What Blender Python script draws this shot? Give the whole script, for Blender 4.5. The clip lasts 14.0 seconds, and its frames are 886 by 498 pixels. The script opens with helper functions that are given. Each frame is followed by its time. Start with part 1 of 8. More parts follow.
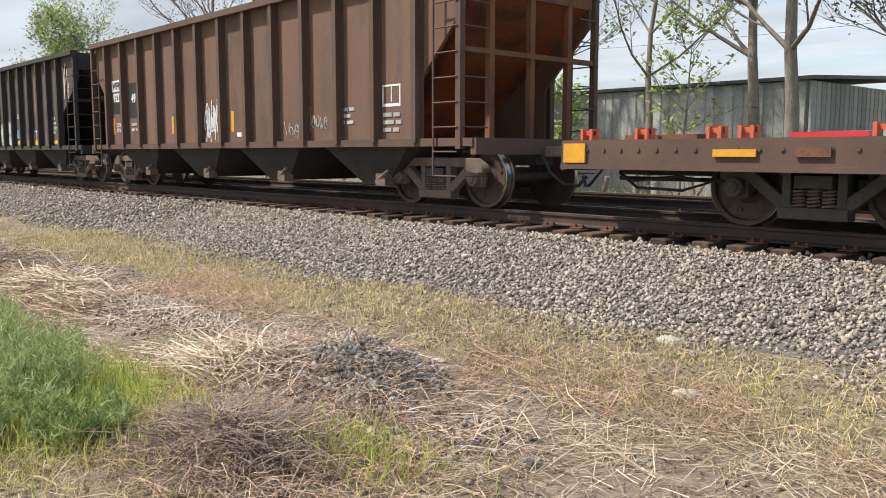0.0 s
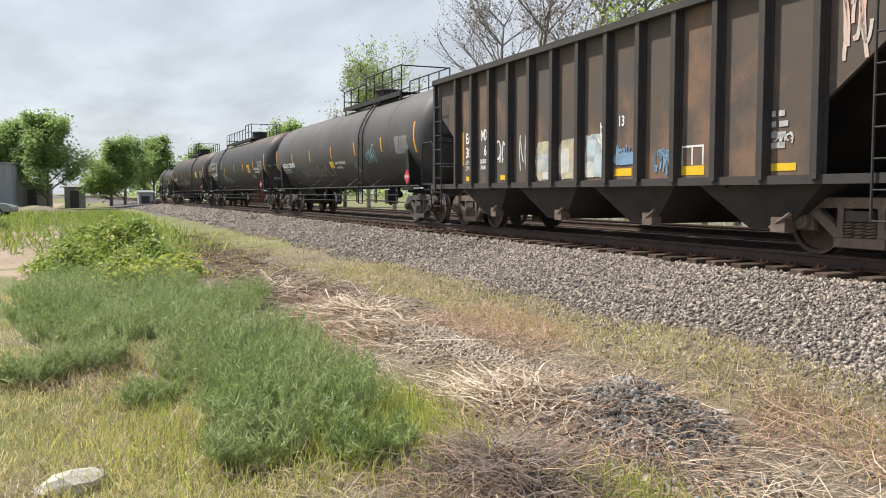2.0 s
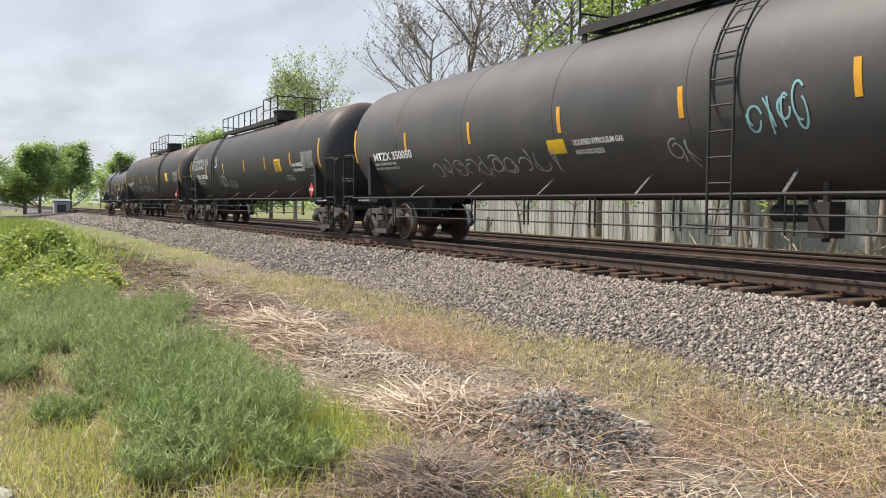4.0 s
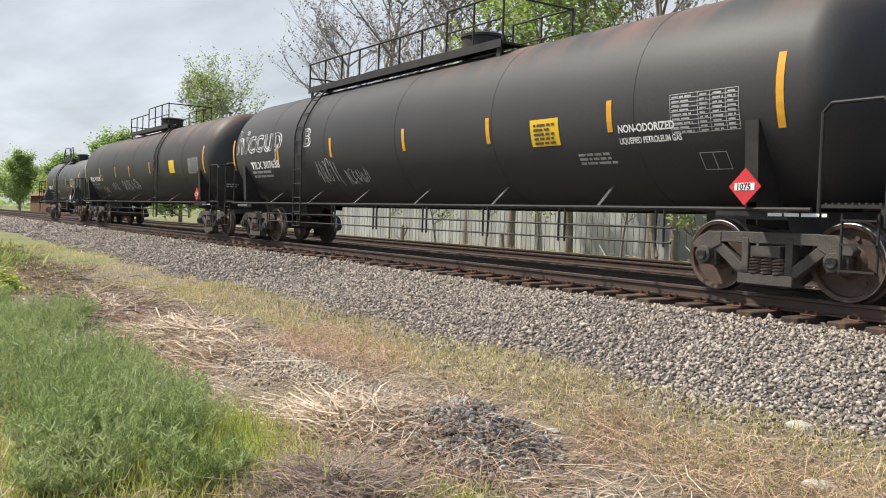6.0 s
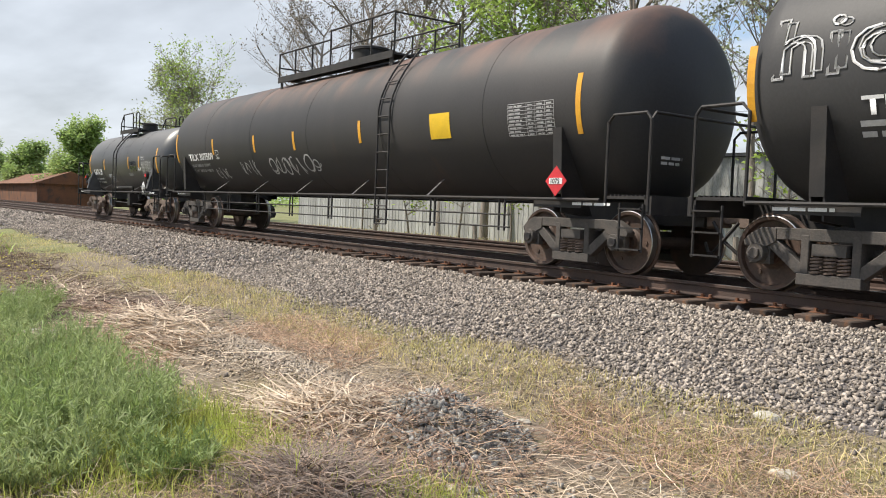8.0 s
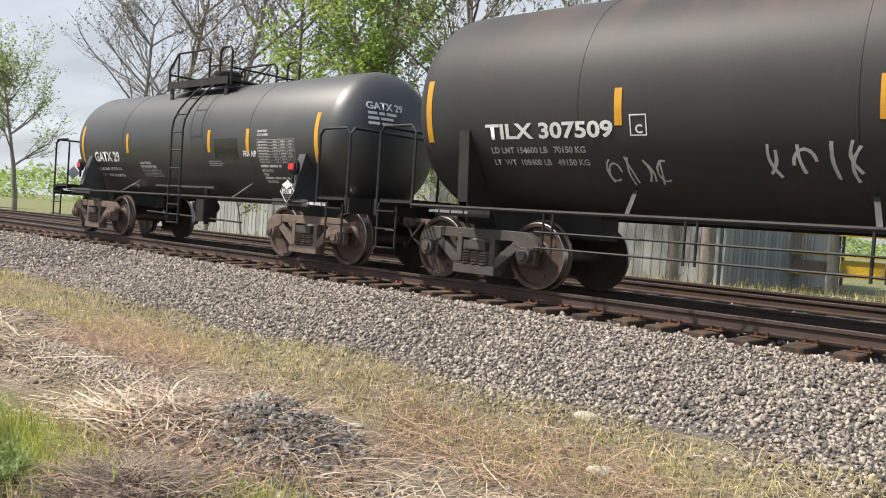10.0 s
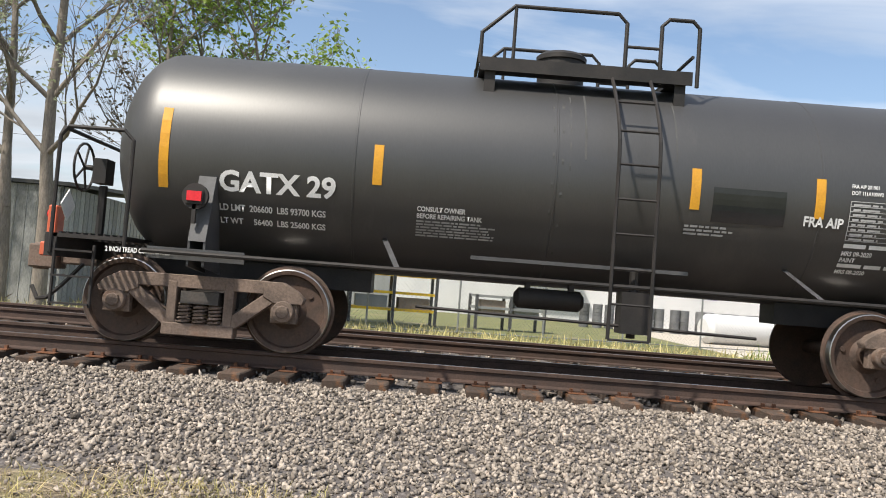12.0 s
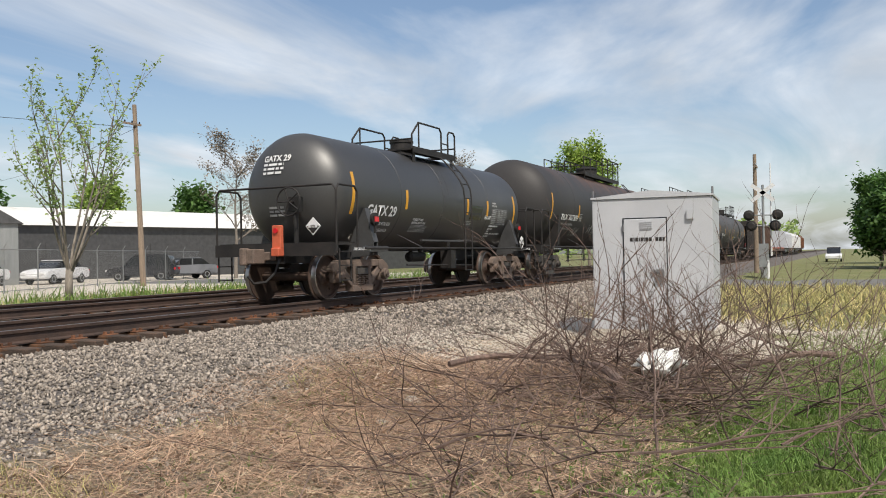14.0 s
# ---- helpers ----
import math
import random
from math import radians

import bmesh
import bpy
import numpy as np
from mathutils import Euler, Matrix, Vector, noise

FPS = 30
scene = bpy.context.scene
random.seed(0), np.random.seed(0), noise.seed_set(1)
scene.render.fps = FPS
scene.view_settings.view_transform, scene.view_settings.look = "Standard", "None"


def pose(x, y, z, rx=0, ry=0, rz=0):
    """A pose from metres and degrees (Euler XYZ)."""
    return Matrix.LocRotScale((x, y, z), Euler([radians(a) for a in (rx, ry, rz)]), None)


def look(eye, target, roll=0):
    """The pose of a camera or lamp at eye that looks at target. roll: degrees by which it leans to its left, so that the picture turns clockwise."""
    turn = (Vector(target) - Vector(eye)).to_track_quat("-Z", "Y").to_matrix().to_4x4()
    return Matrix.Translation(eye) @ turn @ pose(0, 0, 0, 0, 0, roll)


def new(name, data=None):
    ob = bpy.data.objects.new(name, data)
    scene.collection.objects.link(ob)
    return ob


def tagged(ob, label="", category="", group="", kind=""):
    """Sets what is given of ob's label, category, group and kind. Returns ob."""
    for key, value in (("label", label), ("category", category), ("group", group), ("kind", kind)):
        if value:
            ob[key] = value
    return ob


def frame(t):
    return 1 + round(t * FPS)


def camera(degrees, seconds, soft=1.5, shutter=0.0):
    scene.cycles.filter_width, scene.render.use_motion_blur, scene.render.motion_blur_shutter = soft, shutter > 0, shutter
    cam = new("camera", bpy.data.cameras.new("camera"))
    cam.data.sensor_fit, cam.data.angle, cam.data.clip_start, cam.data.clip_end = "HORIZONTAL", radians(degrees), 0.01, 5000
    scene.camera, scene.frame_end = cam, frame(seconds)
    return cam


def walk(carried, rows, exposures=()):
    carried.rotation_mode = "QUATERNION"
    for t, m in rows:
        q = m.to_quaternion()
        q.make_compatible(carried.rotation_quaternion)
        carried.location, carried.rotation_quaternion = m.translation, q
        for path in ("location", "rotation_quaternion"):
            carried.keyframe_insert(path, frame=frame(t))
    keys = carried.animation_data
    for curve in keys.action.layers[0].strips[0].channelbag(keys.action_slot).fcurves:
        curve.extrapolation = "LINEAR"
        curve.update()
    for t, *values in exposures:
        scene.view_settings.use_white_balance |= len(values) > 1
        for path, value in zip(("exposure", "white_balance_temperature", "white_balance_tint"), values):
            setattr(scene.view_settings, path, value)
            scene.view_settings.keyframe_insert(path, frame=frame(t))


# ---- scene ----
# ---------- camera: a pan from one standing place ----------
EYE = 1.55
cam = camera(55.87, 14.0, soft=1.0)
PAN = [  # seconds, yaw from straight across the tracks, pitch, roll
    (0.0, 47.87, -6.46, -0.10), (0.5, 61.10, -4.39, 0.29), (1.0, 67.51, -3.92, 0.46), (1.5, 67.92, -3.92, 0.22),
    (2.0, 66.90, -3.79, 0.02), (2.5, 65.73, -3.59, -0.22), (3.0, 64.45, -3.34, -0.40), (3.5, 63.16, -3.06, -0.59),
    (3.7, 62.72, -2.99, -0.66), (5.8, 56.54, -2.12, -1.70), (6.0, 56.14, -2.17, -1.92), (6.5, 55.50, -2.16, -2.07),
    (7.0, 55.20, -2.33, -2.07), (7.2, 55.15, -2.43, -2.07), (9.3, 49.59, -2.62, -3.22), (9.5, 48.30, -2.48, -3.39),
    (10.0, 43.08, -1.82, -4.00), (10.5, 36.27, -0.91, -4.47), (11.0, 28.38, 0.10, -4.87), (11.5, 15.75, 1.46, -5.03),
    (12.0, -0.34, 2.80, -4.41), (12.5, -18.70, 3.38, -3.00), (13.0, -35.78, 2.72, -1.20), (13.5, -50.84, 1.60, 0.27),
    (14.0, -64.41, 0.45, 1.02),
]
walk(cam, [(t, pose(0, 0, EYE, 90 + p, r, y)) for t, y, p, r in PAN],
     exposures=[(0.0, 0.49), (9.5, 0.53), (11.0, 0.53), (12.0, 0.44), (12.6, 0.22), (13.4, 0.14), (14.0, -0.02)])

# ---------- sky and sun ----------
SUN_DIR = Vector((-0.42, -0.42, 0.80)).normalized()   # towards the sun
world = bpy.data.worlds.new("sky")
scene.world = world
world.use_nodes = True
wn, wl = world.node_tree.nodes, world.node_tree.links
wn.clear()
w_out = wn.new("ShaderNodeOutputWorld")
w_bg = wn.new("ShaderNodeBackground")
w_sky = wn.new("ShaderNodeTexSky")
w_sky.sky_type = "NISHITA"
w_sky.sun_disc = False
w_sky.sun_elevation = math.asin(SUN_DIR.z)
w_sky.sun_rotation = math.atan2(SUN_DIR.x, SUN_DIR.y)
w_sky.dust_density = 1.5
w_co = wn.new("ShaderNodeTexCoord")
w_sep = wn.new("ShaderNodeSeparateXYZ")
wl.new(w_co.outputs["Generated"], w_sep.inputs[0])


def w_math(op, a, b):
    n = wn.new("ShaderNodeMath")
    n.operation = op
    for k, v in enumerate((a, b)):
        if isinstance(v, (int, float)):
            n.inputs[k].default_value = v
        else:
            wl.new(v, n.inputs[k])
    return n.outputs[0]


# thin cloud sheets on a flat layer overhead: direction divided by its height
w_h = w_math("ADD", w_math("MAXIMUM", w_sep.outputs[2], 0.0), 0.12)
w_cx = wn.new("ShaderNodeCombineXYZ")
wl.new(w_math("DIVIDE", w_sep.outputs[0], w_h), w_cx.inputs[0])
wl.new(w_math("DIVIDE", w_sep.outputs[1], w_h), w_cx.inputs[1])
w_n = wn.new("ShaderNodeTexNoise")
w_n.inputs["Scale"].default_value = 0.55
w_n.inputs["Detail"].default_value = 7.0
w_n.inputs["Roughness"].default_value = 0.55
w_n.inputs["Distortion"].default_value = 0.7
w_map = wn.new("ShaderNodeMapping")
w_map.inputs["Rotation"].default_value = (0, 0, radians(-25))
w_map.inputs["Scale"].default_value = (1.0, 2.0, 1.0)
w_map.inputs["Location"].default_value = (3.1, 1.7, 0.0)
wl.new(w_cx.outputs[0], w_map.inputs[0])
wl.new(w_map.outputs[0], w_n.inputs["Vector"])
# the veil thickens towards the west (-x) and towards the horizon
w_veil = w_math("MULTIPLY_ADD", w_math("MINIMUM", w_sep.outputs[0], 0.0), -0.30)
w_veil.node.inputs[2].default_value = 0.01
w_ramp = wn.new("ShaderNodeValToRGB")
w_ramp.color_ramp.elements[0].position = 0.44
w_ramp.color_ramp.elements[1].position = 0.68
w_ramp.color_ramp.elements[1].color = (0.9, 0.9, 0.9, 1)
wl.new(w_math("ADD", w_n.outputs["Fac"], w_veil), w_ramp.inputs[0])
w_mix = wn.new("ShaderNodeMixRGB")
wl.new(w_ramp.outputs[0], w_mix.inputs[0])
wl.new(w_sky.outputs[0], w_mix.inputs[1])
w_tone = wn.new("ShaderNodeMixRGB")     # thinner, brighter cloud to the east
w_east = w_math("MULTIPLY_ADD", w_sep.outputs[0], 0.6)
w_east.node.inputs[2].default_value = 0.5
w_east.node.use_clamp = True
wl.new(w_east, w_tone.inputs[0])
w_tone.inputs[1].default_value = (3.9, 4.15, 4.5, 1)
w_tone.inputs[2].default_value = (6.2, 6.5, 6.9, 1)
w_n2 = wn.new("ShaderNodeTexNoise")
w_n2.inputs["Scale"].default_value = 1.1
w_n2.inputs["Detail"].default_value = 5.0
wl.new(w_map.outputs[0], w_n2.inputs["Vector"])
w_mott = wn.new("ShaderNodeMixRGB")
w_mott.blend_type = "MULTIPLY"
w_mott.inputs[0].default_value = 1.0
wl.new(w_tone.outputs[0], w_mott.inputs[1])
w_fac = wn.new("ShaderNodeMapRange")
w_fac.inputs[1].default_value, w_fac.inputs[2].default_value, w_fac.inputs[3].default_value, w_fac.inputs[4].default_value = 0.32, 0.68, 0.80, 1.12
wl.new(w_n2.outputs["Fac"], w_fac.inputs[0])
wl.new(w_fac.outputs[0], w_mott.inputs[2])
wl.new(w_mott.outputs[0], w_mix.inputs[2])
wl.new(w_mix.outputs[0], w_bg.inputs[0])
w_bg.inputs[1].default_value = 0.13
wl.new(w_bg.outputs[0], w_out.inputs[0])

sun = new("sun", bpy.data.lights.new("sun", "SUN"))
sun.data.energy, sun.data.angle, sun.data.color = 4.4, radians(2), (1.0, 0.93, 0.82)
sun.matrix_world = look(SUN_DIR * 60, (0, 0, 0))


# ---------- materials ----------
def surf(name, a, b, rough=0.8, metal=0.0, scale=2.0, fine=30.0, bump=0.15, c=None, cscale=0.6, cut=0.55, stretch=(1, 1, 1), rnd=0.0, leaf=0.0, island=False, spec=0.5):
    """Two colours in broad patches, a fine grain, an optional third colour in stains, and a fine relief."""
    m = bpy.data.materials.new(name)
    m.use_nodes = True
    n, l = m.node_tree.nodes, m.node_tree.links
    p = n["Principled BSDF"]
    co = n.new("ShaderNodeTexCoord")
    mp = n.new("ShaderNodeMapping")
    mp.inputs["Scale"].default_value = stretch
    l.new(co.outputs["Object"], mp.inputs[0])

    def noisy(s, d=5.0, r=0.6):
        t = n.new("ShaderNodeTexNoise")
        t.inputs["Scale"].default_value, t.inputs["Detail"].default_value, t.inputs["Roughness"].default_value = s, d, r
        l.new(mp.outputs[0], t.inputs["Vector"])
        return t.outputs["Fac"]

    def ramp(f, lo, hi):
        r = n.new("ShaderNodeMapRange")
        r.inputs[1].default_value, r.inputs[2].default_value = lo, hi
        l.new(f, r.inputs[0])
        return r.outputs[0]

    def mix(f, x, y, kind="MIX"):
        g = n.new("ShaderNodeMixRGB")
        g.blend_type = kind
        for k, v in enumerate((f, x, y)):
            if isinstance(v, (int, float)):
                g.inputs[k].default_value = v
            elif isinstance(v, tuple):
                g.inputs[k].default_value = (*v, 1)
            else:
                l.new(v, g.inputs[k])
        return g.outputs[0]

    col = mix(ramp(noisy(scale), 0.35, 0.65), a, b)
    if c:
        col = mix(ramp(noisy(cscale, 8.0, 0.65), cut, cut + 0.12), col, c)
    grain = noisy(fine, 3.0)
    gr = 0.35 if bump < 0.13 else 1.0
    col = mix(1.0, col, mix(ramp(grain, 0.3, 0.7), (1 - 0.28 * gr,) * 3, (1 + 0.22 * gr,) * 3), "MULTIPLY")
    if rnd or island:
        if island:
            src = n.new("ShaderNodeNewGeometry").outputs["Random Per Island"]
        else:
            src = n.new("ShaderNodeObjectInfo").outputs["Random"]
        k = rnd or 0.4
        col = mix(1.0, col, mix(src, (1 - k, 1 - k, 1 - k), (1 + k, 1 + k, 1 + k)), "MULTIPLY")
    l.new(col, p.inputs["Base Color"])
    p.inputs["Specular IOR Level"].default_value = spec
    p.inputs["Roughness"].default_value, p.inputs["Metallic"].default_value = rough, metal
    if bump:
        bn = n.new("ShaderNodeBump")
        bn.inputs["Strength"].default_value = bump
        bn.inputs["Distance"].default_value = 0.02
        l.new(grain, bn.inputs["Height"])
        l.new(bn.outputs[0], p.inputs["Normal"])
    if leaf:
        # thin leaf or blade: part of the light comes through
        tr = n.new("ShaderNodeBsdfTranslucent")
        ms = n.new("ShaderNodeMixShader")
        ms.inputs[0].default_value = leaf
        l.new(col, tr.inputs[0])
        l.new(p.outputs[0], ms.inputs[1])
        l.new(tr.outputs[0], ms.inputs[2])
        l.new(ms.outputs[0], n["Material Output"].inputs["Surface"])
    return m


M_BLACK = surf("tank_black", (0.030, 0.030, 0.031), (0.042, 0.041, 0.041), 0.46, 0, 0.5, 60, 0.04, c=(0.065, 0.062, 0.06), cscale=0.9, cut=0.60, stretch=(1, 0.5, 0.25), spec=0.9)
M_MATT = surf("tank_matt_black", (0.036, 0.036, 0.038), (0.048, 0.047, 0.048), 0.55, 0, 0.5, 60, 0.04, c=(0.05, 0.036, 0.03), cscale=0.6, cut=0.62, stretch=(0.6, 0.4, 0.4), spec=0.3)
M_BLACK2 = surf("tank_black_worn", (0.033, 0.0325, 0.034), (0.046, 0.043, 0.043), 0.55, 0, 0.4, 60, 0.05, c=(0.075, 0.05, 0.038), cscale=0.7, cut=0.60, stretch=(1, 0.4, 0.4), spec=0.3)
M_GREY_TANK = surf("tank_grey", (0.05, 0.048, 0.05), (0.075, 0.07, 0.07), 0.6, 0, 0.6, 50, 0.05, c=(0.11, 0.09, 0.08), cscale=0.7, cut=0.58)
M_IRON = surf("black_iron", (0.018, 0.017, 0.017), (0.035, 0.030, 0.028), 0.65, 0.2, 3, 40, 0.1)
M_BOGIE = surf("bogie_dirt", (0.20, 0.145, 0.115), (0.12, 0.09, 0.073), 0.85, 0, 4, 40, 0.3, c=(0.17, 0.105, 0.075), cscale=3, cut=0.6)
M_BOGIE_DARK = surf("bogie_grease", (0.055, 0.05, 0.046), (0.085, 0.072, 0.063), 0.75, 0, 4, 40, 0.3)
M_WHEEL = surf("wheel_steel", (0.115, 0.072, 0.054), (0.07, 0.05, 0.041), 0.7, 0.3, 5, 40, 0.15, c=(0.12, 0.08, 0.06), cscale=4, cut=0.6)
M_TREAD = surf("polished_tread", (0.45, 0.44, 0.43), (0.35, 0.34, 0.33), 0.3, 1.0, 5, 60, 0.02)
M_HOP_BROWN = surf("hopper_brown", (0.175, 0.098, 0.066), (0.13, 0.075, 0.053), 0.8, 0, 0.9, 45, 0.12, c=(0.085, 0.056, 0.045), cscale=0.8, cut=0.57, stretch=(1, 1, 0.35))
M_HOP_RUST = surf("hopper_rust", (0.20, 0.082, 0.038), (0.13, 0.06, 0.035), 0.85, 0, 1.2, 40, 0.15, c=(0.07, 0.045, 0.035), cscale=1.2, cut=0.55)
M_HOP_GREY = surf("hopper_grey", (0.075, 0.063, 0.057), (0.10, 0.074, 0.057), 0.8, 0, 0.8, 45, 0.12, c=(0.19, 0.115, 0.075), cscale=0.55, cut=0.50, stretch=(1, 1, 0.8))
M_HOP_DARK = surf("hopper_underside", (0.032, 0.028, 0.026), (0.05, 0.04, 0.035), 0.85, 0, 2, 40, 0.2)
M_WHITE = surf("white_lettering", (0.78, 0.78, 0.78), (0.66, 0.66, 0.66), 0.6, 0, 4, 60, 0.0)
M_DULLWHITE = surf("faded_lettering", (0.48, 0.48, 0.48), (0.28, 0.28, 0.28), 0.7, 0, 3, 25, 0.0)
M_AMBER = surf("amber_tape", (0.72, 0.36, 0.03), (0.62, 0.30, 0.03), 0.35, 0, 6, 60, 0.0)
M_YELLOW = surf("yellow_panel", (0.78, 0.50, 0.02), (0.70, 0.45, 0.02), 0.5, 0, 6, 60, 0.0)
M_RED = surf("red_plate", (0.60, 0.03, 0.04), (0.5, 0.03, 0.04), 0.4, 0, 5, 60, 0.0)
M_ORANGE = surf("orange_paint", (0.60, 0.13, 0.06), (0.48, 0.10, 0.05), 0.5, 0, 5, 50, 0.02)
M_RAIL = surf("rail_rust", (0.085, 0.052, 0.040), (0.055, 0.038, 0.032), 0.8, 0.1, 3, 60, 0.15)
M_RAILTOP = surf("rail_head", (0.22, 0.20, 0.19), (0.15, 0.13, 0.12), 0.35, 0.9, 3, 60, 0.05)
M_TIE = surf("tie_wood", (0.085, 0.055, 0.040), (0.055, 0.042, 0.034), 0.95, 0, 3, 30, 0.5, c=(0.16, 0.075, 0.035), cscale=2, cut=0.55, stretch=(6, 1, 6), rnd=0.45)
M_BALLAST = surf("ballast_bed", (0.15, 0.132, 0.125), (0.085, 0.075, 0.07), 0.95, 0, 9, 40, 0.9, c=(0.24, 0.22, 0.21), cscale=14, cut=0.55)
M_SHED = surf("grey_sheet_metal", (0.26, 0.27, 0.27), (0.20, 0.21, 0.21), 0.6, 0.0, 0.7, 20, 0.05, stretch=(4, 4, 0.5))
M_WHITEWALL = surf("white_block_wall", (0.66, 0.66, 0.66), (0.58, 0.585, 0.59), 0.85, 0, 0.6, 20, 0.1)
M_CABINET = surf("grey_cabinet_paint", (0.52, 0.53, 0.56), (0.47, 0.48, 0.51), 0.45, 0.0, 1.5, 60, 0.03)
M_SOIL = surf("ground_soil", (0.24, 0.195, 0.145), (0.13, 0.105, 0.075), 0.95, 0, 7.0, 25, 0.8, c=(0.24, 0.22, 0.10), cscale=0.5, cut=0.52)

M_STAIN = surf("pale_dried_stain", (0.085, 0.085, 0.083), (0.05, 0.05, 0.05), 0.7, 0, 3, 40, 0.0)
M_STEEL_GREY = surf("grey_painted_steel", (0.085, 0.085, 0.088), (0.06, 0.06, 0.062), 0.55, 0.2, 3, 50, 0.05)
M_STRUT = surf("pale_strut", (0.24, 0.24, 0.25), (0.16, 0.16, 0.165), 0.5, 0.3, 3, 50, 0.03)
M_GRAFFITI = surf("white_spray", (0.62, 0.62, 0.62), (0.40, 0.40, 0.41), 0.6, 0, 3, 30, 0.0)
M_CYAN = surf("cyan_spray", (0.30, 0.55, 0.60), (0.22, 0.42, 0.48), 0.6, 0, 3, 30, 0.0)
M_GLASSDARK = surf("dark_glass", (0.02, 0.022, 0.025), (0.03, 0.032, 0.035), 0.12, 0, 2, 30, 0.0)
M_RED_LAMP = surf("red_lens", (0.70, 0.02, 0.03), (0.55, 0.02, 0.03), 0.2, 0, 5, 60, 0.0)
M_HOP_POST = surf("hopper_post_brown", (0.12, 0.070, 0.051), (0.085, 0.054, 0.042), 0.8, 0, 1.5, 45, 0.12)
M_HOP_DARKGREY = surf("hopper_post_grey", (0.035, 0.032, 0.032), (0.05, 0.042, 0.038), 0.8, 0, 1.5, 45, 0.12)
M_SPRAY_BLUE = surf("blue_spray", (0.20, 0.34, 0.50), (0.14, 0.22, 0.32), 0.7, 0, 4, 30, 0.0)
M_SPRAY_PINK = surf("pink_spray", (0.66, 0.42, 0.34), (0.55, 0.50, 0.45), 0.7, 0, 3, 30, 0.0)
M_SPRAY_CREAM = surf("cream_spray", (0.52, 0.46, 0.30), (0.30, 0.27, 0.21), 0.8, 0, 5, 30, 0.0, c=(0.30, 0.40, 0.42), cscale=6, cut=0.56)
M_SPRAY_PALE = surf("pale_spray", (0.50, 0.50, 0.47), (0.28, 0.33, 0.36), 0.8, 0, 5, 30, 0.0, c=(0.42, 0.28, 0.12), cscale=6, cut=0.58)
M_SPRAY_YELLOW = surf("yellow_spray", (0.48, 0.30, 0.08), (0.30, 0.20, 0.08), 0.8, 0, 5, 30, 0.0)
M_SPRAY_CLOUD = surf("cloudy_spray", (0.62, 0.60, 0.54), (0.46, 0.47, 0.44), 0.8, 0, 4, 30, 0.0, c=(0.36, 0.42, 0.44), cscale=5, cut=0.58)
M_SPRAY_SKY = surf("sky_spray", (0.34, 0.46, 0.54), (0.50, 0.56, 0.58), 0.8, 0, 5, 30, 0.0)
M_SPRAY_ORANGE = surf("orange_spray", (0.46, 0.30, 0.20), (0.50, 0.42, 0.32), 0.8, 0, 5, 30, 0.0)
M_DIRT = surf("packed_dirt", (0.36, 0.27, 0.20), (0.29, 0.22, 0.16), 0.95, 0, 0.5, 18, 0.4, c=(0.22, 0.18, 0.12), cscale=0.4, cut=0.58)
M_PALE = surf("pale_gravel", (0.62, 0.56, 0.48), (0.47, 0.42, 0.35), 0.95, 0, 5, 40, 0.7, c=(0.36, 0.31, 0.24), cscale=1.0, cut=0.62)
M_RIDGE = surf("beige_gravel", (0.46, 0.39, 0.31), (0.33, 0.27, 0.21), 0.95, 0, 5, 40, 0.7, c=(0.27, 0.22, 0.16), cscale=1.0, cut=0.6, rnd=0.4, island=True)
M_TURF = surf("rough_turf", (0.13, 0.15, 0.05), (0.20, 0.19, 0.08), 0.95, 0, 0.8, 22, 0.7, c=(0.26, 0.22, 0.13), cscale=0.5, cut=0.56)
M_ASPHALT = surf("worn_asphalt", (0.17, 0.165, 0.16), (0.13, 0.125, 0.12), 0.9, 0, 0.8, 40, 0.2)
M_STONE = surf("ballast_stone", (0.375, 0.322, 0.272), (0.225, 0.192, 0.162), 0.9, 0, 14, 120, 0.3, c=(0.36, 0.27, 0.205), cscale=9, cut=0.6, rnd=0.62, island=True)
M_STONE_DARK = surf("dark_stone", (0.17, 0.17, 0.16), (0.30, 0.29, 0.265), 0.8, 0, 12, 120, 0.3, rnd=0.7, island=True)
M_CHALK = surf("white_stone", (0.52, 0.49, 0.42), (0.36, 0.33, 0.27), 0.9, 0, 6, 40, 0.4)
M_STRAW = surf("dry_straw", (0.66, 0.55, 0.43), (0.40, 0.31, 0.22), 0.8, 0, 6, 60, 0.0, rnd=0.5, island=True, leaf=0.2)
M_STRAW_RED = surf("dead_brown_grass", (0.54, 0.38, 0.265), (0.35, 0.23, 0.16), 0.85, 0, 4, 60, 0.0, rnd=0.55, island=True, leaf=0.2)
M_THATCH = surf("grey_thatch", (0.50, 0.41, 0.29), (0.30, 0.24, 0.155), 0.85, 0, 2.5, 60, 0.0, rnd=0.65, island=True, leaf=0.2)
M_GRASS = surf("green_grass", (0.38, 0.45, 0.085), (0.50, 0.50, 0.15), 0.7, 0, 4.0, 60, 0.0, rnd=0.5, island=True, leaf=0.4)
M_LAWN = surf("deep_green_grass", (0.14, 0.25, 0.055), (0.21, 0.29, 0.07), 0.7, 0, 1.5, 60, 0.0, rnd=0.45, island=True, leaf=0.35)
M_DEADSTALK = surf("grey_dead_stalk", (0.27, 0.21, 0.17), (0.17, 0.13, 0.105), 0.85, 0, 2, 60, 0.0, rnd=0.55, island=True)
M_BAG = surf("white_film", (0.82, 0.82, 0.80), (0.70, 0.69, 0.66), 0.45, 0, 6, 40, 0.2)
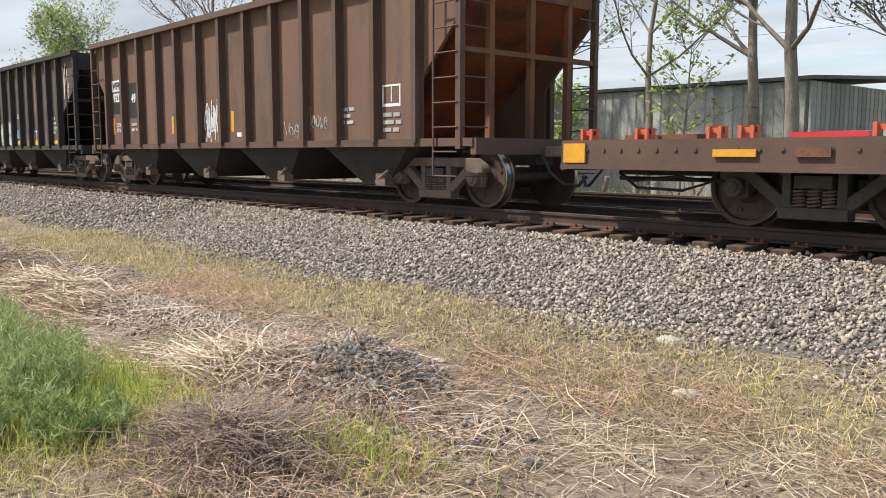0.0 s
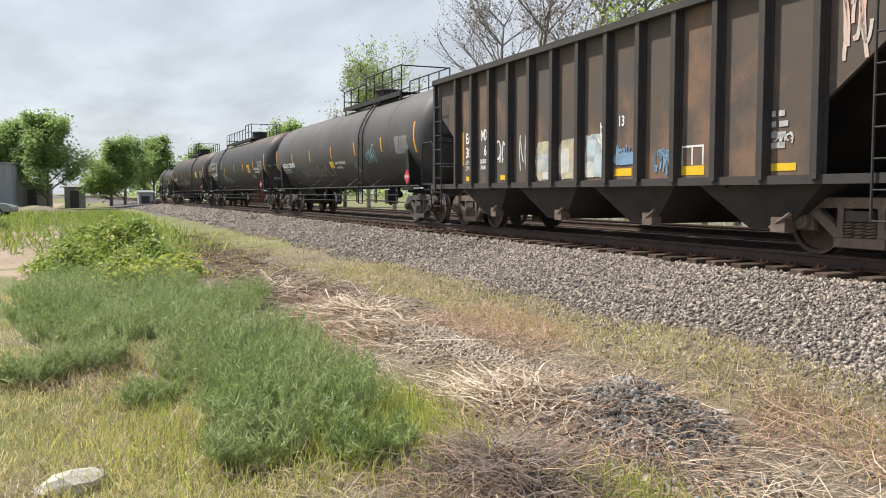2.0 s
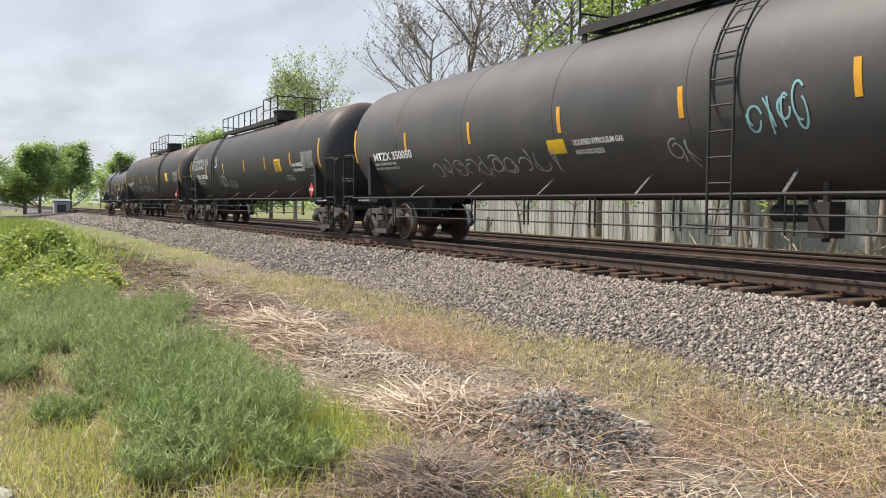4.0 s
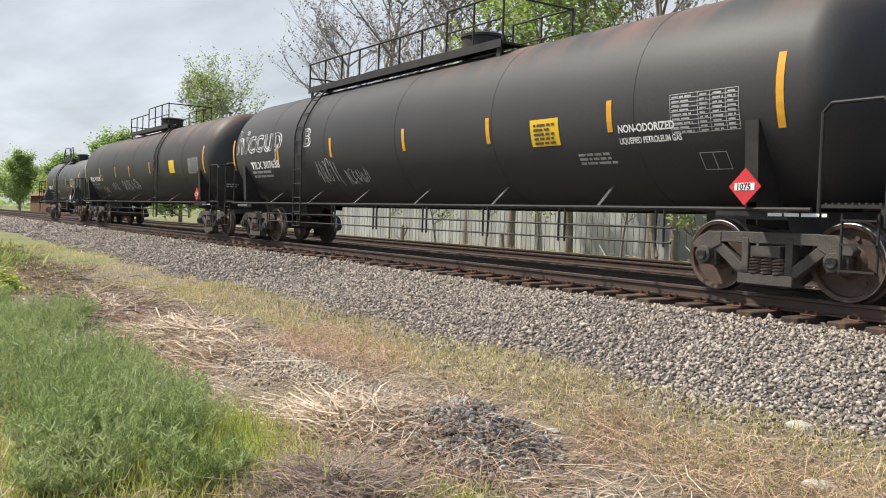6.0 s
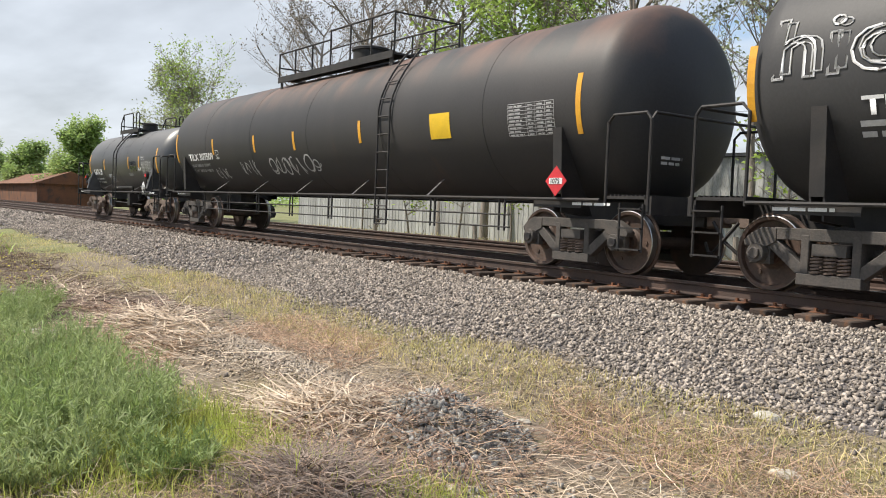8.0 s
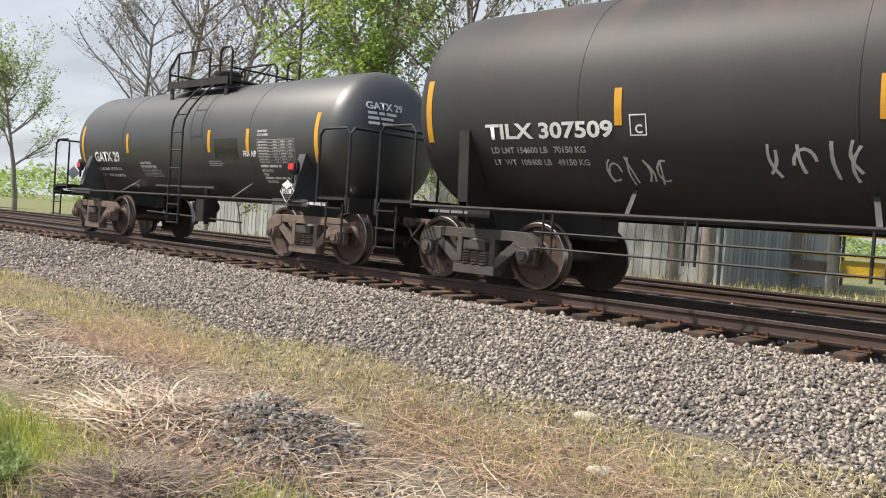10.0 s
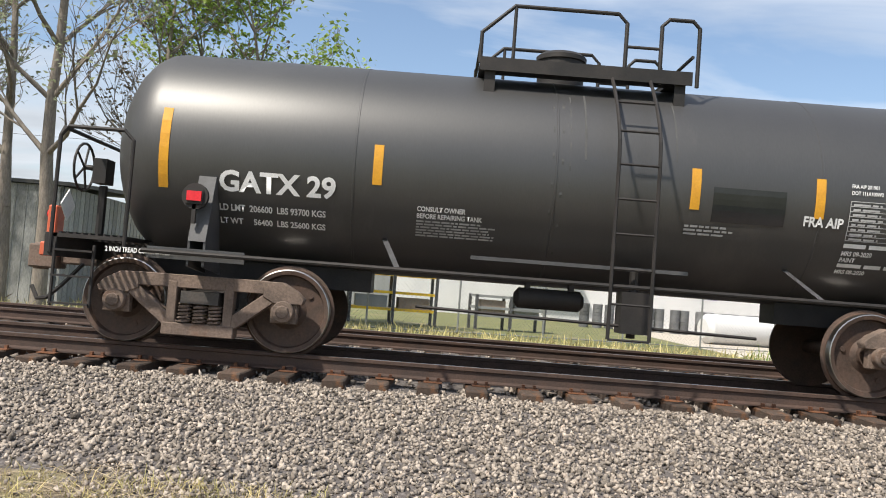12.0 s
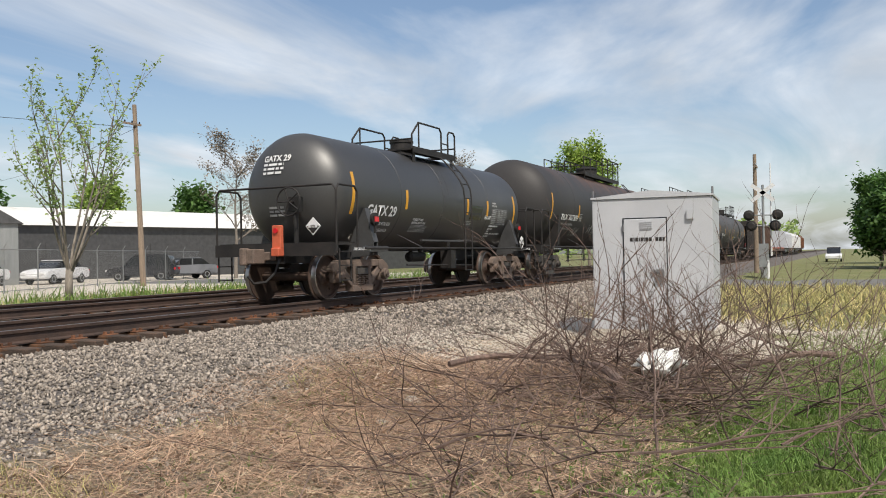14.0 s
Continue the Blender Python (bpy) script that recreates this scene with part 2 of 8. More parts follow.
M_GRASS_DRY = surf("yellowing_grass", (0.64, 0.52, 0.27), (0.43, 0.41, 0.16), 0.75, 0, 2.2, 60, 0.0, rnd=0.55, island=True, leaf=0.4)
M_MUGWORT = surf("grey_green_leaf", (0.22, 0.30, 0.095), (0.36, 0.42, 0.19), 0.7, 0, 1.5, 60, 0.0, rnd=0.35, island=True, leaf=0.4)
M_BRAMBLE = surf("bramble_leaf", (0.2, 0.3, 0.05), (0.34, 0.38, 0.09), 0.6, 0, 1.0, 60, 0.0, rnd=0.45, island=True, leaf=0.4)
M_LEAF_LIGHT = surf("spring_leaf", (0.36, 0.46, 0.11), (0.24, 0.36, 0.08), 0.6, 0, 0.8, 60, 0.0, rnd=0.4, island=True, leaf=0.45)
M_LEAF_DARK = surf("dark_leaf", (0.075, 0.165, 0.04), (0.12, 0.22, 0.055), 0.6, 0, 0.8, 60, 0.0, rnd=0.45, island=True, leaf=0.35)
M_LEAF_FAR = surf("far_spring_leaf", (0.36, 0.46, 0.16), (0.27, 0.38, 0.12), 0.7, 0, 0.5, 60, 0.0, rnd=0.35, island=True, leaf=0.45)
M_LEAF_PALE = surf("budding_leaf", (0.28, 0.33, 0.18), (0.36, 0.38, 0.26), 0.7, 0, 0.8, 60, 0.0, rnd=0.35, island=True, leaf=0.4)
M_BUD = surf("tree_buds", (0.26, 0.21, 0.16), (0.20, 0.17, 0.13), 0.8, 0, 2, 60, 0.0, rnd=0.3, island=True)
M_BARK = surf("grey_bark", (0.27, 0.235, 0.20), (0.18, 0.155, 0.13), 0.95, 0, 3, 14, 0.8, stretch=(3, 3, 0.6))
M_TWIG = surf("bare_twig", (0.20, 0.135, 0.11), (0.10, 0.07, 0.058), 0.9, 0, 6, 40, 0.2, rnd=0.35, island=True)


def crown_rust(m, z0, z1, x0, x1, col, amount):
    """Rust that has bloomed along the crown of a tank, thicker towards one end, in drifts."""
    n, l = m.node_tree.nodes, m.node_tree.links
    p = n["Principled BSDF"]
    co = n.new("ShaderNodeTexCoord")
    sep = n.new("ShaderNodeSeparateXYZ")
    l.new(co.outputs["Object"], sep.inputs[0])
    mp = n.new("ShaderNodeMapping")
    mp.inputs["Scale"].default_value = (1.3, 0.5, 0.5)
    l.new(co.outputs["Object"], mp.inputs[0])
    t = n.new("ShaderNodeTexNoise")
    t.inputs["Scale"].default_value, t.inputs["Detail"].default_value = 1.1, 7.0
    l.new(mp.outputs[0], t.inputs["Vector"])
    f = None
    for src, a, b in ((sep.outputs[2], z0, z1), (sep.outputs[0], x0, x1), (t.outputs["Fac"], 0.40, 0.66)):
        r = n.new("ShaderNodeMapRange")
        r.inputs[1].default_value, r.inputs[2].default_value = a, b
        l.new(src, r.inputs[0])
        if f is None:
            f = r.outputs[0]
            continue
        k = n.new("ShaderNodeMath")
        k.operation = "MULTIPLY"
        l.new(f, k.inputs[0])
        l.new(r.outputs[0], k.inputs[1])
        f = k.outputs[0]
    k = n.new("ShaderNodeMath")
    k.operation = "MULTIPLY"
    k.inputs[1].default_value = amount
    l.new(f, k.inputs[0])
    g = n.new("ShaderNodeMixRGB")
    l.new(k.outputs[0], g.inputs[0])
    l.new(p.inputs["Base Color"].links[0].from_socket, g.inputs[1])
    g.inputs[2].default_value = (*col, 1)
    l.new(g.outputs[0], p.inputs["Base Color"])


crown_rust(M_MATT, 3.25, 3.85, -1.5, 4.0, (0.24, 0.125, 0.085), 0.75)
crown_rust(M_BLACK2, 3.0, 3.8, -9.0, -2.0, (0.22, 0.115, 0.08), 0.7)


# ---------- mesh helpers ----------
def part(name, bm, material, parent=None, label="", smooth=False):
    me = bpy.data.meshes.new(name)
    bm.to_mesh(me)
    bm.free()
    if smooth:
        for poly in me.polygons:
            poly.use_smooth = True
        if smooth != "all":
            me.set_sharp_from_angle(angle=radians(smooth if smooth > 1 else 40))
    for mt in (material if isinstance(material, (list, tuple)) else [material]):
        me.materials.append(mt)
    ob = new(name, me)
    if parent:
        ob.parent = parent
    return tagged(ob, label)


def thing(name, m, label, category, group="", kind=""):
    ob = new(name)
    ob.empty_display_size = 0.3
    ob.matrix_basis = m
    return tagged(ob, label, category, group, kind)


def box(bm, x0, x1, y0, y1, z0, z1, mi=0, m=None):
    v = [bm.verts.new((x, y, z)) for z in (z0, z1) for y in (y0, y1) for x in (x0, x1)]
    if m:
        for q in v:
            q.co = m @ q.co
    for f in ((0, 2, 3, 1), (4, 5, 7, 6), (0, 1, 5, 4), (2, 6, 7, 3), (0, 4, 6, 2), (1, 3, 7, 5)):
        bm.faces.new([v[i] for i in f]).material_index = mi
    return v


def rod(bm, a, b, r, n=8, r2=None, mi=0, caps=True):
    a, b = Vector(a), Vector(b)
    q = (b - a).to_track_quat("Z", "Y").to_matrix()
    rings = []
    for p, rr in ((a, r), (b, r if r2 is None else r2)):
        rings.append([bm.verts.new(p + q @ Vector((rr * math.cos(2 * math.pi * k / n), rr * math.sin(2 * math.pi * k / n), 0))) for k in range(n)])
    for k in range(n):
        bm.faces.new((rings[0][k], rings[0][(k + 1) % n], rings[1][(k + 1) % n], rings[1][k])).material_index = mi
    if caps:
        bm.faces.new(rings[0][::-1]).material_index = mi
        bm.faces.new(rings[1]).material_index = mi


def pipe(bm, pts, r, n=6, mi=0):
    """One bent tube through the points."""
    pts = [Vector(p) for p in pts]
    d = (pts[1] - pts[0]).normalized()
    q = d.to_track_quat("Z", "Y")
    rings = []
    for i, p in enumerate(pts):
        e = (pts[min(i + 1, len(pts) - 1)] - pts[max(i - 1, 0)]).normalized()
        q = d.rotation_difference(e) @ q
        d = e
        rings.append([bm.verts.new(p + q @ Vector((r * math.cos(2 * math.pi * k / n), r * math.sin(2 * math.pi * k / n), 0))) for k in range(n)])
    for a, b in zip(rings, rings[1:]):
        for k in range(n):
            bm.faces.new((a[k], a[(k + 1) % n], b[(k + 1) % n], b[k])).material_index = mi
    bm.faces.new(rings[0][::-1]).material_index = mi
    bm.faces.new(rings[-1]).material_index = mi


def lathe(bm, profile, axis="x", n=32, mi=None, origin=(0, 0, 0)):
    """Turns (along, radius) pairs about an axis."""
    rings = []
    o = Vector(origin)
    for s, r in profile:
        ring = []
        for k in range(n):
            c, d = r * math.cos(2 * math.pi * k / n), r * math.sin(2 * math.pi * k / n)
            ring.append(bm.verts.new(o + Vector({"x": (s, c, d), "y": (c, s, d), "z": (c, d, s)}[axis])))
        rings.append(ring)
    for i in range(len(rings) - 1):
        for k in range(n):
            f = bm.faces.new((rings[i][k], rings[i][(k + 1) % n], rings[i + 1][(k + 1) % n], rings[i + 1][k]))
            f.material_index = mi[i] if mi else 0
    bm.faces.new(rings[0])
    bm.faces.new(rings[-1])
    bmesh.ops.recalc_face_normals(bm, faces=bm.faces[:])


def slab(bm, outline, y0, y1, mi=0):
    """An outline in x, z, given a thickness in y."""
    f0 = [bm.verts.new((x, y0, z)) for x, z in outline]
    f1 = [bm.verts.new((x, y1, z)) for x, z in outline]
    k = len(outline)
    bm.faces.new(f0).material_index = mi
    bm.faces.new(f1[::-1]).material_index = mi
    for i in range(k):
        bm.faces.new((f0[i], f1[i], f1[(i + 1) % k], f0[(i + 1) % k])).material_index = mi


def beam(bm, a, b, w, y0, y1, mi=0):
    """A straight bar in the x, z plane from a to b, w high across."""
    a, b = Vector(a), Vector(b)
    d = (b - a).normalized()
    s = Vector((-d.y, d.x)) * w / 2
    slab(bm, [tuple(a + s), tuple(a - s), tuple(b - s), tuple(b + s)], y0, y1, mi)
# ---------- the ground, one sheet ----------
RAIL = 0.73           # height of the rail tops
TRACK_1, TRACK_2 = 9.95, 14.25


def bend(x):
    """How far the line swings towards the road side, far to the west."""
    u = np.maximum(0.0, -np.asarray(x, float) - 15.0)
    return np.where(u < 95, 0.00027 * u * u, 0.00027 * 95 * (2 * u - 95))


def lay(x, y):
    """Height of the land, for arrays or single numbers."""
    x, y = np.asarray(x, float), np.asarray(y, float)
    z = np.interp(y + bend(x), [-400, 3.4, 5.0, 5.7, 8.3, 15.9, 17.5, 30, 900], [0, 0, 0.02, 0.08, 0.455, 0.455, 0.25, 0.22, 0.2])
    soft = np.clip((6.2 - y) / 1.0, 0.15, 1) * np.clip((70 - np.abs(x)) / 20, 0, 1)
    z = z + 0.035 * soft * (np.sin(x * 1.3 + 0.7 * y) + np.sin(0.6 * x - 1.7 * y + 1.0) + 0.6 * np.sin(2.3 * x + 1.9 * y))
    # the spoil heap, the low ridge and the mown hump
    for cx, cy, rx, ry, h in ((-4.62, 3.42, 0.50, 0.40, 0.24), (-5.15, 2.75, 0.5, 0.35, 0.06), (-3.72, 1.92, 0.36, 0.28, 0.12), (-8.2, 3.25, 2.3, 0.42, 0.13), (8.9, 5.4, 1.3, 0.8, 0.22), (9.3, 2.2, 2.2, 1.4, 0.12)):
        z = z + h * np.exp(-((x - cx) / rx) ** 2 - ((y - cy) / ry) ** 2)
    return z


def cover(x, y):
    """Which material covers the land: 0 thatch, 1 ballast, 2 bare dirt, 3 pale gravel, 4 grass, 5 asphalt."""
    w = 0.35 * math.sin(x * 1.7) + 0.25 * math.sin(x * 4.1 + y) + 0.2 * math.sin(y * 5 + x * 2.2)
    if 36.5 < x < 45.5 and abs(y) < 40:
        return 5
    if 5.6 + 0.5 * w < y + float(bend(x)) < 17.2 + w:
        return 1
    if -42 + 3 * w < x < -17 + w and -18 < y < -1.0 + w or -200 < x < -60 and -30 < y < -3:
        return 2
    if 10.6 + w < x < 19.5 + w and 1.2 + w < y < 6 or 9 < x < 62 and 23.5 + w < y < 52:
        return 3
    if x > 18.5 or y > 17 or x < -24 or y < -0.3 + w and x < 3 or x > 4 and y < 0.9 + 0.5 * w:
        return 4
    return 0


def build_ground():
    xs = [-2500, -800, -300, -150, -90] + [i * 0.4 for i in range(-150, 151)] + [90, 150, 300, 800, 2500]
    ys = [-2500, -800, -200, -80, -40] + [-25 + i * 0.5 for i in range(46)] + [-2 + i * 0.2 for i in range(105)] + [20, 22, 26, 32, 40, 60, 100, 200, 500, 1000, 2500]
    bm = bmesh.new()
    grid = [[bm.verts.new((x, y, z)) for x, z in zip(xs, lay(xs, np.full(len(xs), y)))] for y in ys]
    for j in range(len(ys) - 1):
        for i in range(len(xs) - 1):
            f = bm.faces.new((grid[j][i], grid[j][i + 1], grid[j + 1][i + 1], grid[j + 1][i]))
            f.material_index = cover((xs[i] + xs[i + 1]) / 2, (ys[j] + ys[j + 1]) / 2)
    ob = part("ground", bm, [M_SOIL, M_BALLAST, M_DIRT, M_PALE, M_TURF, M_ASPHALT], smooth="all")
    tagged(ob, "ground of dry grass, bare dirt and grey ballast", "ground", kind="structure")


def rail_profile():
    return [(-0.07, 0), (0.07, 0), (0.07, 0.015), (0.014, 0.035), (0.012, 0.125), (0.036, 0.135), (0.037, 0.168), (0.03, 0.175),
            (-0.03, 0.175), (-0.037, 0.168), (-0.036, 0.135), (-0.012, 0.125), (-0.014, 0.035), (-0.07, 0.015)]


def build_tracks():
    for c in (TRACK_1, TRACK_2):
        for side in (-0.755, 0.755):
            bm = bmesh.new()
            pr = rail_profile()
            xs = [-600, -300] + [-200 + 8 * i for i in range(24)] + [600]
            rows = [[bm.verts.new((x, c + side + u - float(bend(x)), RAIL - 0.175 + v)) for u, v in pr] for x in xs]
            for a, b in zip(rows, rows[1:]):
                for k in range(len(pr)):
                    f = bm.faces.new((a[k], a[(k + 1) % len(pr)], b[(k + 1) % len(pr)], b[k]))
                    f.material_index = 1 if k == 7 else 0
            bmesh.ops.recalc_face_normals(bm, faces=bm.faces[:])
            tagged(part("rail", bm, [M_RAIL, M_RAILTOP]), "rusty steel rail with a worn bright head", "rail", kind="structure")


build_ground()
build_tracks()


# ---------- rolling stock ----------
CARS = []      # (thing, place on the train)
WHEELSETS = []
WR = 0.457


def lettering(text, size, material, parent, place, name="lettering", squash=1.0, outline=0.0):
    """Text laid on the near side: place(u, v) gives the point for u along and v up, in metres."""
    cu = bpy.data.curves.new("text", "FONT")
    cu.body, cu.size, cu.resolution_u, cu.offset = text, size, 3, size * 0.03
    if outline:
        cu.fill_mode, cu.bevel_depth, cu.bevel_resolution, cu.offset = "NONE", outline, 0, 0.0
    tmp = new("text", cu)
    bpy.context.view_layer.update()
    me = bpy.data.meshes.new_from_object(tmp.evaluated_get(bpy.context.evaluated_depsgraph_get()))
    bpy.data.objects.remove(tmp)
    me.materials.clear()
    me.materials.append(material)
    for v in me.vertices:
        v.co = place(v.co.x * squash, v.co.y)
    ob = new(name, me)
    ob.parent = parent
    return ob


def wheelset(parent, x):
    bm = bmesh.new()
    rod(bm, (0, -1.05, 0), (0, 1.05, 0), 0.085, 12)
    prof = [(-0.70, 0.42), (-0.695, 0.495), (-0.715, 0.498), (-0.725, WR + 0.012), (-0.745, WR + 0.002), (-0.835, WR - 0.003), (-0.84, WR - 0.014),
            (-0.83, 0.40), (-0.775, 0.385), (-0.76, 0.20), (-0.80, 0.15), (-0.86, 0.14), (-0.86, 0.09)]
    mi = [0, 0, 0, 0, 1, 1, 0, 0, 0, 0, 0, 0]
    lathe(bm, prof, "y", 40, mi)
    lathe(bm, [(-s, r) for s, r in prof], "y", 40, mi)
    # cast marks on the plate, so that the turning shows
    for a in (0.4, 2.6, 4.4):
        for s in (-1, 1):
            rod(bm, (0.29 * math.cos(a), s * 0.765, 0.29 * math.sin(a)), (0.29 * math.cos(a), s * 0.785, 0.29 * math.sin(a)), 0.03, 8)
    ob = part("wheelset", bm, [M_WHEEL, M_TREAD], parent, "rusty steel wheels with bright treads on an axle", smooth=35)
    ob.location = (x, 0, WR)
    WHEELSETS.append((ob, x))
    return ob


def side_frame(parent, s, mat):
    """Cast side frame, with windows either side of the spring nest; s is the side."""
    bm = bmesh.new()
    y0, y1 = (s * 1.0 - 0.07, s * 1.0 + 0.07)
    beam(bm, (-0.70, 0.70), (0.70, 0.70), 0.14, y0, y1)                  # top chord
    for k in (-1, 1):
        slab(bm, [(k * 0.66, 0.765), (k * 0.66, 0.60), (k * 0.78, 0.54), (k * 1.08, 0.54), (k * 1.10, 0.60), (k * 1.02, 0.68), (k * 0.86, 0.765)], y0 - 0.01, y1 + 0.01)
        beam(bm, (k * 0.74, 0.60), (k * 0.26, 0.22), 0.135, y0 + 0.005, y1 - 0.005)   # tension member
        beam(bm, (k * 0.30, 0.70), (k * 0.30, 0.20), 0.10, y0 - 0.005, y1 + 0.005)    # column
        box(bm, k * 0.89 - 0.14, k * 0.89 + 0.14, y0 + 0.02, y1 - 0.02, 0.33, 0.56)
        rod(bm, (k * 0.89, s * 0.92, WR), (k * 0.89, s * 1.15, WR), 0.115, 16)       # bearing
        rod(bm, (k * 0.89, s * 1.15, WR), (k * 0.89, s * 1.18, WR), 0.07, 12)
        for bx, bz in ((0.045, 0.045), (-0.045, 0.045), (0, -0.06)):
            rod(bm, (k * 0.89 + bx, s * 1.15, WR + bz), (k * 0.89 + bx, s * 1.168, WR + bz), 0.016, 6)
    beam(bm, (-0.38, 0.195), (0.38, 0.195), 0.13, y0 - 0.03, y1 + 0.03)    # spring seat
    bmesh.ops.recalc_face_normals(bm, faces=bm.faces[:])
    bmesh.ops.bevel(bm, geom=bm.edges[:], offset=0.012, segments=1, affect="EDGES", clamp_overlap=True)
    return part("side_frame", bm, mat, parent, smooth=35)


def spring_nest(parent, s):
    bm = bmesh.new()
    for x in (-0.16, 0.0, 0.16):
        for y in (-0.05, 0.06):
            n, turns = 44, 5.5
            pts = [(x + 0.062 * math.cos(2 * math.pi * turns * i / n), s * 1.0 + y + 0.062 * math.sin(2 * math.pi * turns * i / n), 0.255 + 0.21 * i / n) for i in range(n + 1)]
            pipe(bm, pts, 0.014, 4)
    return part("spring_nest", bm, M_BOGIE, parent)


def bogie(car, x, mat, base=None):
    bm = bmesh.new()
    box(bm, -0.20, 0.20, -1.10, 1.10, 0.47, 0.60)      # bolster, its ends show in the windows
    box(bm, -0.17, 0.17, -0.60, 0.60, 0.42, 0.70)
    lathe(bm, [(0.68, 0.2), (0.80, 0.2)], "z", 20)
    for k in (-1, 1):
        box(bm, k * 0.36 - 0.04, k * 0.36 + 0.04, -0.95, 0.95, 0.36, 0.44)    # brake beams
        for s in (-1, 1):
            box(bm, k * 0.41 - 0.05, k * 0.41 + 0.04, s * 0.78 - 0.05, s * 0.78 + 0.05, 0.30, 0.56)
    ob = part("bogie", bm, M_BOGIE_DARK, car, "three-piece freight bogie with coil springs")
    ob.location = (x, 0, 0)
    if base is None:
        for s in (-1, 1):
            side_frame(ob, s, mat)
            spring_nest(ob, s)
        wheelset(ob, -0.89)
        wheelset(ob, 0.89)
    else:
        for ch in base.children:
            c = ch.copy()
            scene.collection.objects.link(c)
            c.parent = ob
            if ch.name.startswith("side_frame"):
                c.data = ch.data.copy()
                c.data.materials[0] = mat
            if ch.name.startswith("wheelset"):
                WHEELSETS.append((c, c.location.x))
    return ob


BASE_BOGIE = []


def bogies(car, half, mat):
    for x in (-half, half):
        b = bogie(car, x, mat, BASE_BOGIE[0] if BASE_BOGIE else None)
        if not BASE_BOGIE:
            BASE_BOGIE.append(b)


def coupler(car, x, d):
    """Knuckle coupler with its shank; d points outwards."""
    bm = bmesh.new()
    box(bm, min(x, x + d * 0.45), max(x, x + d * 0.45), -0.08, 0.08, 0.78, 0.95)
    e = x + d * 0.62
    box(bm, e - 0.17, e + 0.17, -0.15, 0.15, 0.72, 1.0)
    rod(bm, (e + d * 0.12, 0.10, 0.70), (e + d * 0.12, 0.10, 1.02), 0.10, 10)
    bmesh.ops.bevel(bm, geom=bm.edges[:], offset=0.02, segments=1, affect="EDGES", clamp_overlap=True)
    part("coupler", bm, M_BOGIE, car, "rusty cast knuckle coupler")
    bm = bmesh.new()
    pipe(bm, [(x + d * 0.1, -0.22, 0.8), (x + d * 0.3, -0.26, 0.55), (x + d * 0.5, -0.2, 0.38), (x + d * 0.68, -0.06, 0.36), (x + d * 0.78, 0, 0.5)], 0.025, 6)
    part("air_hose", bm, M_IRON, car, "black rubber air hose")


def tank_shell(half, R, zc, depth, seams=()):
    prof = []
    for i in range(9):
        a = math.pi / 2 * i / 8
        prof.append((-half + depth - depth * math.cos(a), max(0.02, R * math.sin(a))))
    for s in seams:
        prof += [(s - 0.012, R), (s - 0.009, R + 0.005), (s + 0.009, R + 0.005), (s + 0.012, R)]
    prof += [(-s, r) for s, r in prof[8::-1]]
    bm = bmesh.new()
    lathe(bm, prof, "x", 64, origin=(0, 0, zc))
    return bm


def on_tank(R, zc, x, z, off=0.010):
    """A place function: wraps u, v round the near side of a tank, from (x, z)."""
    a0 = math.asin(max(-1, min(1, (z - zc) / R)))
    return lambda u, v: Vector((x + u, -(R + off) * math.cos(a0 + v / R), zc + (R + off) * math.sin(a0 + v / R)))


def tank_patch(name, R, zc, x0, x1, z0, z1, mat, parent, off=0.006, n=6, label=""):
    """A thin sheet that follows the near side of the tank."""
    bm = bmesh.new()
    a0, a1 = (math.asin((z - zc) / R) for z in (z0, z1))
    rows = []
    for i in range(n + 1):
        a = a0 + (a1 - a0) * i / n
        rows.append([[bm.verts.new((x, -(R + o) * math.cos(a), zc + (R + o) * math.sin(a))) for x in (x0, x1)] for o in (0.001, off)])
    for i in range(n):
        p, q = rows[i], rows[i + 1]
        bm.faces.new((p[1][0], p[1][1], q[1][1], q[1][0]))
        for k in (0, 1):
            bm.faces.new((p[0][k], p[1][k], q[1][k], q[0][k]))
    for r in (rows[0], rows[-1]):
        bm.faces.new((r[0][0], r[0][1], r[1][1], r[1][0]))
    bmesh.ops.recalc_face_normals(bm, faces=bm.faces[:])
    return part(name, bm, mat, parent, label)


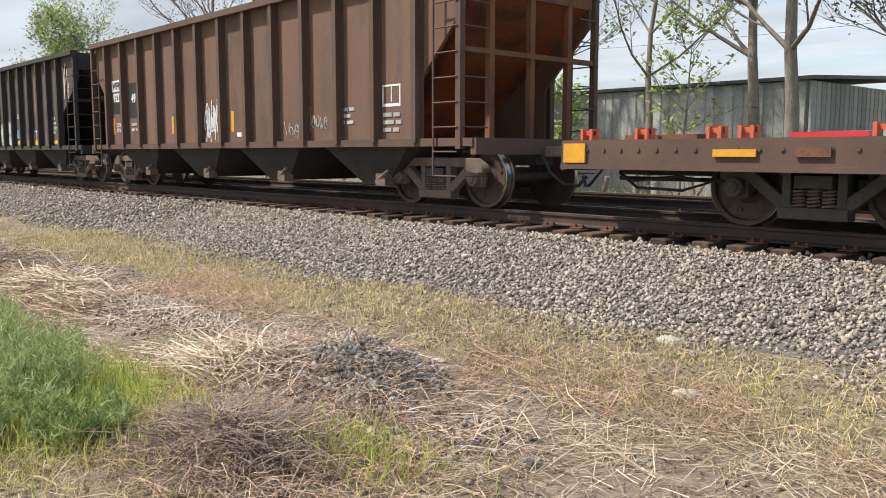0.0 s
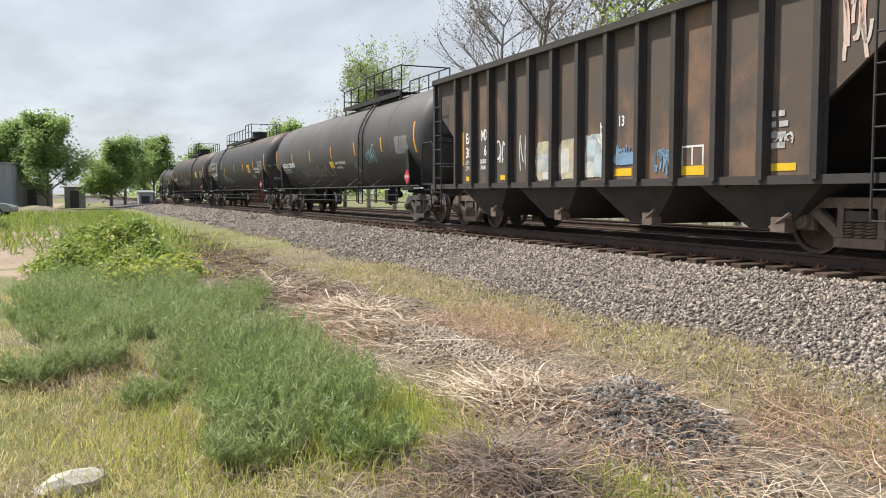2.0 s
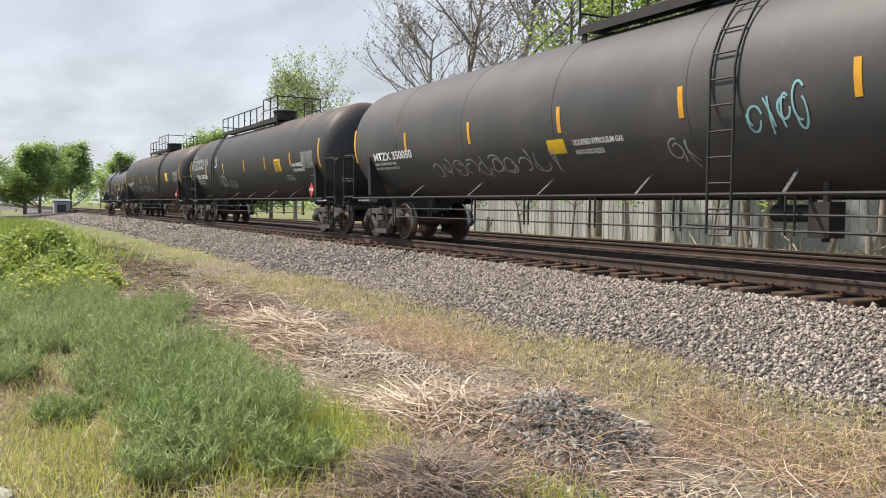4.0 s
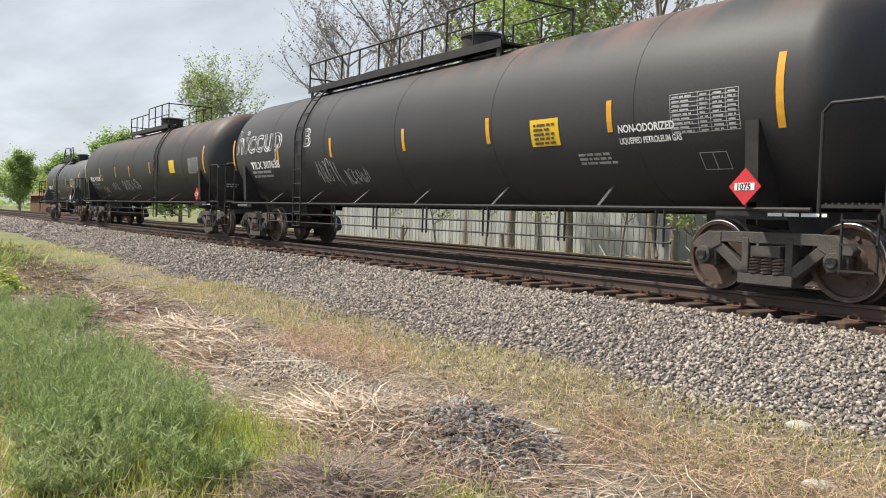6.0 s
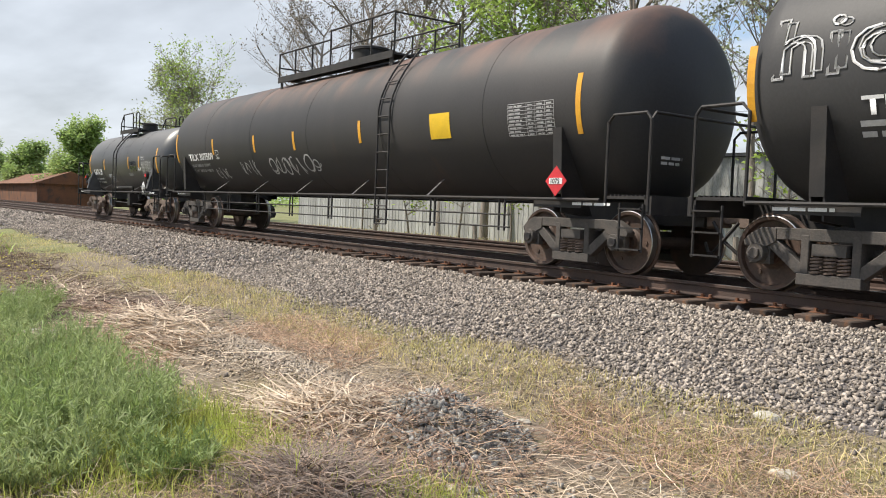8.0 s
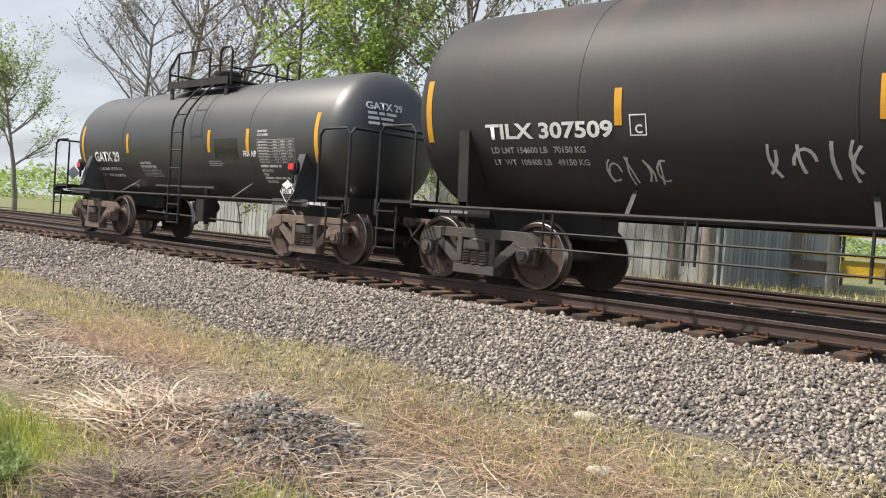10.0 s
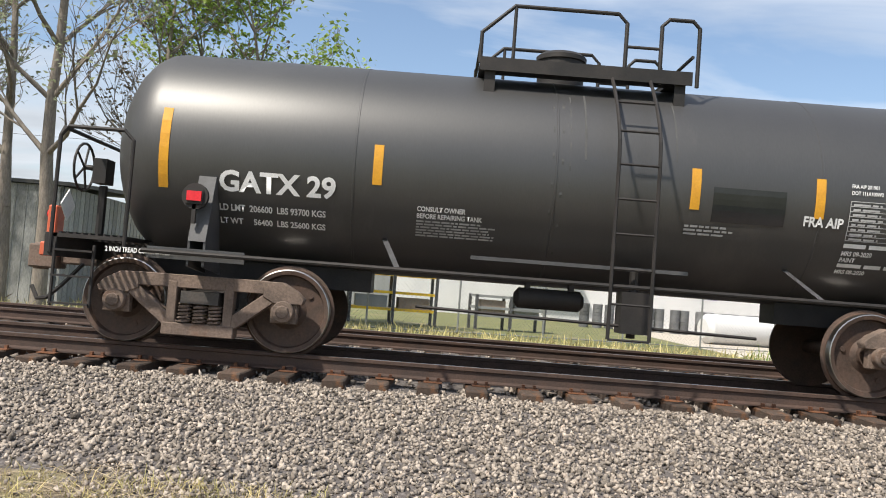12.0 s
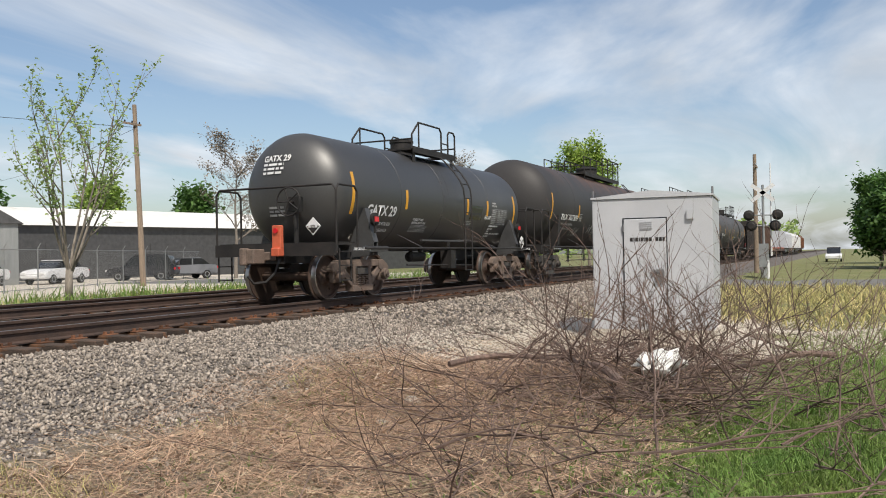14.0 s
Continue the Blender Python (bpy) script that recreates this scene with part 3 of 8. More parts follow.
def scrawl(parent, place, w, h, seed, mat, letters=6, r=0.018):
    """Spray-painted loops and strokes that cannot be read, lying on the side."""
    rng = random.Random(seed)
    bm = bmesh.new()
    for i in range(letters):
        u0, lw = w * i / letters, w / letters
        strokes = []
        for _ in range(2):
            if rng.random() < 0.6:      # a bowl
                a0, sw = rng.uniform(0, 6.28), rng.choice((-1, 1)) * rng.uniform(2.6, 5.6)
                cu_, cv, ru, rv = u0 + lw * rng.uniform(0.4, 0.6), h * rng.uniform(0.35, 0.65), lw * rng.uniform(0.3, 0.5), h * rng.uniform(0.2, 0.42)
                strokes.append([(cu_ + ru * math.cos(a0 + sw * j / 14), cv + rv * math.sin(a0 + sw * j / 14)) for j in range(15)])
            else:                       # a stem with a flick
                ua, ub = u0 + lw * rng.uniform(0.1, 0.5), u0 + lw * rng.uniform(0.2, 0.9)
                va, vb = h * rng.uniform(0.75, 1.0), h * rng.uniform(-0.05, 0.25)
                k = rng.uniform(-0.25, 0.25) * lw
                strokes.append([(ua + (ub - ua) * j / 7 + k * math.sin(math.pi * j / 7), va + (vb - va) * j / 7) for j in range(8)])
        for pts in strokes:
            prev = None
            for j, p in enumerate(pts):
                q0, q1 = pts[max(0, j - 1)], pts[min(len(pts) - 1, j + 1)]
                d = Vector((q1[0] - q0[0], q1[1] - q0[1]))
                s = Vector((-d.y, d.x)).normalized() * r * rng.uniform(0.8, 1.15)
                cur = (bm.verts.new(place(p[0] + s.x, p[1] + s.y)), bm.verts.new(place(p[0] - s.x, p[1] - s.y)))
                if prev:
                    bm.faces.new((prev[0], prev[1], cur[1], cur[0]))
                prev = cur
    return part("graffiti", bm, mat, parent, "sprayed line graffiti")


def small_print(parent, place, rows, w, h, mat, seed=1, gap=0.45):
    """Lines of print too small to read: plain bars."""
    rng = random.Random(seed)
    bm = bmesh.new()
    for i in range(rows):
        v = -i * h
        u = 0.0
        end = w * rng.uniform(0.75, 1.0)
        while u < end:
            l = min(rng.uniform(0.8, 3.5) * h, end - u)
            c = [bm.verts.new(place(a, b)) for a, b in ((u, v), (u + l, v), (u + l, v + h * (1 - gap)), (u, v + h * (1 - gap)))]
            bm.faces.new(c)
            u += l + 0.4 * h
    return part("small_print", bm, mat, parent, "rows of small stencilled print")


def arch(bm, x0, x1, y, z0, z1, r=0.02):
    """A hoop rail standing along x."""
    k = 0.08
    pipe(bm, [(x0, y, z0), (x0, y, z1 - k), (x0 + k, y, z1), (x1 - k, y, z1), (x1, y, z1 - k), (x1, y, z0)], r, 8)


def end_platform(car, x, d, R, zc, full):
    """Draft sill, end sill, walkway grating, corner rails and steps at one end."""
    bm = bmesh.new()
    box(bm, min(x - d * 3.2, x), max(x - d * 3.2, x), -0.22, 0.22, 0.72, 1.06)      # stub sill
    box(bm, x - 0.06, x + 0.06, -1.42, 1.42, 0.86, 1.10)                            # end sill
    part("draft_sill", bm, M_IRON, car)
    bm = bmesh.new()
    for i in range(9):
        px = x - d * (0.08 + i * 0.075)
        box(bm, px - 0.012, px + 0.012, -1.40, 1.40, 1.08, 1.12)
    for y in (-1.4, -0.5, 0.5, 1.4):
        box(bm, min(x, x - d * 0.75), max(x, x - d * 0.75), y - 0.02, y + 0.02, 1.06, 1.10)
    part("end_walkway", bm, M_IRON, car)
    bm = bmesh.new()
    pipe(bm, [(x, -1.42, 0.9), (x, -1.42, 2.1), (x, -1.34, 2.2), (x, 1.34, 2.2), (x, 1.42, 2.1), (x, 1.42, 0.9)], 0.022, 8)
    for s in (-1, 1):
        pipe(bm, [(x - d * 0.75, s * 1.42, 1.0), (x - d * 0.75, s * 1.42, 2.1), (x - d * 0.65, s * 1.42, 2.2), (x - d * 0.08, s * 1.42, 2.2), (x, s * 1.42, 2.1)], 0.022, 8)
    part("corner_rail", bm, M_IRON, car)
    for s in (-1, 1):
        bm = bmesh.new()
        for px in (x - d * 0.06, x - d * 0.46):
            rod(bm, (px, s * 1.44, 1.0), (px, s * 1.44, 0.36), 0.018, 6)
        for z in (0.38, 0.66, 0.92):
            box(bm, min(x - d * 0.06, x - d * 0.46), max(x - d * 0.06, x - d * 0.46), s * 1.44 - 0.05, s * 1.44 + 0.02, z, z + 0.02)
        part("sill_step", bm, M_IRON, car)


def saddle(car, x, d, R, zc, mat):
    """The bolster web that carries the tank: a tapering plate up each side."""
    for s in (-1, 1):
        bm = bmesh.new()
        for k in (-0.08, 0.08):
            top = zc - R * 0.28
            f = [(x + k, s * 0.75, 0.80), (x + k, s * 1.40, 0.86), (x + k, s * 1.40, 1.12), (x + k, s * (R * 0.985), top), (x + k, s * (R * 0.80), zc - R * 0.62)]
            a = [bm.verts.new((p[0] - 0.012, p[1], p[2])) for p in f]
            b = [bm.verts.new((p[0] + 0.012, p[1], p[2])) for p in f]
            bm.faces.new(a)
            bm.faces.new(b)
            for i in range(5):
                bm.faces.new((a[i], b[i], b[(i + 1) % 5], a[(i + 1) % 5]))
        box(bm, x - 0.5, x + 0.5, s * 1.40 - 0.012, s * 1.40 + 0.012, 0.92, 1.04)
        v = box(bm, x - 0.09, x + 0.09, s * 1.40 - 0.012, s * 1.40 + 0.012, 1.12, zc - R * 0.28)
        for q in v[4:]:
            q.co.y = s * R * 0.99 + (q.co.y - s * 1.40)
        bmesh.ops.recalc_face_normals(bm, faces=bm.faces[:])
        part("tank_saddle", bm, mat, car)


def top_platform(car, x0, x1, R, zc, high, dome, dome_x, loops=False, step=0.35):
    """Railed platform round the manway on top of the tank."""
    zt = zc + R
    for name, a, b, c, d, e, f in [("platform_deck", x0, x1, y - 0.22, y + 0.22, zt - 0.02, zt + 0.02) for y in (-0.62, 0.62)] + [("toe_board", x0, x1, y - 0.24, y - 0.221, zt - 0.09, zt + 0.06) for y in (-0.62, 0.62)] + [
            ("cross_board", x - 0.10, x + 0.10, -0.398, 0.398, zt - 0.021, zt + 0.019) for x in (x0 + 0.1, x1 - 0.1)]:
        bm = bmesh.new()
        box(bm, a, b, c, d, e, f)
        part(name, bm, M_IRON, car)
    for x in (x0 + 0.12, x1 - 0.12):
        for s in (-1, 1):
            bm = bmesh.new()
            box(bm, x - 0.06, x + 0.06, s * 0.80 - 0.012, s * 0.80 + 0.012, zc + math.sqrt(max(0, R * R - 0.8 ** 2)) - 0.06, zt + 0.02)
            part("platform_bracket", bm, M_IRON, car)
    for s in (-1, 1):
        bm = bmesh.new()
        y = s * 0.82
        if loops:
            pipe(bm, [(x0, y, zt), (x0, y, zt + 0.34), (x0 + 0.35, y, zt + high), (x0 + 1.5, y, zt + high), (x0 + 1.6, y, zt + high - 0.1), (x0 + 1.6, y, zt)], 0.024, 8)
            rod(bm, (x0 + 0.36, y, zt), (x0 + 0.36, y, zt + high), 0.02, 8)
            arch(bm, x1 - 0.36, x1 + 0.06, y, zt - 0.1, zt + high - 0.02, 0.024)
            rod(bm, (x0 + 1.6, y, zt + 0.3), (x1 - 0.36, y, zt + 0.3), 0.018, 8)
        else:
            n = max(2, round((x1 - x0) / 0.9))
            for i in range(n + 1):
                x = x0 + (x1 - x0) * i / n
                rod(bm, (x, y, zt), (x, y, zt + high * (0.76 if i < n * step else 1)), 0.022, 8)
            xm = x0 + (x1 - x0) * math.ceil(n * step) / n
            pipe(bm, [(x0, y, zt + high * 0.76), (xm, y, zt + high * 0.76)], 0.022, 8)
            pipe(bm, [(xm, y, zt + high), (x1, y, zt + high)], 0.022, 8)
            rod(bm, (xm, y, zt + high * 0.5), (x1, y, zt + high * 0.5), 0.018, 8)
        part("platform_rail", bm, M_IRON, car)
    for x in (x0, x1):
        bm = bmesh.new()
        rod(bm, (x, -0.82, zt + high * (0.36 if loops or x == x0 else 0.98)), (x, 0.82, zt + high * (0.36 if loops or x == x0 else 0.98)), 0.02, 8)
        part("end_bar", bm, M_IRON, car)
    bm = bmesh.new()
    lathe(bm, [(zt - 0.15, dome), (zt + dome, dome), (zt + dome + 0.01, dome * 1.08), (zt + dome + 0.06, dome * 1.08), (zt + dome + 0.10, dome * 0.9), (zt + dome + 0.12, dome * 0.3)], "z", 28, origin=(dome_x, 0, 0))
    part("manway_dome", bm, M_IRON, car, smooth=40)


def side_ladder(car, x, R, zc, top, bottom, w=0.42, y=-1.5):
    """A ladder from below the sill to the crown; its rails follow the tank over the top."""
    def at(z):
        if z < zc + 0.2:
            return y
        a = (z - zc - 0.2) / (top - zc - 0.2)
        return y + (-y - 0.82) * min(1, a) ** 1.6
    zs = [bottom + (top - bottom) * i / 14 for i in range(15)]
    bm = bmesh.new()
    pipe(bm, [(x - w / 2, at(z), z) for z in zs], 0.02, 6)
    ladder = part("side_ladder", bm, M_IRON, car, "black steel ladder")
    bm = bmesh.new()
    pipe(bm, [(x + w / 2, at(z), z) for z in zs], 0.02, 6)
    part("ladder_rail", bm, M_IRON, ladder)
    n = round((top - bottom) / 0.36)
    for i in range(n + 1):
        z = bottom + (top - bottom) * i / n
        bm = bmesh.new()
        rod(bm, (x - w / 2, at(z), z), (x + w / 2, at(z), z), 0.014, 6)
        part("rung", bm, M_IRON, ladder)


def placard(car, x, y, z, mat, number, s=0.2):
    bm = bmesh.new()
    slab(bm, [(0, -s), (s, 0), (0, s), (-s, 0)], -0.006, 0.006)
    ob = part("placard", bm, mat, car, "diamond hazard placard")
    ob.location = (x, y, z)
    if number:
        bm = bmesh.new()
        box(bm, -s * 0.62, s * 0.62, -0.012, -0.008, -s * 0.2, s * 0.2)
        part("number_panel", bm, M_WHITE, ob)
        lettering(number, s * 0.46, M_IRON, ob, lambda u, v: Vector((u - s * 0.52, -0.014, v - s * 0.16)), name="number")


def side_sill_pipe(car, half, z, y=-1.48, struts=()):
    """The grab pipe along the side and the struts that hold it off the tank."""
    for s in (-1, 1):
        bm = bmesh.new()
        rod(bm, (-half, s * -y, z), (half, s * -y, z), 0.024, 8)
        part("side_pipe", bm, M_IRON, car)
def stripe(car, R, zc, x, z0, z1, w=0.10):
    tank_patch("reflector_stripe", R, zc, x - w / 2, x + w / 2, z0, z1, M_AMBER, car)


def data_table(car, R, zc, x, z, w, h, rows, cols):
    """A ruled table of stencilled figures."""
    pl = on_tank(R, zc, x, z, 0.008)
    bm = bmesh.new()

    def bar(u0, u1, v0, v1):
        bm.faces.new([bm.verts.new(pl(a, b)) for a, b in ((u0, v0), (u1, v0), (u1, v1), (u0, v1))])
    for i in range(rows + 1):
        bar(0, w, -h * i / rows - 0.004, -h * i / rows + 0.004)
    for u in (0, w * 0.42, w * 0.60, w * 0.82, w):
        for i in range(4):
            bar(u - 0.004, u + 0.004, -h * (i + 1) / 4, -h * i / 4)
    part("data_table", bm, M_DULLWHITE, car, "white ruled table of stencilled data")
    for k, (u, ww) in enumerate(((0.03, w * 0.34), (w * 0.45, w * 0.12), (w * 0.64, w * 0.15), (w * 0.85, w * 0.12))):
        small_print(car, on_tank(R, zc, x + u, z - h / rows * 0.85, 0.009), rows, ww, h / rows, M_DULLWHITE, seed=k + rows, gap=0.6)


def struts(car, xs, R, zc, z, lean=0.25):
    """Pale diagonal stays from the side pipe up to the tank."""
    for x in xs:
        bm = bmesh.new()
        a = math.asin((z + 0.34 - zc) / R)
        p, q = Vector((x, -1.48, z)), Vector((x - lean * 0.8, -R * math.cos(a), zc + R * math.sin(a)))
        d = Vector((0.03, 0, 0))
        v = [bm.verts.new(w) for w in (p - d, p + d, q + d, q - d)]
        f = bm.faces.new(v)
        bmesh.ops.solidify(bm, geom=[f], thickness=0.012)
        part("stay", bm, M_STRUT, car)


def red_marker(car, x):
    """Red reflector box on top of the saddle bracket."""
    bm = bmesh.new()
    box(bm, x - 0.02, x + 0.02, -1.44, -1.40, 1.30, 1.52)
    box(bm, x - 0.09, x + 0.09, -1.46, -1.40, 1.50, 1.64)
    rod(bm, (x, -1.44, 1.58), (x, -1.38, 1.58), 0.135, 16)
    post = part("marker_post", bm, M_IRON, car)
    bm = bmesh.new()
    box(bm, x - 0.075, x + 0.075, -1.475, -1.46, 1.53, 1.63)
    part("red_lens", bm, M_RED_LAMP, post, "red reflector lens")


def hand_brake(car, x, y, z):
    bm = bmesh.new()
    n, r = 20, 0.27
    pts = [(x, y + r * math.cos(2 * math.pi * i / n), z + r * math.sin(2 * math.pi * i / n)) for i in range(n + 1)]
    pipe(bm, pts, 0.016, 6)
    for i in range(5):
        a = 2 * math.pi * i / 5
        rod(bm, (x, y, z), (x, y + r * math.cos(a), z + r * math.sin(a)), 0.014, 6)
    rod(bm, (x, y, z), (x + 0.25, y, z), 0.03, 8)
    box(bm, x + 0.15, x + 0.30, y - 0.12, y + 0.12, z - 0.18, z + 0.10)
    part("hand_brake", bm, M_IRON, car, "black spoked hand-brake wheel with gear box")
    bm = bmesh.new()
    rod(bm, (x + 0.24, y, z - 0.2), (x + 0.24, y, 1.1), 0.05, 8)
    part("brake_stand", bm, M_IRON, car)


def brake_gear(car, half):
    """Cylinder, reservoir, valves and rods hung below the tank."""
    bm = bmesh.new()
    for z in (0.58, 0.78):
        rod(bm, (-half + 2.6, -1.30, z), (half - 2.6, -1.30, z), 0.016, 6)
    n = round(half / 1.35)
    for i in range(n + 1):
        x = -half + 2.8 + (2 * half - 5.6) * i / n
        for d in (-0.07, 0.07):
            rod(bm, (x + d, -1.30, 0.52), (x + d, -1.30, 1.05), 0.018, 6)
    part("brake_rail", bm, M_IRON, car)


def brake_reservoir(car, x):
    bm = bmesh.new()
    lathe(bm, [(x - 0.40, 0.06), (x - 0.35, 0.12), (x + 0.35, 0.12), (x + 0.40, 0.06)], "x", 18, origin=(0, -0.35, 0.80))
    for d in (-0.25, 0.25):
        box(bm, x + d - 0.03, x + d + 0.03, -0.40, -0.30, 0.88, 1.12)
    part("brake_reservoir", bm, M_IRON, car, smooth=40)
    bm = bmesh.new()
    box(bm, x + 0.7, x + 1.0, -1.0, -0.7, 0.5, 0.95)
    rod(bm, (x + 0.85, -0.85, 0.45), (x + 0.85, -0.85, 1.2), 0.05, 8)
    rod(bm, (x - 1.5, -0.9, 0.62), (x + 2.2, -0.9, 0.55), 0.02, 6)
    part("brake_valve", bm, M_IRON, car)


def tank_car_short():
    """The last car: a short acid tank car."""
    half, R, zc = 5.34, 1.205, 2.155
    car = thing("tank_car", Matrix(), "short glossy black acid tank car, last of the train", "tank car", "tank cars of the train")
    part("tank", tank_shell(half, R, zc, 0.66, (-2.55, -0.42, 2.4)), M_BLACK, car, "glossy black cylindrical tank", smooth=50)
    bogies(car, 4.075, M_BOGIE)
    for d in (-1, 1):
        end_platform(car, d * 5.55, d, R, zc, True)
        saddle(car, d * 4.07, d, R, zc, M_STEEL_GREY)
        coupler(car, d * 5.6, d)
        red_marker(car, d * 4.12)
    side_sill_pipe(car, 4.6, 0.99)
    top_platform(car, -1.30, 1.05, R, zc, 0.66, 0.28, -0.3, loops=True)
    side_ladder(car, 0.38, R, zc, zc + R - 0.05, 0.45)
    struts(car, (-1.99, 2.37), R, zc, 0.98)
    brake_reservoir(car, -0.3)
    hand_brake(car, -5.7, -0.45, 1.9)
    for x, z0, z1 in ((-4.56, 1.68, 2.52), (-2.3, 1.87, 2.29), (1.06, 1.87, 2.30), (2.38, 1.87, 2.29), (4.40, 1.68, 2.52)):
        stripe(car, R, zc, x, z0, z1)
    tank_patch("dark_patch", R, zc, 1.25, 2.02, 1.76, 2.12, M_GLASSDARK, car, label="patch of fresh black paint")
    for x, z0, z1, w in ((-0.46, 1.45, 3.1, 0.018), (-0.36, 1.3, 3.15, 0.025), (-0.28, 2.0, 3.15, 0.014), (-0.12, 2.3, 3.1, 0.02), (0.85, 2.35, 3.05, 0.014)):
        tank_patch("dried_streak", R, zc, x - w / 2, x + w / 2, z0, z1, M_STAIN, car, off=0.003, label="pale dried spill streak")
    bm = bmesh.new()
    box(bm, -1.25, 1.08, -1.03, -0.96, 1.17, 1.21)
    part("rub_strip", bm, M_STEEL_GREY, car)
    lettering("GATX 29", 0.305, M_WHITE, car, on_tank(R, zc, -3.97, 1.70), squash=1.02)
    lettering("LD LMT  206600  LBS 93700 KGS", 0.105, M_WHITE, car, on_tank(R, zc, -3.97, 1.50), squash=0.78)
    lettering("LT WT     56400  LBS 25600 KGS", 0.105, M_WHITE, car, on_tank(R, zc, -3.97, 1.37), squash=0.78)
    lettering("CONSULT OWNER", 0.075, M_WHITE, car, on_tank(R, zc, -1.86, 1.64), squash=0.8)
    lettering("BEFORE REPAIRING TANK", 0.075, M_WHITE, car, on_tank(R, zc, -1.86, 1.57), squash=0.8)
    small_print(car, on_tank(R, zc, -1.86, 1.53), 6, 0.85, 0.035, M_DULLWHITE, 3)
    small_print(car, on_tank(R, zc, 0.98, 1.69), 3, 0.55, 0.042, M_DULLWHITE, 4)
    lettering("FRA AIP", 0.145, M_WHITE, car, on_tank(R, zc, 2.22, 1.79), squash=0.85)
    lettering("FRA AIP 201901", 0.055, M_WHITE, car, on_tank(R, zc, 2.70, 2.22), squash=0.8)
    lettering("DOT 111A100W2", 0.055, M_WHITE, car, on_tank(R, zc, 2.70, 2.15), squash=0.8)
    data_table(car, R, zc, 2.70, 2.08, 1.10, 0.42, 8, 4)
    lettering("MRS 09-2020", 0.075, M_WHITE, car, on_tank(R, zc, 2.70, 1.52), squash=0.8)
    lettering("PAINT", 0.075, M_WHITE, car, on_tank(R, zc, 2.70, 1.455), squash=0.8)
    lettering("MRS 08-2020", 0.075, M_WHITE, car, on_tank(R, zc, 2.70, 1.335), squash=0.8)
    small_print(car, on_tank(R, zc, 2.70, 1.60), 1, 0.7, 0.085, M_WHITE, 5)
    small_print(car, on_tank(R, zc, 2.70, 1.40), 1, 1.1, 0.085, M_WHITE, 6)
    for x in (-4.98, 4.45):
        lettering("2 INCH TREAD COND. SHOES", 0.07, M_WHITE, car, lambda u, v, x=x: Vector((x + u, -1.44, 0.955 + v)), squash=0.7)
    placard(car, 4.13, -1.52, 1.16, M_IRON, "1830", 0.2)
    bm = bmesh.new()
    slab(bm, [(0, 0.04), (0.15, 0.055 + 0.05), (0, 0.18), (-0.15, 0.105)], -0.012, -0.008)
    ob = part("placard_mark", bm, M_WHITE, car)
    ob.location = (4.13, -1.52, 1.16)
    bm = bmesh.new()
    for s in (-1, 1):
        rod(bm, (4.13, -1.525, 1.16 + s * 0.19), (4.13 + 0.19, -1.525, 1.16), 0.008, 4)
        rod(bm, (4.13, -1.525, 1.16 + s * 0.19), (4.13 - 0.19, -1.525, 1.16), 0.008, 4)
    part("placard_border", bm, M_WHITE, car)

    def on_cap(y, z, s):
        # on the domed end, read from behind the car
        def f(u, v):
            yy, zz = y + s * u, z + v - zc
            k = max(0.0, 1 - (yy * yy + zz * zz) / (R * R))
            return Vector((s * (half - 0.66 + 0.66 * math.sqrt(k)) + s * 0.02, yy, zz + zc))
        return f
    lettering("GATX 29", 0.17, M_WHITE, car, on_cap(0.48, 2.75, -1))
    small_print(car, on_cap(0.46, 2.66, -1), 3, 0.62, 0.085, M_WHITE, 7)
    lettering("GATX 29", 0.17, M_WHITE, car, on_cap(-0.78, 2.62, 1))
    small_print(car, on_cap(-0.76, 2.53, 1), 3, 0.6, 0.085, M_WHITE, 9)
    small_print(car, on_cap(0.30, 1.80, -1), 3, 0.5, 0.075, M_DULLWHITE, 8)
    bm = bmesh.new()
    slab(bm, [(0, -0.17), (0.17, 0), (0, 0.17), (-0.17, 0)], -0.006, 0.006)
    ob = part("placard", bm, M_WHITE, car, "black diamond hazard placard with a white border")
    ob.matrix_basis = pose(-5.62, -0.95, 1.42, 0, 0, -90)
    bm = bmesh.new()
    slab(bm, [(0, -0.145), (0.145, 0), (0, 0.03), (-0.145, 0)], -0.011, -0.0065)
    part("placard_field", bm, M_IRON, ob)
    bm = bmesh.new()
    box(bm, -0.10, 0.10, -0.016, -0.0115, -0.03, 0.025)
    part("number_panel", bm, M_WHITE, ob)
    lettering("1830", 0.065, M_IRON, ob, lambda u, v: Vector((u - 0.075, -0.018, v - 0.025)), name="number")
    # end-of-train device on the rear coupler
    bm = bmesh.new()
    box(bm, -6.04, -5.93, -0.50, -0.30, 1.0, 1.44)
    box(bm, -6.10, -5.92, -0.50, -0.32, 0.86, 1.02)
    bmesh.ops.bevel(bm, geom=bm.edges[:], offset=0.015, segments=1, affect="EDGES")
    eot = part("rear_marker", bm, M_ORANGE, car, "orange end-of-train marker box on the coupler")
    bm = bmesh.new()
    rod(bm, (-6.07, -0.40, 1.34), (-6.045, -0.40, 1.34), 0.05, 12)
    part("lens", bm, M_RED_LAMP, eot)
    return car


STRIPES = ((-9.0, 1.98, 2.84), (-5.9, 2.12, 2.56), (-2.9, 2.12, 2.56), (0.2, 2.12, 2.56), (3.1, 2.12, 2.56), (5.85, 2.12, 2.56), (8.65, 1.98, 2.84))


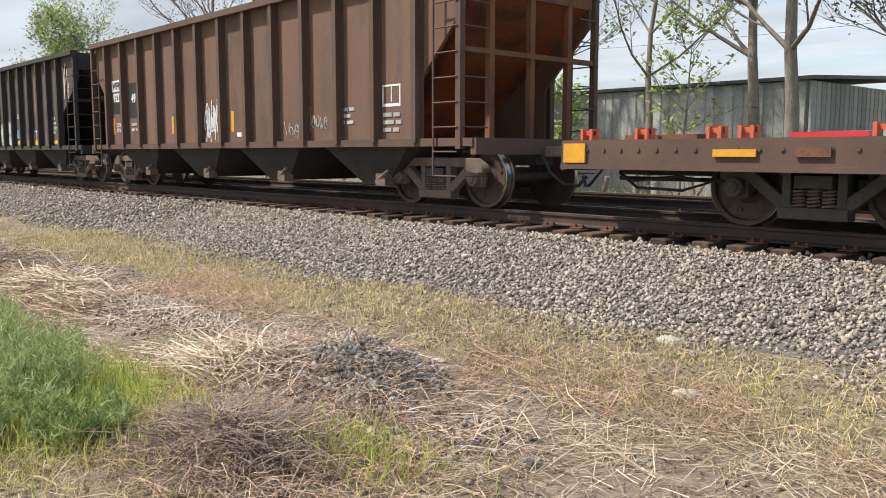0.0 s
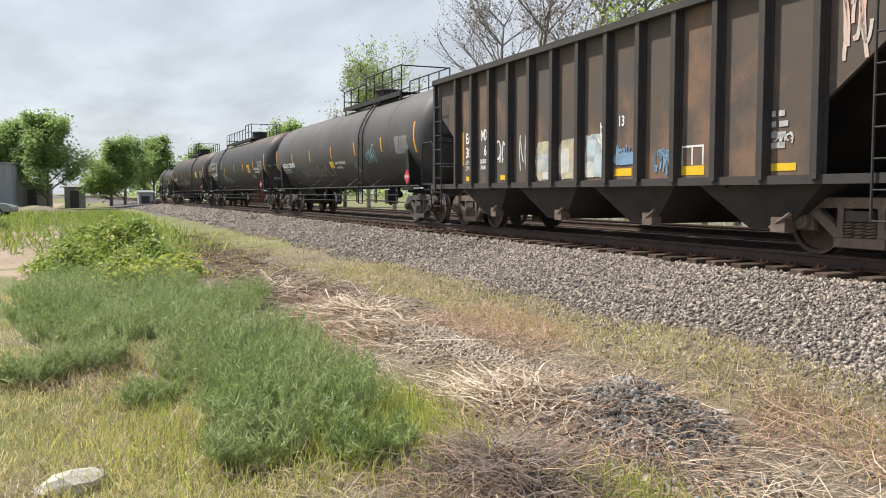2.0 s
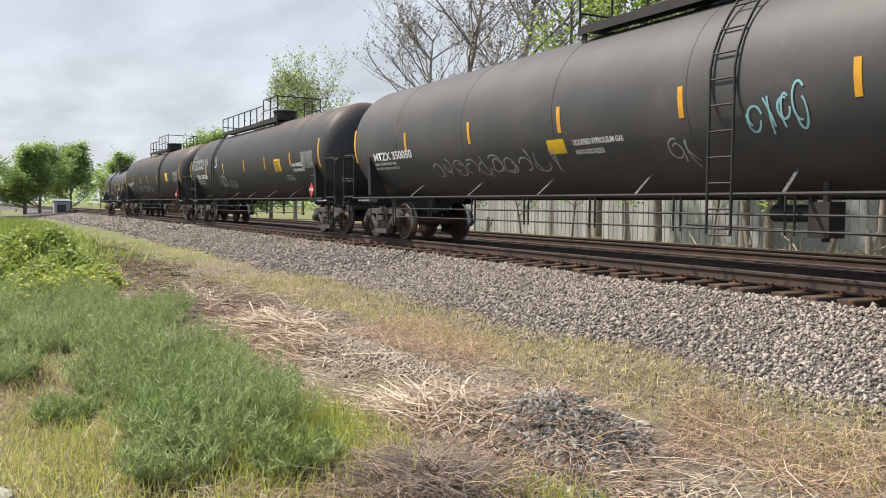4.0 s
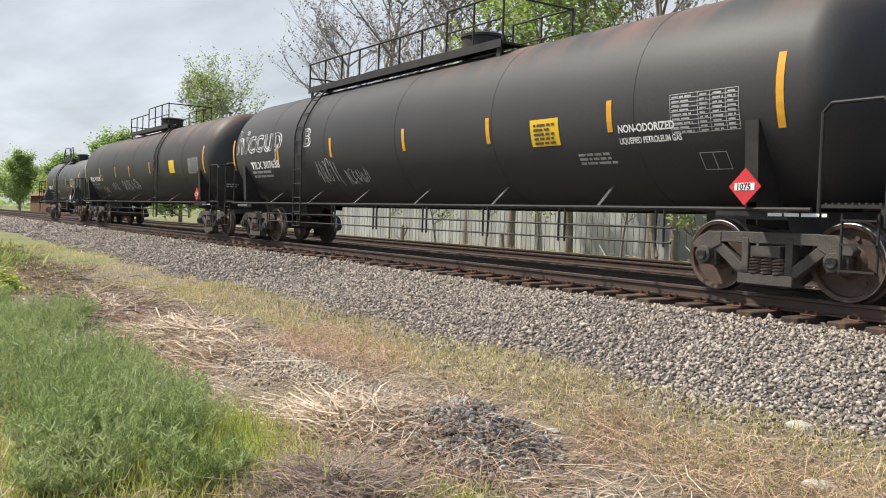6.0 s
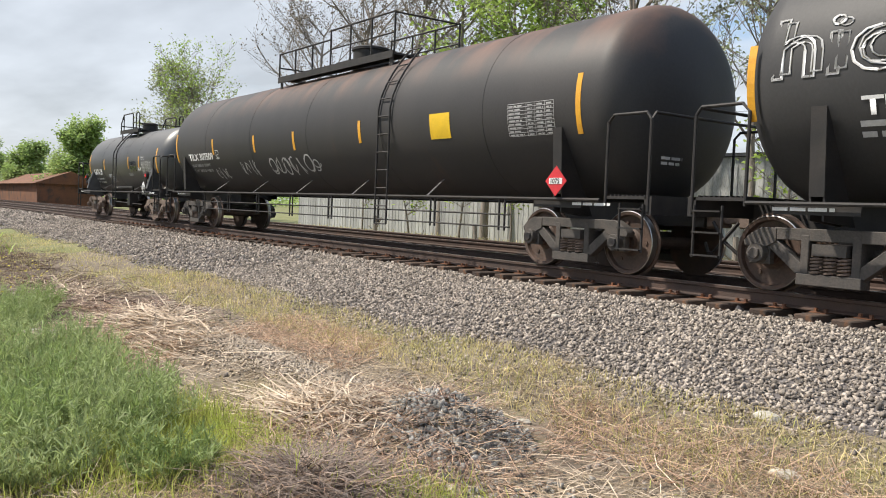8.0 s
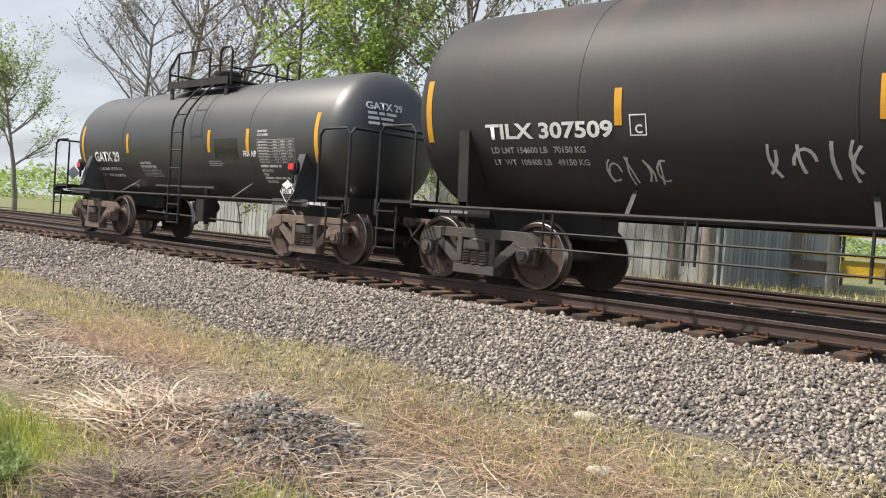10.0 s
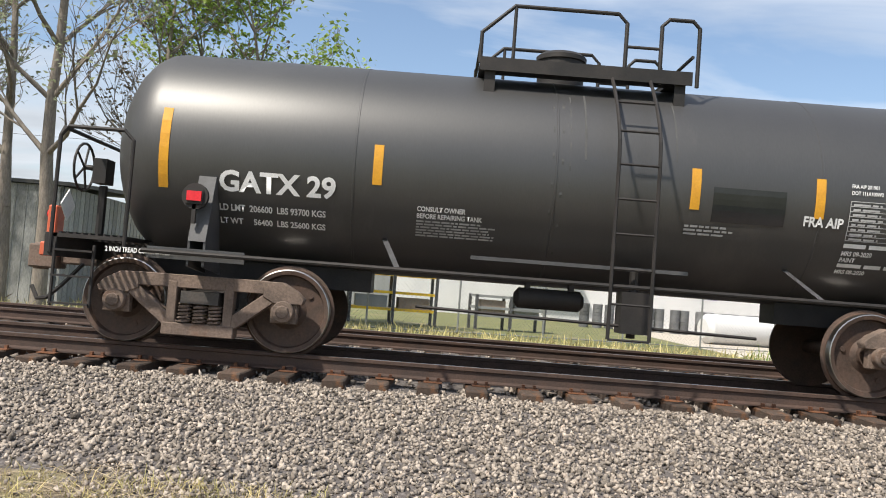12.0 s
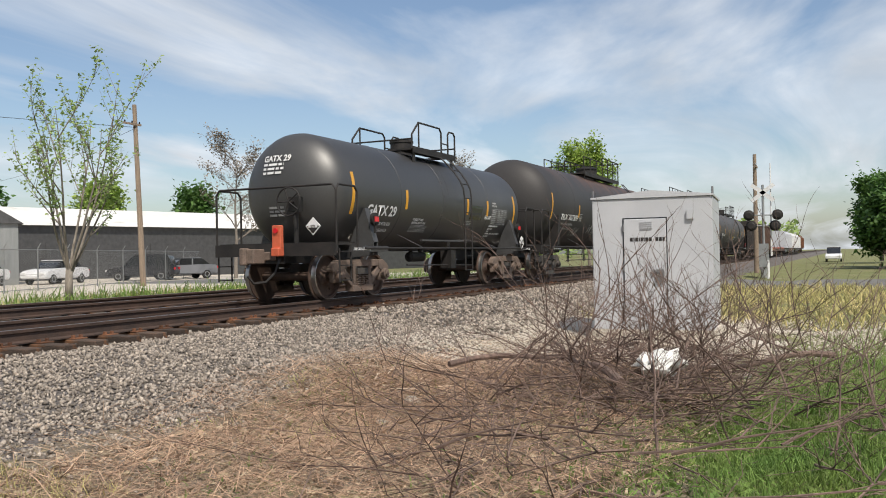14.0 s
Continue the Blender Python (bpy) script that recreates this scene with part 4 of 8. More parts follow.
def tank_car_long(shell, tc, plat, dome_x, ladder_x, mark, label, stripes=STRIPES, stays=(-5.6, -2.9, -0.4, 2.2, 4.9), step=0.35, reservoir=False, weights=()):
    R, zc, half = 1.47, 2.5, 9.62
    car = thing("tank_car", Matrix(), label, "tank car", "tank cars of the train")
    part("tank", tank_shell(half, R, zc, 0.72, (-6.4, -3.2, 0, 3.2, 6.4)), shell, car, "long black cylindrical tank", smooth=50)
    bogies(car, tc / 2, M_BOGIE_DARK)
    for d in (-1, 1):
        end_platform(car, d * (half + 0.30), d, R, zc, True)
        saddle(car, d * tc / 2, d, R, zc, M_IRON)
        coupler(car, d * (half + 0.35), d)
    side_sill_pipe(car, half - 0.5, 1.04)
    top_platform(car, plat[0], plat[1], R, zc, 0.85, 0.42, dome_x, step=step)
    side_ladder(car, ladder_x, R, zc, zc + R - 0.03, 0.5)
    struts(car, stays, R, zc, 1.04)
    brake_gear(car, half)
    if reservoir:
        brake_reservoir(car, 4.2)
    for x, z0, z1 in stripes:
        stripe(car, R, zc, x, z0, z1)
    lettering(mark, 0.27, M_WHITE, car, on_tank(R, zc, -7.86, 1.98), squash=1.36)
    if weights:
        for i, line in enumerate(weights):
            lettering(line, 0.115, M_DULLWHITE, car, on_tank(R, zc, -7.82, 1.80 - 0.145 * i), squash=1.0)
    else:
        small_print(car, on_tank(R, zc, -7.9, 1.86), 2, 1.5, 0.12, M_DULLWHITE, 11)
    data_table(car, R, zc, 7.05, 2.50, 1.05, 0.5, 9, 4)
    lettering(mark, 0.17, M_WHITE, car, lambda u, v: Vector((half - 0.05 - 0.5 * ((-0.9 + u) ** 2 + (0.55 + v) ** 2) * 0.36, -0.9 + u, zc + 0.55 + v)))
    small_print(car, lambda u, v: Vector((half + 0.30, -1.2 + u, 1.6 + v)), 2, 0.5, 0.07, M_DULLWHITE, 12)
    for s in (-8.6, 8.75):
        small_print(car, lambda u, v, s=s: Vector((s + u - 0.2, -1.44, 0.96 + v)), 1, 0.9, 0.07, M_WHITE, 13)
    placard(car, 8.30, -1.54, 1.30, M_RED, "1075", 0.22)
    return car, R, zc


def hopper_car(L, edge, n_ribs, tc, side, posts, ends, label):
    """Open-top hopper: sheets between outside posts, sloping ends, four outlet chutes."""
    car = thing("hopper_car", Matrix(), label, "hopper car", "hopper cars of the train")
    zt, zb, W = 3.62, 1.0, 1.55
    for s in (-1, 1):
        bm = bmesh.new()
        slab(bm, [(-L, zt), (-L, zt - 0.7), (-edge, 1.95), (-edge, zb), (edge, zb), (edge, 1.95), (L, zt - 0.7), (L, zt)], s * (W - 0.1) - 0.03, s * (W - 0.1) + 0.03)
        part("side_sheet", bm, side, car, "weathered steel side sheets")
    bm = bmesh.new()
    box(bm, -0.055, 0.055, -0.075, 0.075, 0, zt - zb)
    box(bm, -0.085, 0.085, 0.04, 0.075, 0, zt - zb)
    me = bpy.data.meshes.new("side_post")
    bm.to_mesh(me)
    bm.free()
    me.materials.append(posts)
    for i in range(n_ribs):
        x = -edge + 2 * edge * i / (n_ribs - 1)
        for s in (-1, 1):
            ob = new("side_post", me)
            ob.parent = car
            ob.matrix_basis = pose(x, s * W, zb, 0, 0, 0 if s < 0 else 180)
    for s in (-1, 1):
        bm = bmesh.new()
        box(bm, -L - 0.04, L + 0.04, s * W - 0.10, s * W + 0.10, zt - 0.02, zt + 0.10)
        part("top_chord", bm, posts, car)
        bm = bmesh.new()
        box(bm, -L - 0.3, L + 0.3, s * (W - 0.06) - 0.08, s * (W - 0.06) + 0.08, zb - 0.06, zb + 0.06)
        part("side_sill", bm, posts, car)
    for d in (-1, 1):
        bm = bmesh.new()
        v = [bm.verts.new((d * (L - e), y, z)) for e, z in ((0.02, zt - 0.40), (3.1, zb - 0.1)) for y in (-W + 0.1, W - 0.1)]
        f = bm.faces.new((v[0], v[1], v[3], v[2]))
        bmesh.ops.solidify(bm, geom=[f], thickness=0.03)
        box(bm, d * L - 0.03, d * L + 0.03, -W + 0.1, W - 0.1, zt - 0.42, zt + 0.05)
        part("end_slope", bm, ends, car)
        bm = bmesh.new()
        for y in (-0.9, 0, 0.9):
            box(bm, d * (L - 0.02) - 0.05, d * (L - 0.02) + 0.05, y - 0.05, y + 0.05, 0.95, zt - 0.3)
        box(bm, d * L - 0.04, d * L + 0.04, -W, W, 2.3, 2.38)
        part("end_frame", bm, ends, car)
        # corner posts, ladders and grab irons
        for s in (-1, 1):
            bm = bmesh.new()
            box(bm, d * (L + 0.02) - 0.05, d * (L + 0.02) + 0.05, s * W - 0.05, s * W + 0.05, 0.9, zt)
            part("corner_post", bm, posts, car)
            bm = bmesh.new()
            x0, x1 = d * (L + 0.02), d * (L - 0.5)
            rod(bm, (x1, s * (W + 0.06), 0.5), (x1, s * (W + 0.06), zt - 0.3), 0.018, 6)
            lad = part("corner_ladder", bm, posts, car)
            for z in [0.5 + 0.36 * k for k in range(8)]:
                bm = bmesh.new()
                rod(bm, (x0, s * (W + 0.06), z), (x1, s * (W + 0.06), z), 0.013, 6)
                part("grab_iron", bm, posts, lad)
                bm = bmesh.new()
                rod(bm, (d * (L + 0.09), s * W, z), (d * (L + 0.09), s * (W - 0.5), z), 0.013, 6)
                part("grab_iron", bm, posts, lad)
        bm = bmesh.new()
        box(bm, d * (L + 0.3) - 0.06, d * (L + 0.3) + 0.06, -W, W, 0.82, 1.06)
        part("end_sill", bm, posts, car)
    for k in range(4):
        x = (k - 1.5) * (tc - 2.9) / 3
        bm = bmesh.new()
        a = [bm.verts.new((x + u, w, zb - 0.02)) for u, w in ((-1.2, -1.42), (1.2, -1.42), (1.2, 1.42), (-1.2, 1.42))]
        b = [bm.verts.new((x + u, w, 0.32)) for u, w in ((-0.35, -1.15), (0.35, -1.15), (0.35, 1.15), (-0.35, 1.15))]
        bm.faces.new(a)
        bm.faces.new(b)
        for i in range(4):
            bm.faces.new((a[i], a[(i + 1) % 4], b[(i + 1) % 4], b[i]))
        bmesh.ops.recalc_face_normals(bm, faces=bm.faces[:])
        chute = part("outlet_chute", bm, M_HOP_DARK, car)
        bm = bmesh.new()
        box(bm, x + 0.25, x + 0.5, -1.35, -1.15, 0.30, 0.5)
        rod(bm, (x + 0.2, -1.3, 0.35), (x + 0.62, -1.38, 0.55), 0.03, 6)
        part("chute_latch", bm, M_BOGIE, chute)
    bm = bmesh.new()
    box(bm, -L - 0.3, L + 0.3, -0.2, 0.2, 0.66, 0.98)
    part("centre_sill", bm, M_HOP_DARK, car)
    bogies(car, tc / 2, M_BOGIE)
    for d in (-1, 1):
        coupler(car, d * (L + 0.35), d)
    return car


def on_side(x, z, off=0.0):
    return lambda u, v: Vector((x + u, -1.487 - off, z + v))


def plate(car, name, x0, x1, z0, z1, mat, off=0.0, label=""):
    bm = bmesh.new()
    box(bm, x0, x1, -1.486 - off, -1.475, z0, z1)
    return part(name, bm, mat, car, label)


def flat_car():
    car = thing("flat_car", Matrix(), "worn brown flat car with orange stake brackets and straps", "flat car", "cars of the train")
    half = 13.05
    bm = bmesh.new()
    box(bm, -half, half, -1.45, 1.45, 0.90, 0.99)
    part("deck", bm, M_HOP_BROWN, car)
    for s in (-1, 1):
        bm = bmesh.new()
        box(bm, -half, half, s * 1.5 - 0.05, s * 1.5 + 0.05, 0.66, 1.0)
        box(bm, -half, half, s * 1.53 - 0.05, s * 1.53 + 0.05, 0.64, 0.70)
        for k in range(104):
            x = -half + 0.15 + k * 0.252
            rod(bm, (x, s * 1.54, 0.88), (x, s * 1.565, 0.88), 0.028, 6)
        part("side_sill", bm, M_HOP_POST, car, "riveted dark brown side sill")
    bm = bmesh.new()
    box(bm, -half, half, -0.3, 0.3, 0.55, 0.9)
    part("centre_sill", bm, M_HOP_DARK, car)
    for d in (-1, 1):
        bm = bmesh.new()
        box(bm, d * half - 0.06, d * half + 0.06, -1.5, 1.5, 0.62, 0.985)
        part("end_sill", bm, M_HOP_DARK, car)
        coupler(car, d * (half + 0.1), d)
    rng = random.Random(9)
    for i, x in enumerate((-12.74, -11.92, -10.97, -10.59, -9.2, -7.6, -6.0, -4.4, -2.8, -1.2, 0.4, 2.0, 4.0, 6.0, 8.0, 10.0, 12.0)):
        bm = bmesh.new()
        for u in (-0.09, 0.05):
            box(bm, x + u, x + u + 0.04, -1.46, -1.30, 0.99, 1.14)
        box(bm, x - 0.09, x + 0.09, -1.42, -1.38, 1.06, 1.12)
        part("stake_bracket", bm, M_ORANGE, car, "orange painted stake bracket")
    for x0, x1, mt in ((-12.3, -11.3, M_HOP_RUST), (-10.2, -9.4, M_RED), (-9.3, -7.4, M_CYAN), (-7.0, -5.0, M_HOP_RUST), (-3.6, -1.0, M_HOP_RUST)):
        bm = bmesh.new()
        box(bm, x0, x1, -1.25, -0.9, 0.99, 1.06)
        part("strap_tray", bm, mt, car)
    for x0, x1, z0, z1, mt in ((-13.0, -12.66, 0.72, 0.96, M_AMBER), (-10.9, -10.4, 0.80, 0.88, M_AMBER), (-9.98, -9.62, 0.80, 0.90, M_HOP_RUST)):
        bm = bmesh.new()
        box(bm, x0, x1, -1.585, -1.56, z0, z1)
        part("reflector_plate", bm, mt, car)
    bm = bmesh.new()
    pipe(bm, [(-12.4, -1.2, 0.6), (-12.1, -1.25, 0.42), (-11.5, -1.2, 0.40), (-11.2, -1.1, 0.5), (-11.6, -1.1, 0.56), (-12.2, -1.2, 0.5)], 0.02, 6)
    rod(bm, (-12.6, -0.9, 0.52), (-10.9, -0.9, 0.52), 0.03, 6)
    part("brake_rigging", bm, M_IRON, car)
    bogies(car, 10.0, M_BOGIE_DARK)
    return car


def covered_hopper(label, mat):
    """Far car: a closed grain hopper with rounded sides and a roof hatch row."""
    car = thing("covered_hopper", Matrix(), label, "hopper car", "cars of the train")
    bm = bmesh.new()
    prof = [(-1.55, 1.1), (-1.6, 2.2), (-1.5, 3.4), (-1.1, 3.9), (1.1, 3.9), (1.5, 3.4), (1.6, 2.2), (1.55, 1.1)]
    a = [bm.verts.new((-7.6, y, z)) for y, z in prof]
    b = [bm.verts.new((7.6, y, z)) for y, z in prof]
    bm.faces.new(a)
    bm.faces.new(b)
    for i in range(8):
        bm.faces.new((a[i], a[(i + 1) % 8], b[(i + 1) % 8], b[i]))
    bmesh.ops.recalc_face_normals(bm, faces=bm.faces[:])
    part("body", bm, mat, car)
    for k in range(3):
        bm = bmesh.new()
        x = (k - 1) * 4
        for s in (-1, 1):
            slab(bm, [(x - 1.9, 1.1), (x + 1.9, 1.1), (x + 0.4, 0.35), (x - 0.4, 0.35)], s * 1.2 - 0.02, s * 1.2 + 0.02)
        part("outlet_chute", bm, mat, car)
    for i in range(9):
        bm = bmesh.new()
        x = -7.2 + i * 1.8
        box(bm, x - 0.05, x + 0.05, -1.66, -1.55, 1.1, 3.35)
        part("side_post", bm, mat, car)
    bm = bmesh.new()
    box(bm, -6.5, 6.5, -0.35, 0.35, 3.9, 4.02)
    part("roof_walk", bm, M_STEEL_GREY, car)
    bm = bmesh.new()
    box(bm, -8.4, 8.4, -1.5, 1.5, 0.85, 1.05)
    part("underframe", bm, M_HOP_DARK, car)
    bogies(car, 6.4, M_BOGIE_DARK)
    return car


# place of each car's middle along the train, from the last car's rear bogie
def put(car, s):
    CARS.append((car, s))
    return car


short_car = put(tank_car_short(), 4.07)

car_c, R_L, Z_L = tank_car_long(M_BLACK2, 16.4, (-2.9, 2.6), 0.3, 3.4, "TILX 307509", "long black pressure tank car with a rust-streaked crown",
    ((-8.9, 1.95, 2.8), (-5.83, 2.10, 2.53), (-2.95, 2.08, 2.50), (-0.65, 2.06, 2.48), (2.4, 2.1, 2.54), (8.6, 1.98, 2.84)), weights=("LD LMT 154600 LB   70150 KG", "LT  WT  108400 LB   49150 KG"))
put(car_c, 20.25)
scrawl(car_c, on_tank(R_L, Z_L, -6.1, 1.45), 0.9, 0.42, 1, M_GRAFFITI, 4, 0.012)
scrawl(car_c, on_tank(R_L, Z_L, -4.15, 1.50), 1.15, 0.50, 2, M_GRAFFITI, 4, 0.018)
scrawl(car_c, on_tank(R_L, Z_L, -2.3, 1.50), 2.7, 0.52, 3, M_GRAFFITI, 7, 0.018)
bm = bmesh.new()
for u0, u1, v0, v1 in ((0, 0.22, 0, 0.015), (0, 0.22, 0.235, 0.25), (0, 0.015, 0, 0.25), (0.205, 0.22, 0, 0.25)):
    pl = on_tank(R_L, Z_L, -5.68, 1.98)
    bm.faces.new([bm.verts.new(pl(a, b)) for a, b in ((u0, v0), (u1, v0), (u1, v1), (u0, v1))])
part("stencil_frame", bm, M_WHITE, car_c)
lettering("C", 0.14, M_WHITE, car_c, on_tank(R_L, Z_L, -5.61, 2.01))
tank_patch("yellow_notice", R_L, Z_L, 4.9, 5.5, 2.06, 2.5, M_YELLOW, car_c)

car_b, _, _ = tank_car_long(M_MATT, 16.6, (-5.45, 2.6), 0.9, -4.55, "TILX 307638", "long matt black pressure tank car with outlined graffiti",
    ((-9.15, 1.98, 2.84), (-5.92, 2.14, 2.56), (-2.88, 2.11, 2.54), (0.34, 2.10, 2.53), (3.10, 2.09, 2.52), (5.95, 2.1, 2.54), (8.65, 1.98, 2.84)), (-6.35, -4.0, -1.67, 0.83, 3.29, 5.8), 0.70)
put(car_b, 40.8)
lettering("hiccup", 1.0, M_GRAFFITI, car_b, on_tank(R_L, Z_L, -8.95, 2.42), name="graffiti", squash=1.28, outline=0.014)
lettering("hiccup", 0.86, M_DULLWHITE, car_b, on_tank(R_L, Z_L, -8.85, 2.47), name="graffiti", squash=1.46, outline=0.009)
lettering("B", 0.62, M_GRAFFITI, car_b, on_tank(R_L, Z_L, -4.35, 2.42), name="graffiti", squash=1.3, outline=0.014)
scrawl(car_b, on_tank(R_L, Z_L, -3.85, 1.50), 1.15, 0.65, 5, M_GRAFFITI, 6, 0.013)
scrawl(car_b, on_tank(R_L, Z_L, -2.5, 1.50), 1.1, 0.42, 6, M_GRAFFITI, 6, 0.011)
tank_patch("yellow_notice", R_L, Z_L, 4.22, 4.88, 1.98, 2.39, M_YELLOW, car_b, label="yellow notice panel with worn print")
small_print(car_b, on_tank(R_L, Z_L, 4.30, 2.28, 0.012), 5, 0.5, 0.07, M_HOP_POST, 15)
lettering("NON-ODORIZED", 0.15, M_WHITE, car_b, on_tank(R_L, Z_L, 6.1, 2.08), squash=0.85)
lettering("LIQUEFIED PETROLEUM GAS", 0.12, M_WHITE, car_b, on_tank(R_L, Z_L, 6.1, 1.93), squash=0.72)
small_print(car_b, on_tank(R_L, Z_L, 5.2, 1.80), 3, 0.8, 0.07, M_DULLWHITE, 16)
bm = bmesh.new()
pl = on_tank(R_L, Z_L, 7.40, 1.55)
for u0, u1, v0, v1 in ((0, 0.42, 0, 0.012), (0, 0.42, 0.25, 0.262), (0, 0.012, 0, 0.26), (0.408, 0.42, 0, 0.26), (0.2, 0.212, 0, 0.26)):
    bm.faces.new([bm.verts.new(pl(a, b)) for a, b in ((u0, v0), (u1, v0), (u1, v1), (u0, v1))])
part("stencil_frame", bm, M_DULLWHITE, car_b)

car_a, _, _ = tank_car_long(M_GREY_TANK, 16.2, (-0.1, 6.0), 2.4, 3.9, "MTZX 350050", "long faded black pressure tank car with tags", reservoir=True)
put(car_a, 61.4)
scrawl(car_a, on_tank(R_L, Z_L, -4.9, 1.45), 5.0, 0.55, 7, M_DULLWHITE, 10, 0.016)
scrawl(car_a, on_tank(R_L, Z_L, 4.25, 1.80), 0.95, 0.62, 8, M_CYAN, 4, 0.016)
scrawl(car_a, on_tank(R_L, Z_L, 2.7, 1.45), 0.55, 0.55, 9, M_DULLWHITE, 2, 0.014)
tank_patch("yellow_notice", R_L, Z_L, -0.25, 0.25, 1.78, 2.02, M_YELLOW, car_a)
lettering("LIQUEFIED PETROLEUM GAS", 0.13, M_WHITE, car_a, on_tank(R_L, Z_L, 0.5, 1.90), squash=0.78)
lettering("NON-ODORIZED", 0.12, M_WHITE, car_a, on_tank(R_L, Z_L, 0.5, 1.75), squash=0.8)

hop_2 = put(hopper_car(6.85, 5.5, 13, 11.5, M_HOP_GREY, M_HOP_DARKGREY, M_HOP_DARK, "weathered grey open hopper car with sprayed graffiti"), 78.75)
for txt, x, z, size in (("EA", -5.12, 2.02, 0.34), ("30", -5.12, 1.68, 0.34), ("MX", -4.28, 2.05, 0.34), ("6", -4.12, 1.70, 0.32), ("203500", -4.32, 1.52, 0.13), ("59500", -4.3, 1.38, 0.13), ("LD LMT", -5.12, 1.52, 0.13), ("LT WT", -5.12, 1.38, 0.13), ("13", 1.15, 1.98, 0.24)):
    lettering(txt, size, M_WHITE, hop_2, on_side(x, z, 0.004), squash=0.8)
plate(hop_2, "reflector_stripe", -5.33, -5.24, 1.50, 2.30, M_AMBER)
plate(hop_2, "reflector_stripe", 2.68, 2.78, 1.12, 1.56, M_AMBER)
plate(hop_2, "reflector_stripe", 0.60, 0.70, 1.16, 1.64, M_AMBER)
for x0, x1, z0, z1 in ((-5.1, -4.7, 1.12, 1.23), (-3.3, -2.85, 1.12, 1.23), (1.05, 1.55, 1.12, 1.25), (2.80, 3.35, 1.10, 1.24), (4.6, 5.1, 1.12, 1.22)):
    plate(hop_2, "yellow_mark", x0, x1, z0, z1, M_YELLOW)
for x0, x1, z0, z1 in ((2.82, 3.33, 1.52, 1.55), (2.82, 2.85, 1.25, 1.52), (3.30, 3.33, 1.25, 1.52), (3.06, 3.09, 1.25, 1.52)):
    plate(hop_2, "white_frame", x0, x1, z0, z1, M_WHITE)
scrawl(hop_2, on_side(-3.5, 1.42, 0.004), 0.7, 0.62, 21, M_WHITE, 3, 0.024)
scrawl(hop_2, on_side(-2.4, 1.3, 0.004), 0.6, 0.75, 22, M_GRAFFITI, 3, 0.02)
scrawl(hop_2, on_side(0.55, 1.5, 0.004), 0.42, 0.75, 23, M_WHITE, 3, 0.016)
scrawl(hop_2, on_side(1.1, 1.3, 0.004), 0.45, 0.35, 24, M_SPRAY_BLUE, 5, 0.02)
scrawl(hop_2, on_side(2.15, 1.12, 0.004), 0.48, 0.45, 25, M_SPRAY_BLUE, 5, 0.022)
scrawl(hop_2, on_side(5.75, 2.45, 0.004), 0.45, 0.95, 26, M_SPRAY_PINK, 3, 0.026)
scrawl(hop_2, on_side(4.55, 1.45, 0.004), 0.5, 0.2, 27, M_GRAFFITI, 4, 0.012)
for k, (x0, x1, z0, z1, mt) in enumerate(((-1.74, -1.02, 1.07, 1.86, M_SPRAY_CREAM), (-0.82, -0.10, 1.07, 1.88, M_SPRAY_CREAM), (0.10, 0.82, 1.07, 1.92, M_SPRAY_PALE), (-1.95, -1.86, 1.07, 1.62, M_SPRAY_YELLOW),
                                             (-1.65, -1.15, 1.25, 1.62, M_SPRAY_PALE), (-0.75, -0.42, 1.2, 1.7, M_SPRAY_CLOUD), (-0.40, -0.12, 1.4, 1.82, M_SPRAY_ORANGE), (0.16, 0.5, 1.5, 1.8, M_SPRAY_SKY),
                                             (0.42, 0.80, 1.15, 1.55, M_SPRAY_SKY), (0.12, 0.45, 1.1, 1.4, M_SPRAY_CLOUD), (-1.45, -1.05, 1.1, 1.26, M_SPRAY_CLOUD), (1.02, 1.75, 1.30, 1.52, M_SPRAY_BLUE))):
    # washes of spray paint with uneven, rounded outlines
    rng = random.Random(60 + k)
    bm = bmesh.new()
    n = 26
    cx, cz, rx, rz = (x0 + x1) / 2, (z0 + z1) / 2, (x1 - x0) / 2, (z1 - z0) / 2
    ring = []
    for i in range(n):
        a = 2 * math.pi * i / n
        c, d = math.cos(a), math.sin(a)
        q = rng.uniform(0.86, 1.04)
        ring.append(bm.verts.new((cx + rx * min(1, q * abs(c) ** 0.45) * (1 if c > 0 else -1), -1.4885 - 0.0006 * k, cz + rz * q * abs(d) ** 0.45 * (1 if d > 0 else -1))))
    bm.faces.new(ring)
    part("spray_wash", bm, mt, hop_2, "patch of faded spray paint")
small_print(hop_2, on_side(4.58, 1.84, 0.004), 4, 0.42, 0.14, M_DULLWHITE, 31)

hop_1 = put(hopper_car(7.2, 6.25, 13, 12.3, M_HOP_BROWN, M_HOP_POST, M_HOP_RUST, "rusty brown open hopper car with vertical side posts"), 94.3)
plate(hop_1, "white_panel", -6.12, -5.34, 2.42, 2.70, M_WHITE)
lettering("WFRX", 0.26, M_IRON, hop_1, on_side(-6.05, 2.47, 0.004), squash=0.82)
lettering("9227", 0.30, M_WHITE, hop_1, on_side(-6.02, 2.16, 0.004), squash=0.86)
plate(hop_1, "black_panel", -5.06, -4.32, 1.72, 2.58, M_IRON)
plate(hop_1, "black_panel", -6.1, -5.34, 1.86, 2.14, M_IRON)
lettering("49", 0.30, M_WHITE, hop_1, on_side(-4.86, 2.10, 0.004), squash=0.9)
lettering("LD LMT", 0.13, M_WHITE, hop_1, on_side(-5.86, 1.52, 0.004), squash=0.8)
lettering("LT WT", 0.13, M_WHITE, hop_1, on_side(-5.86, 1.38, 0.004), squash=0.8)
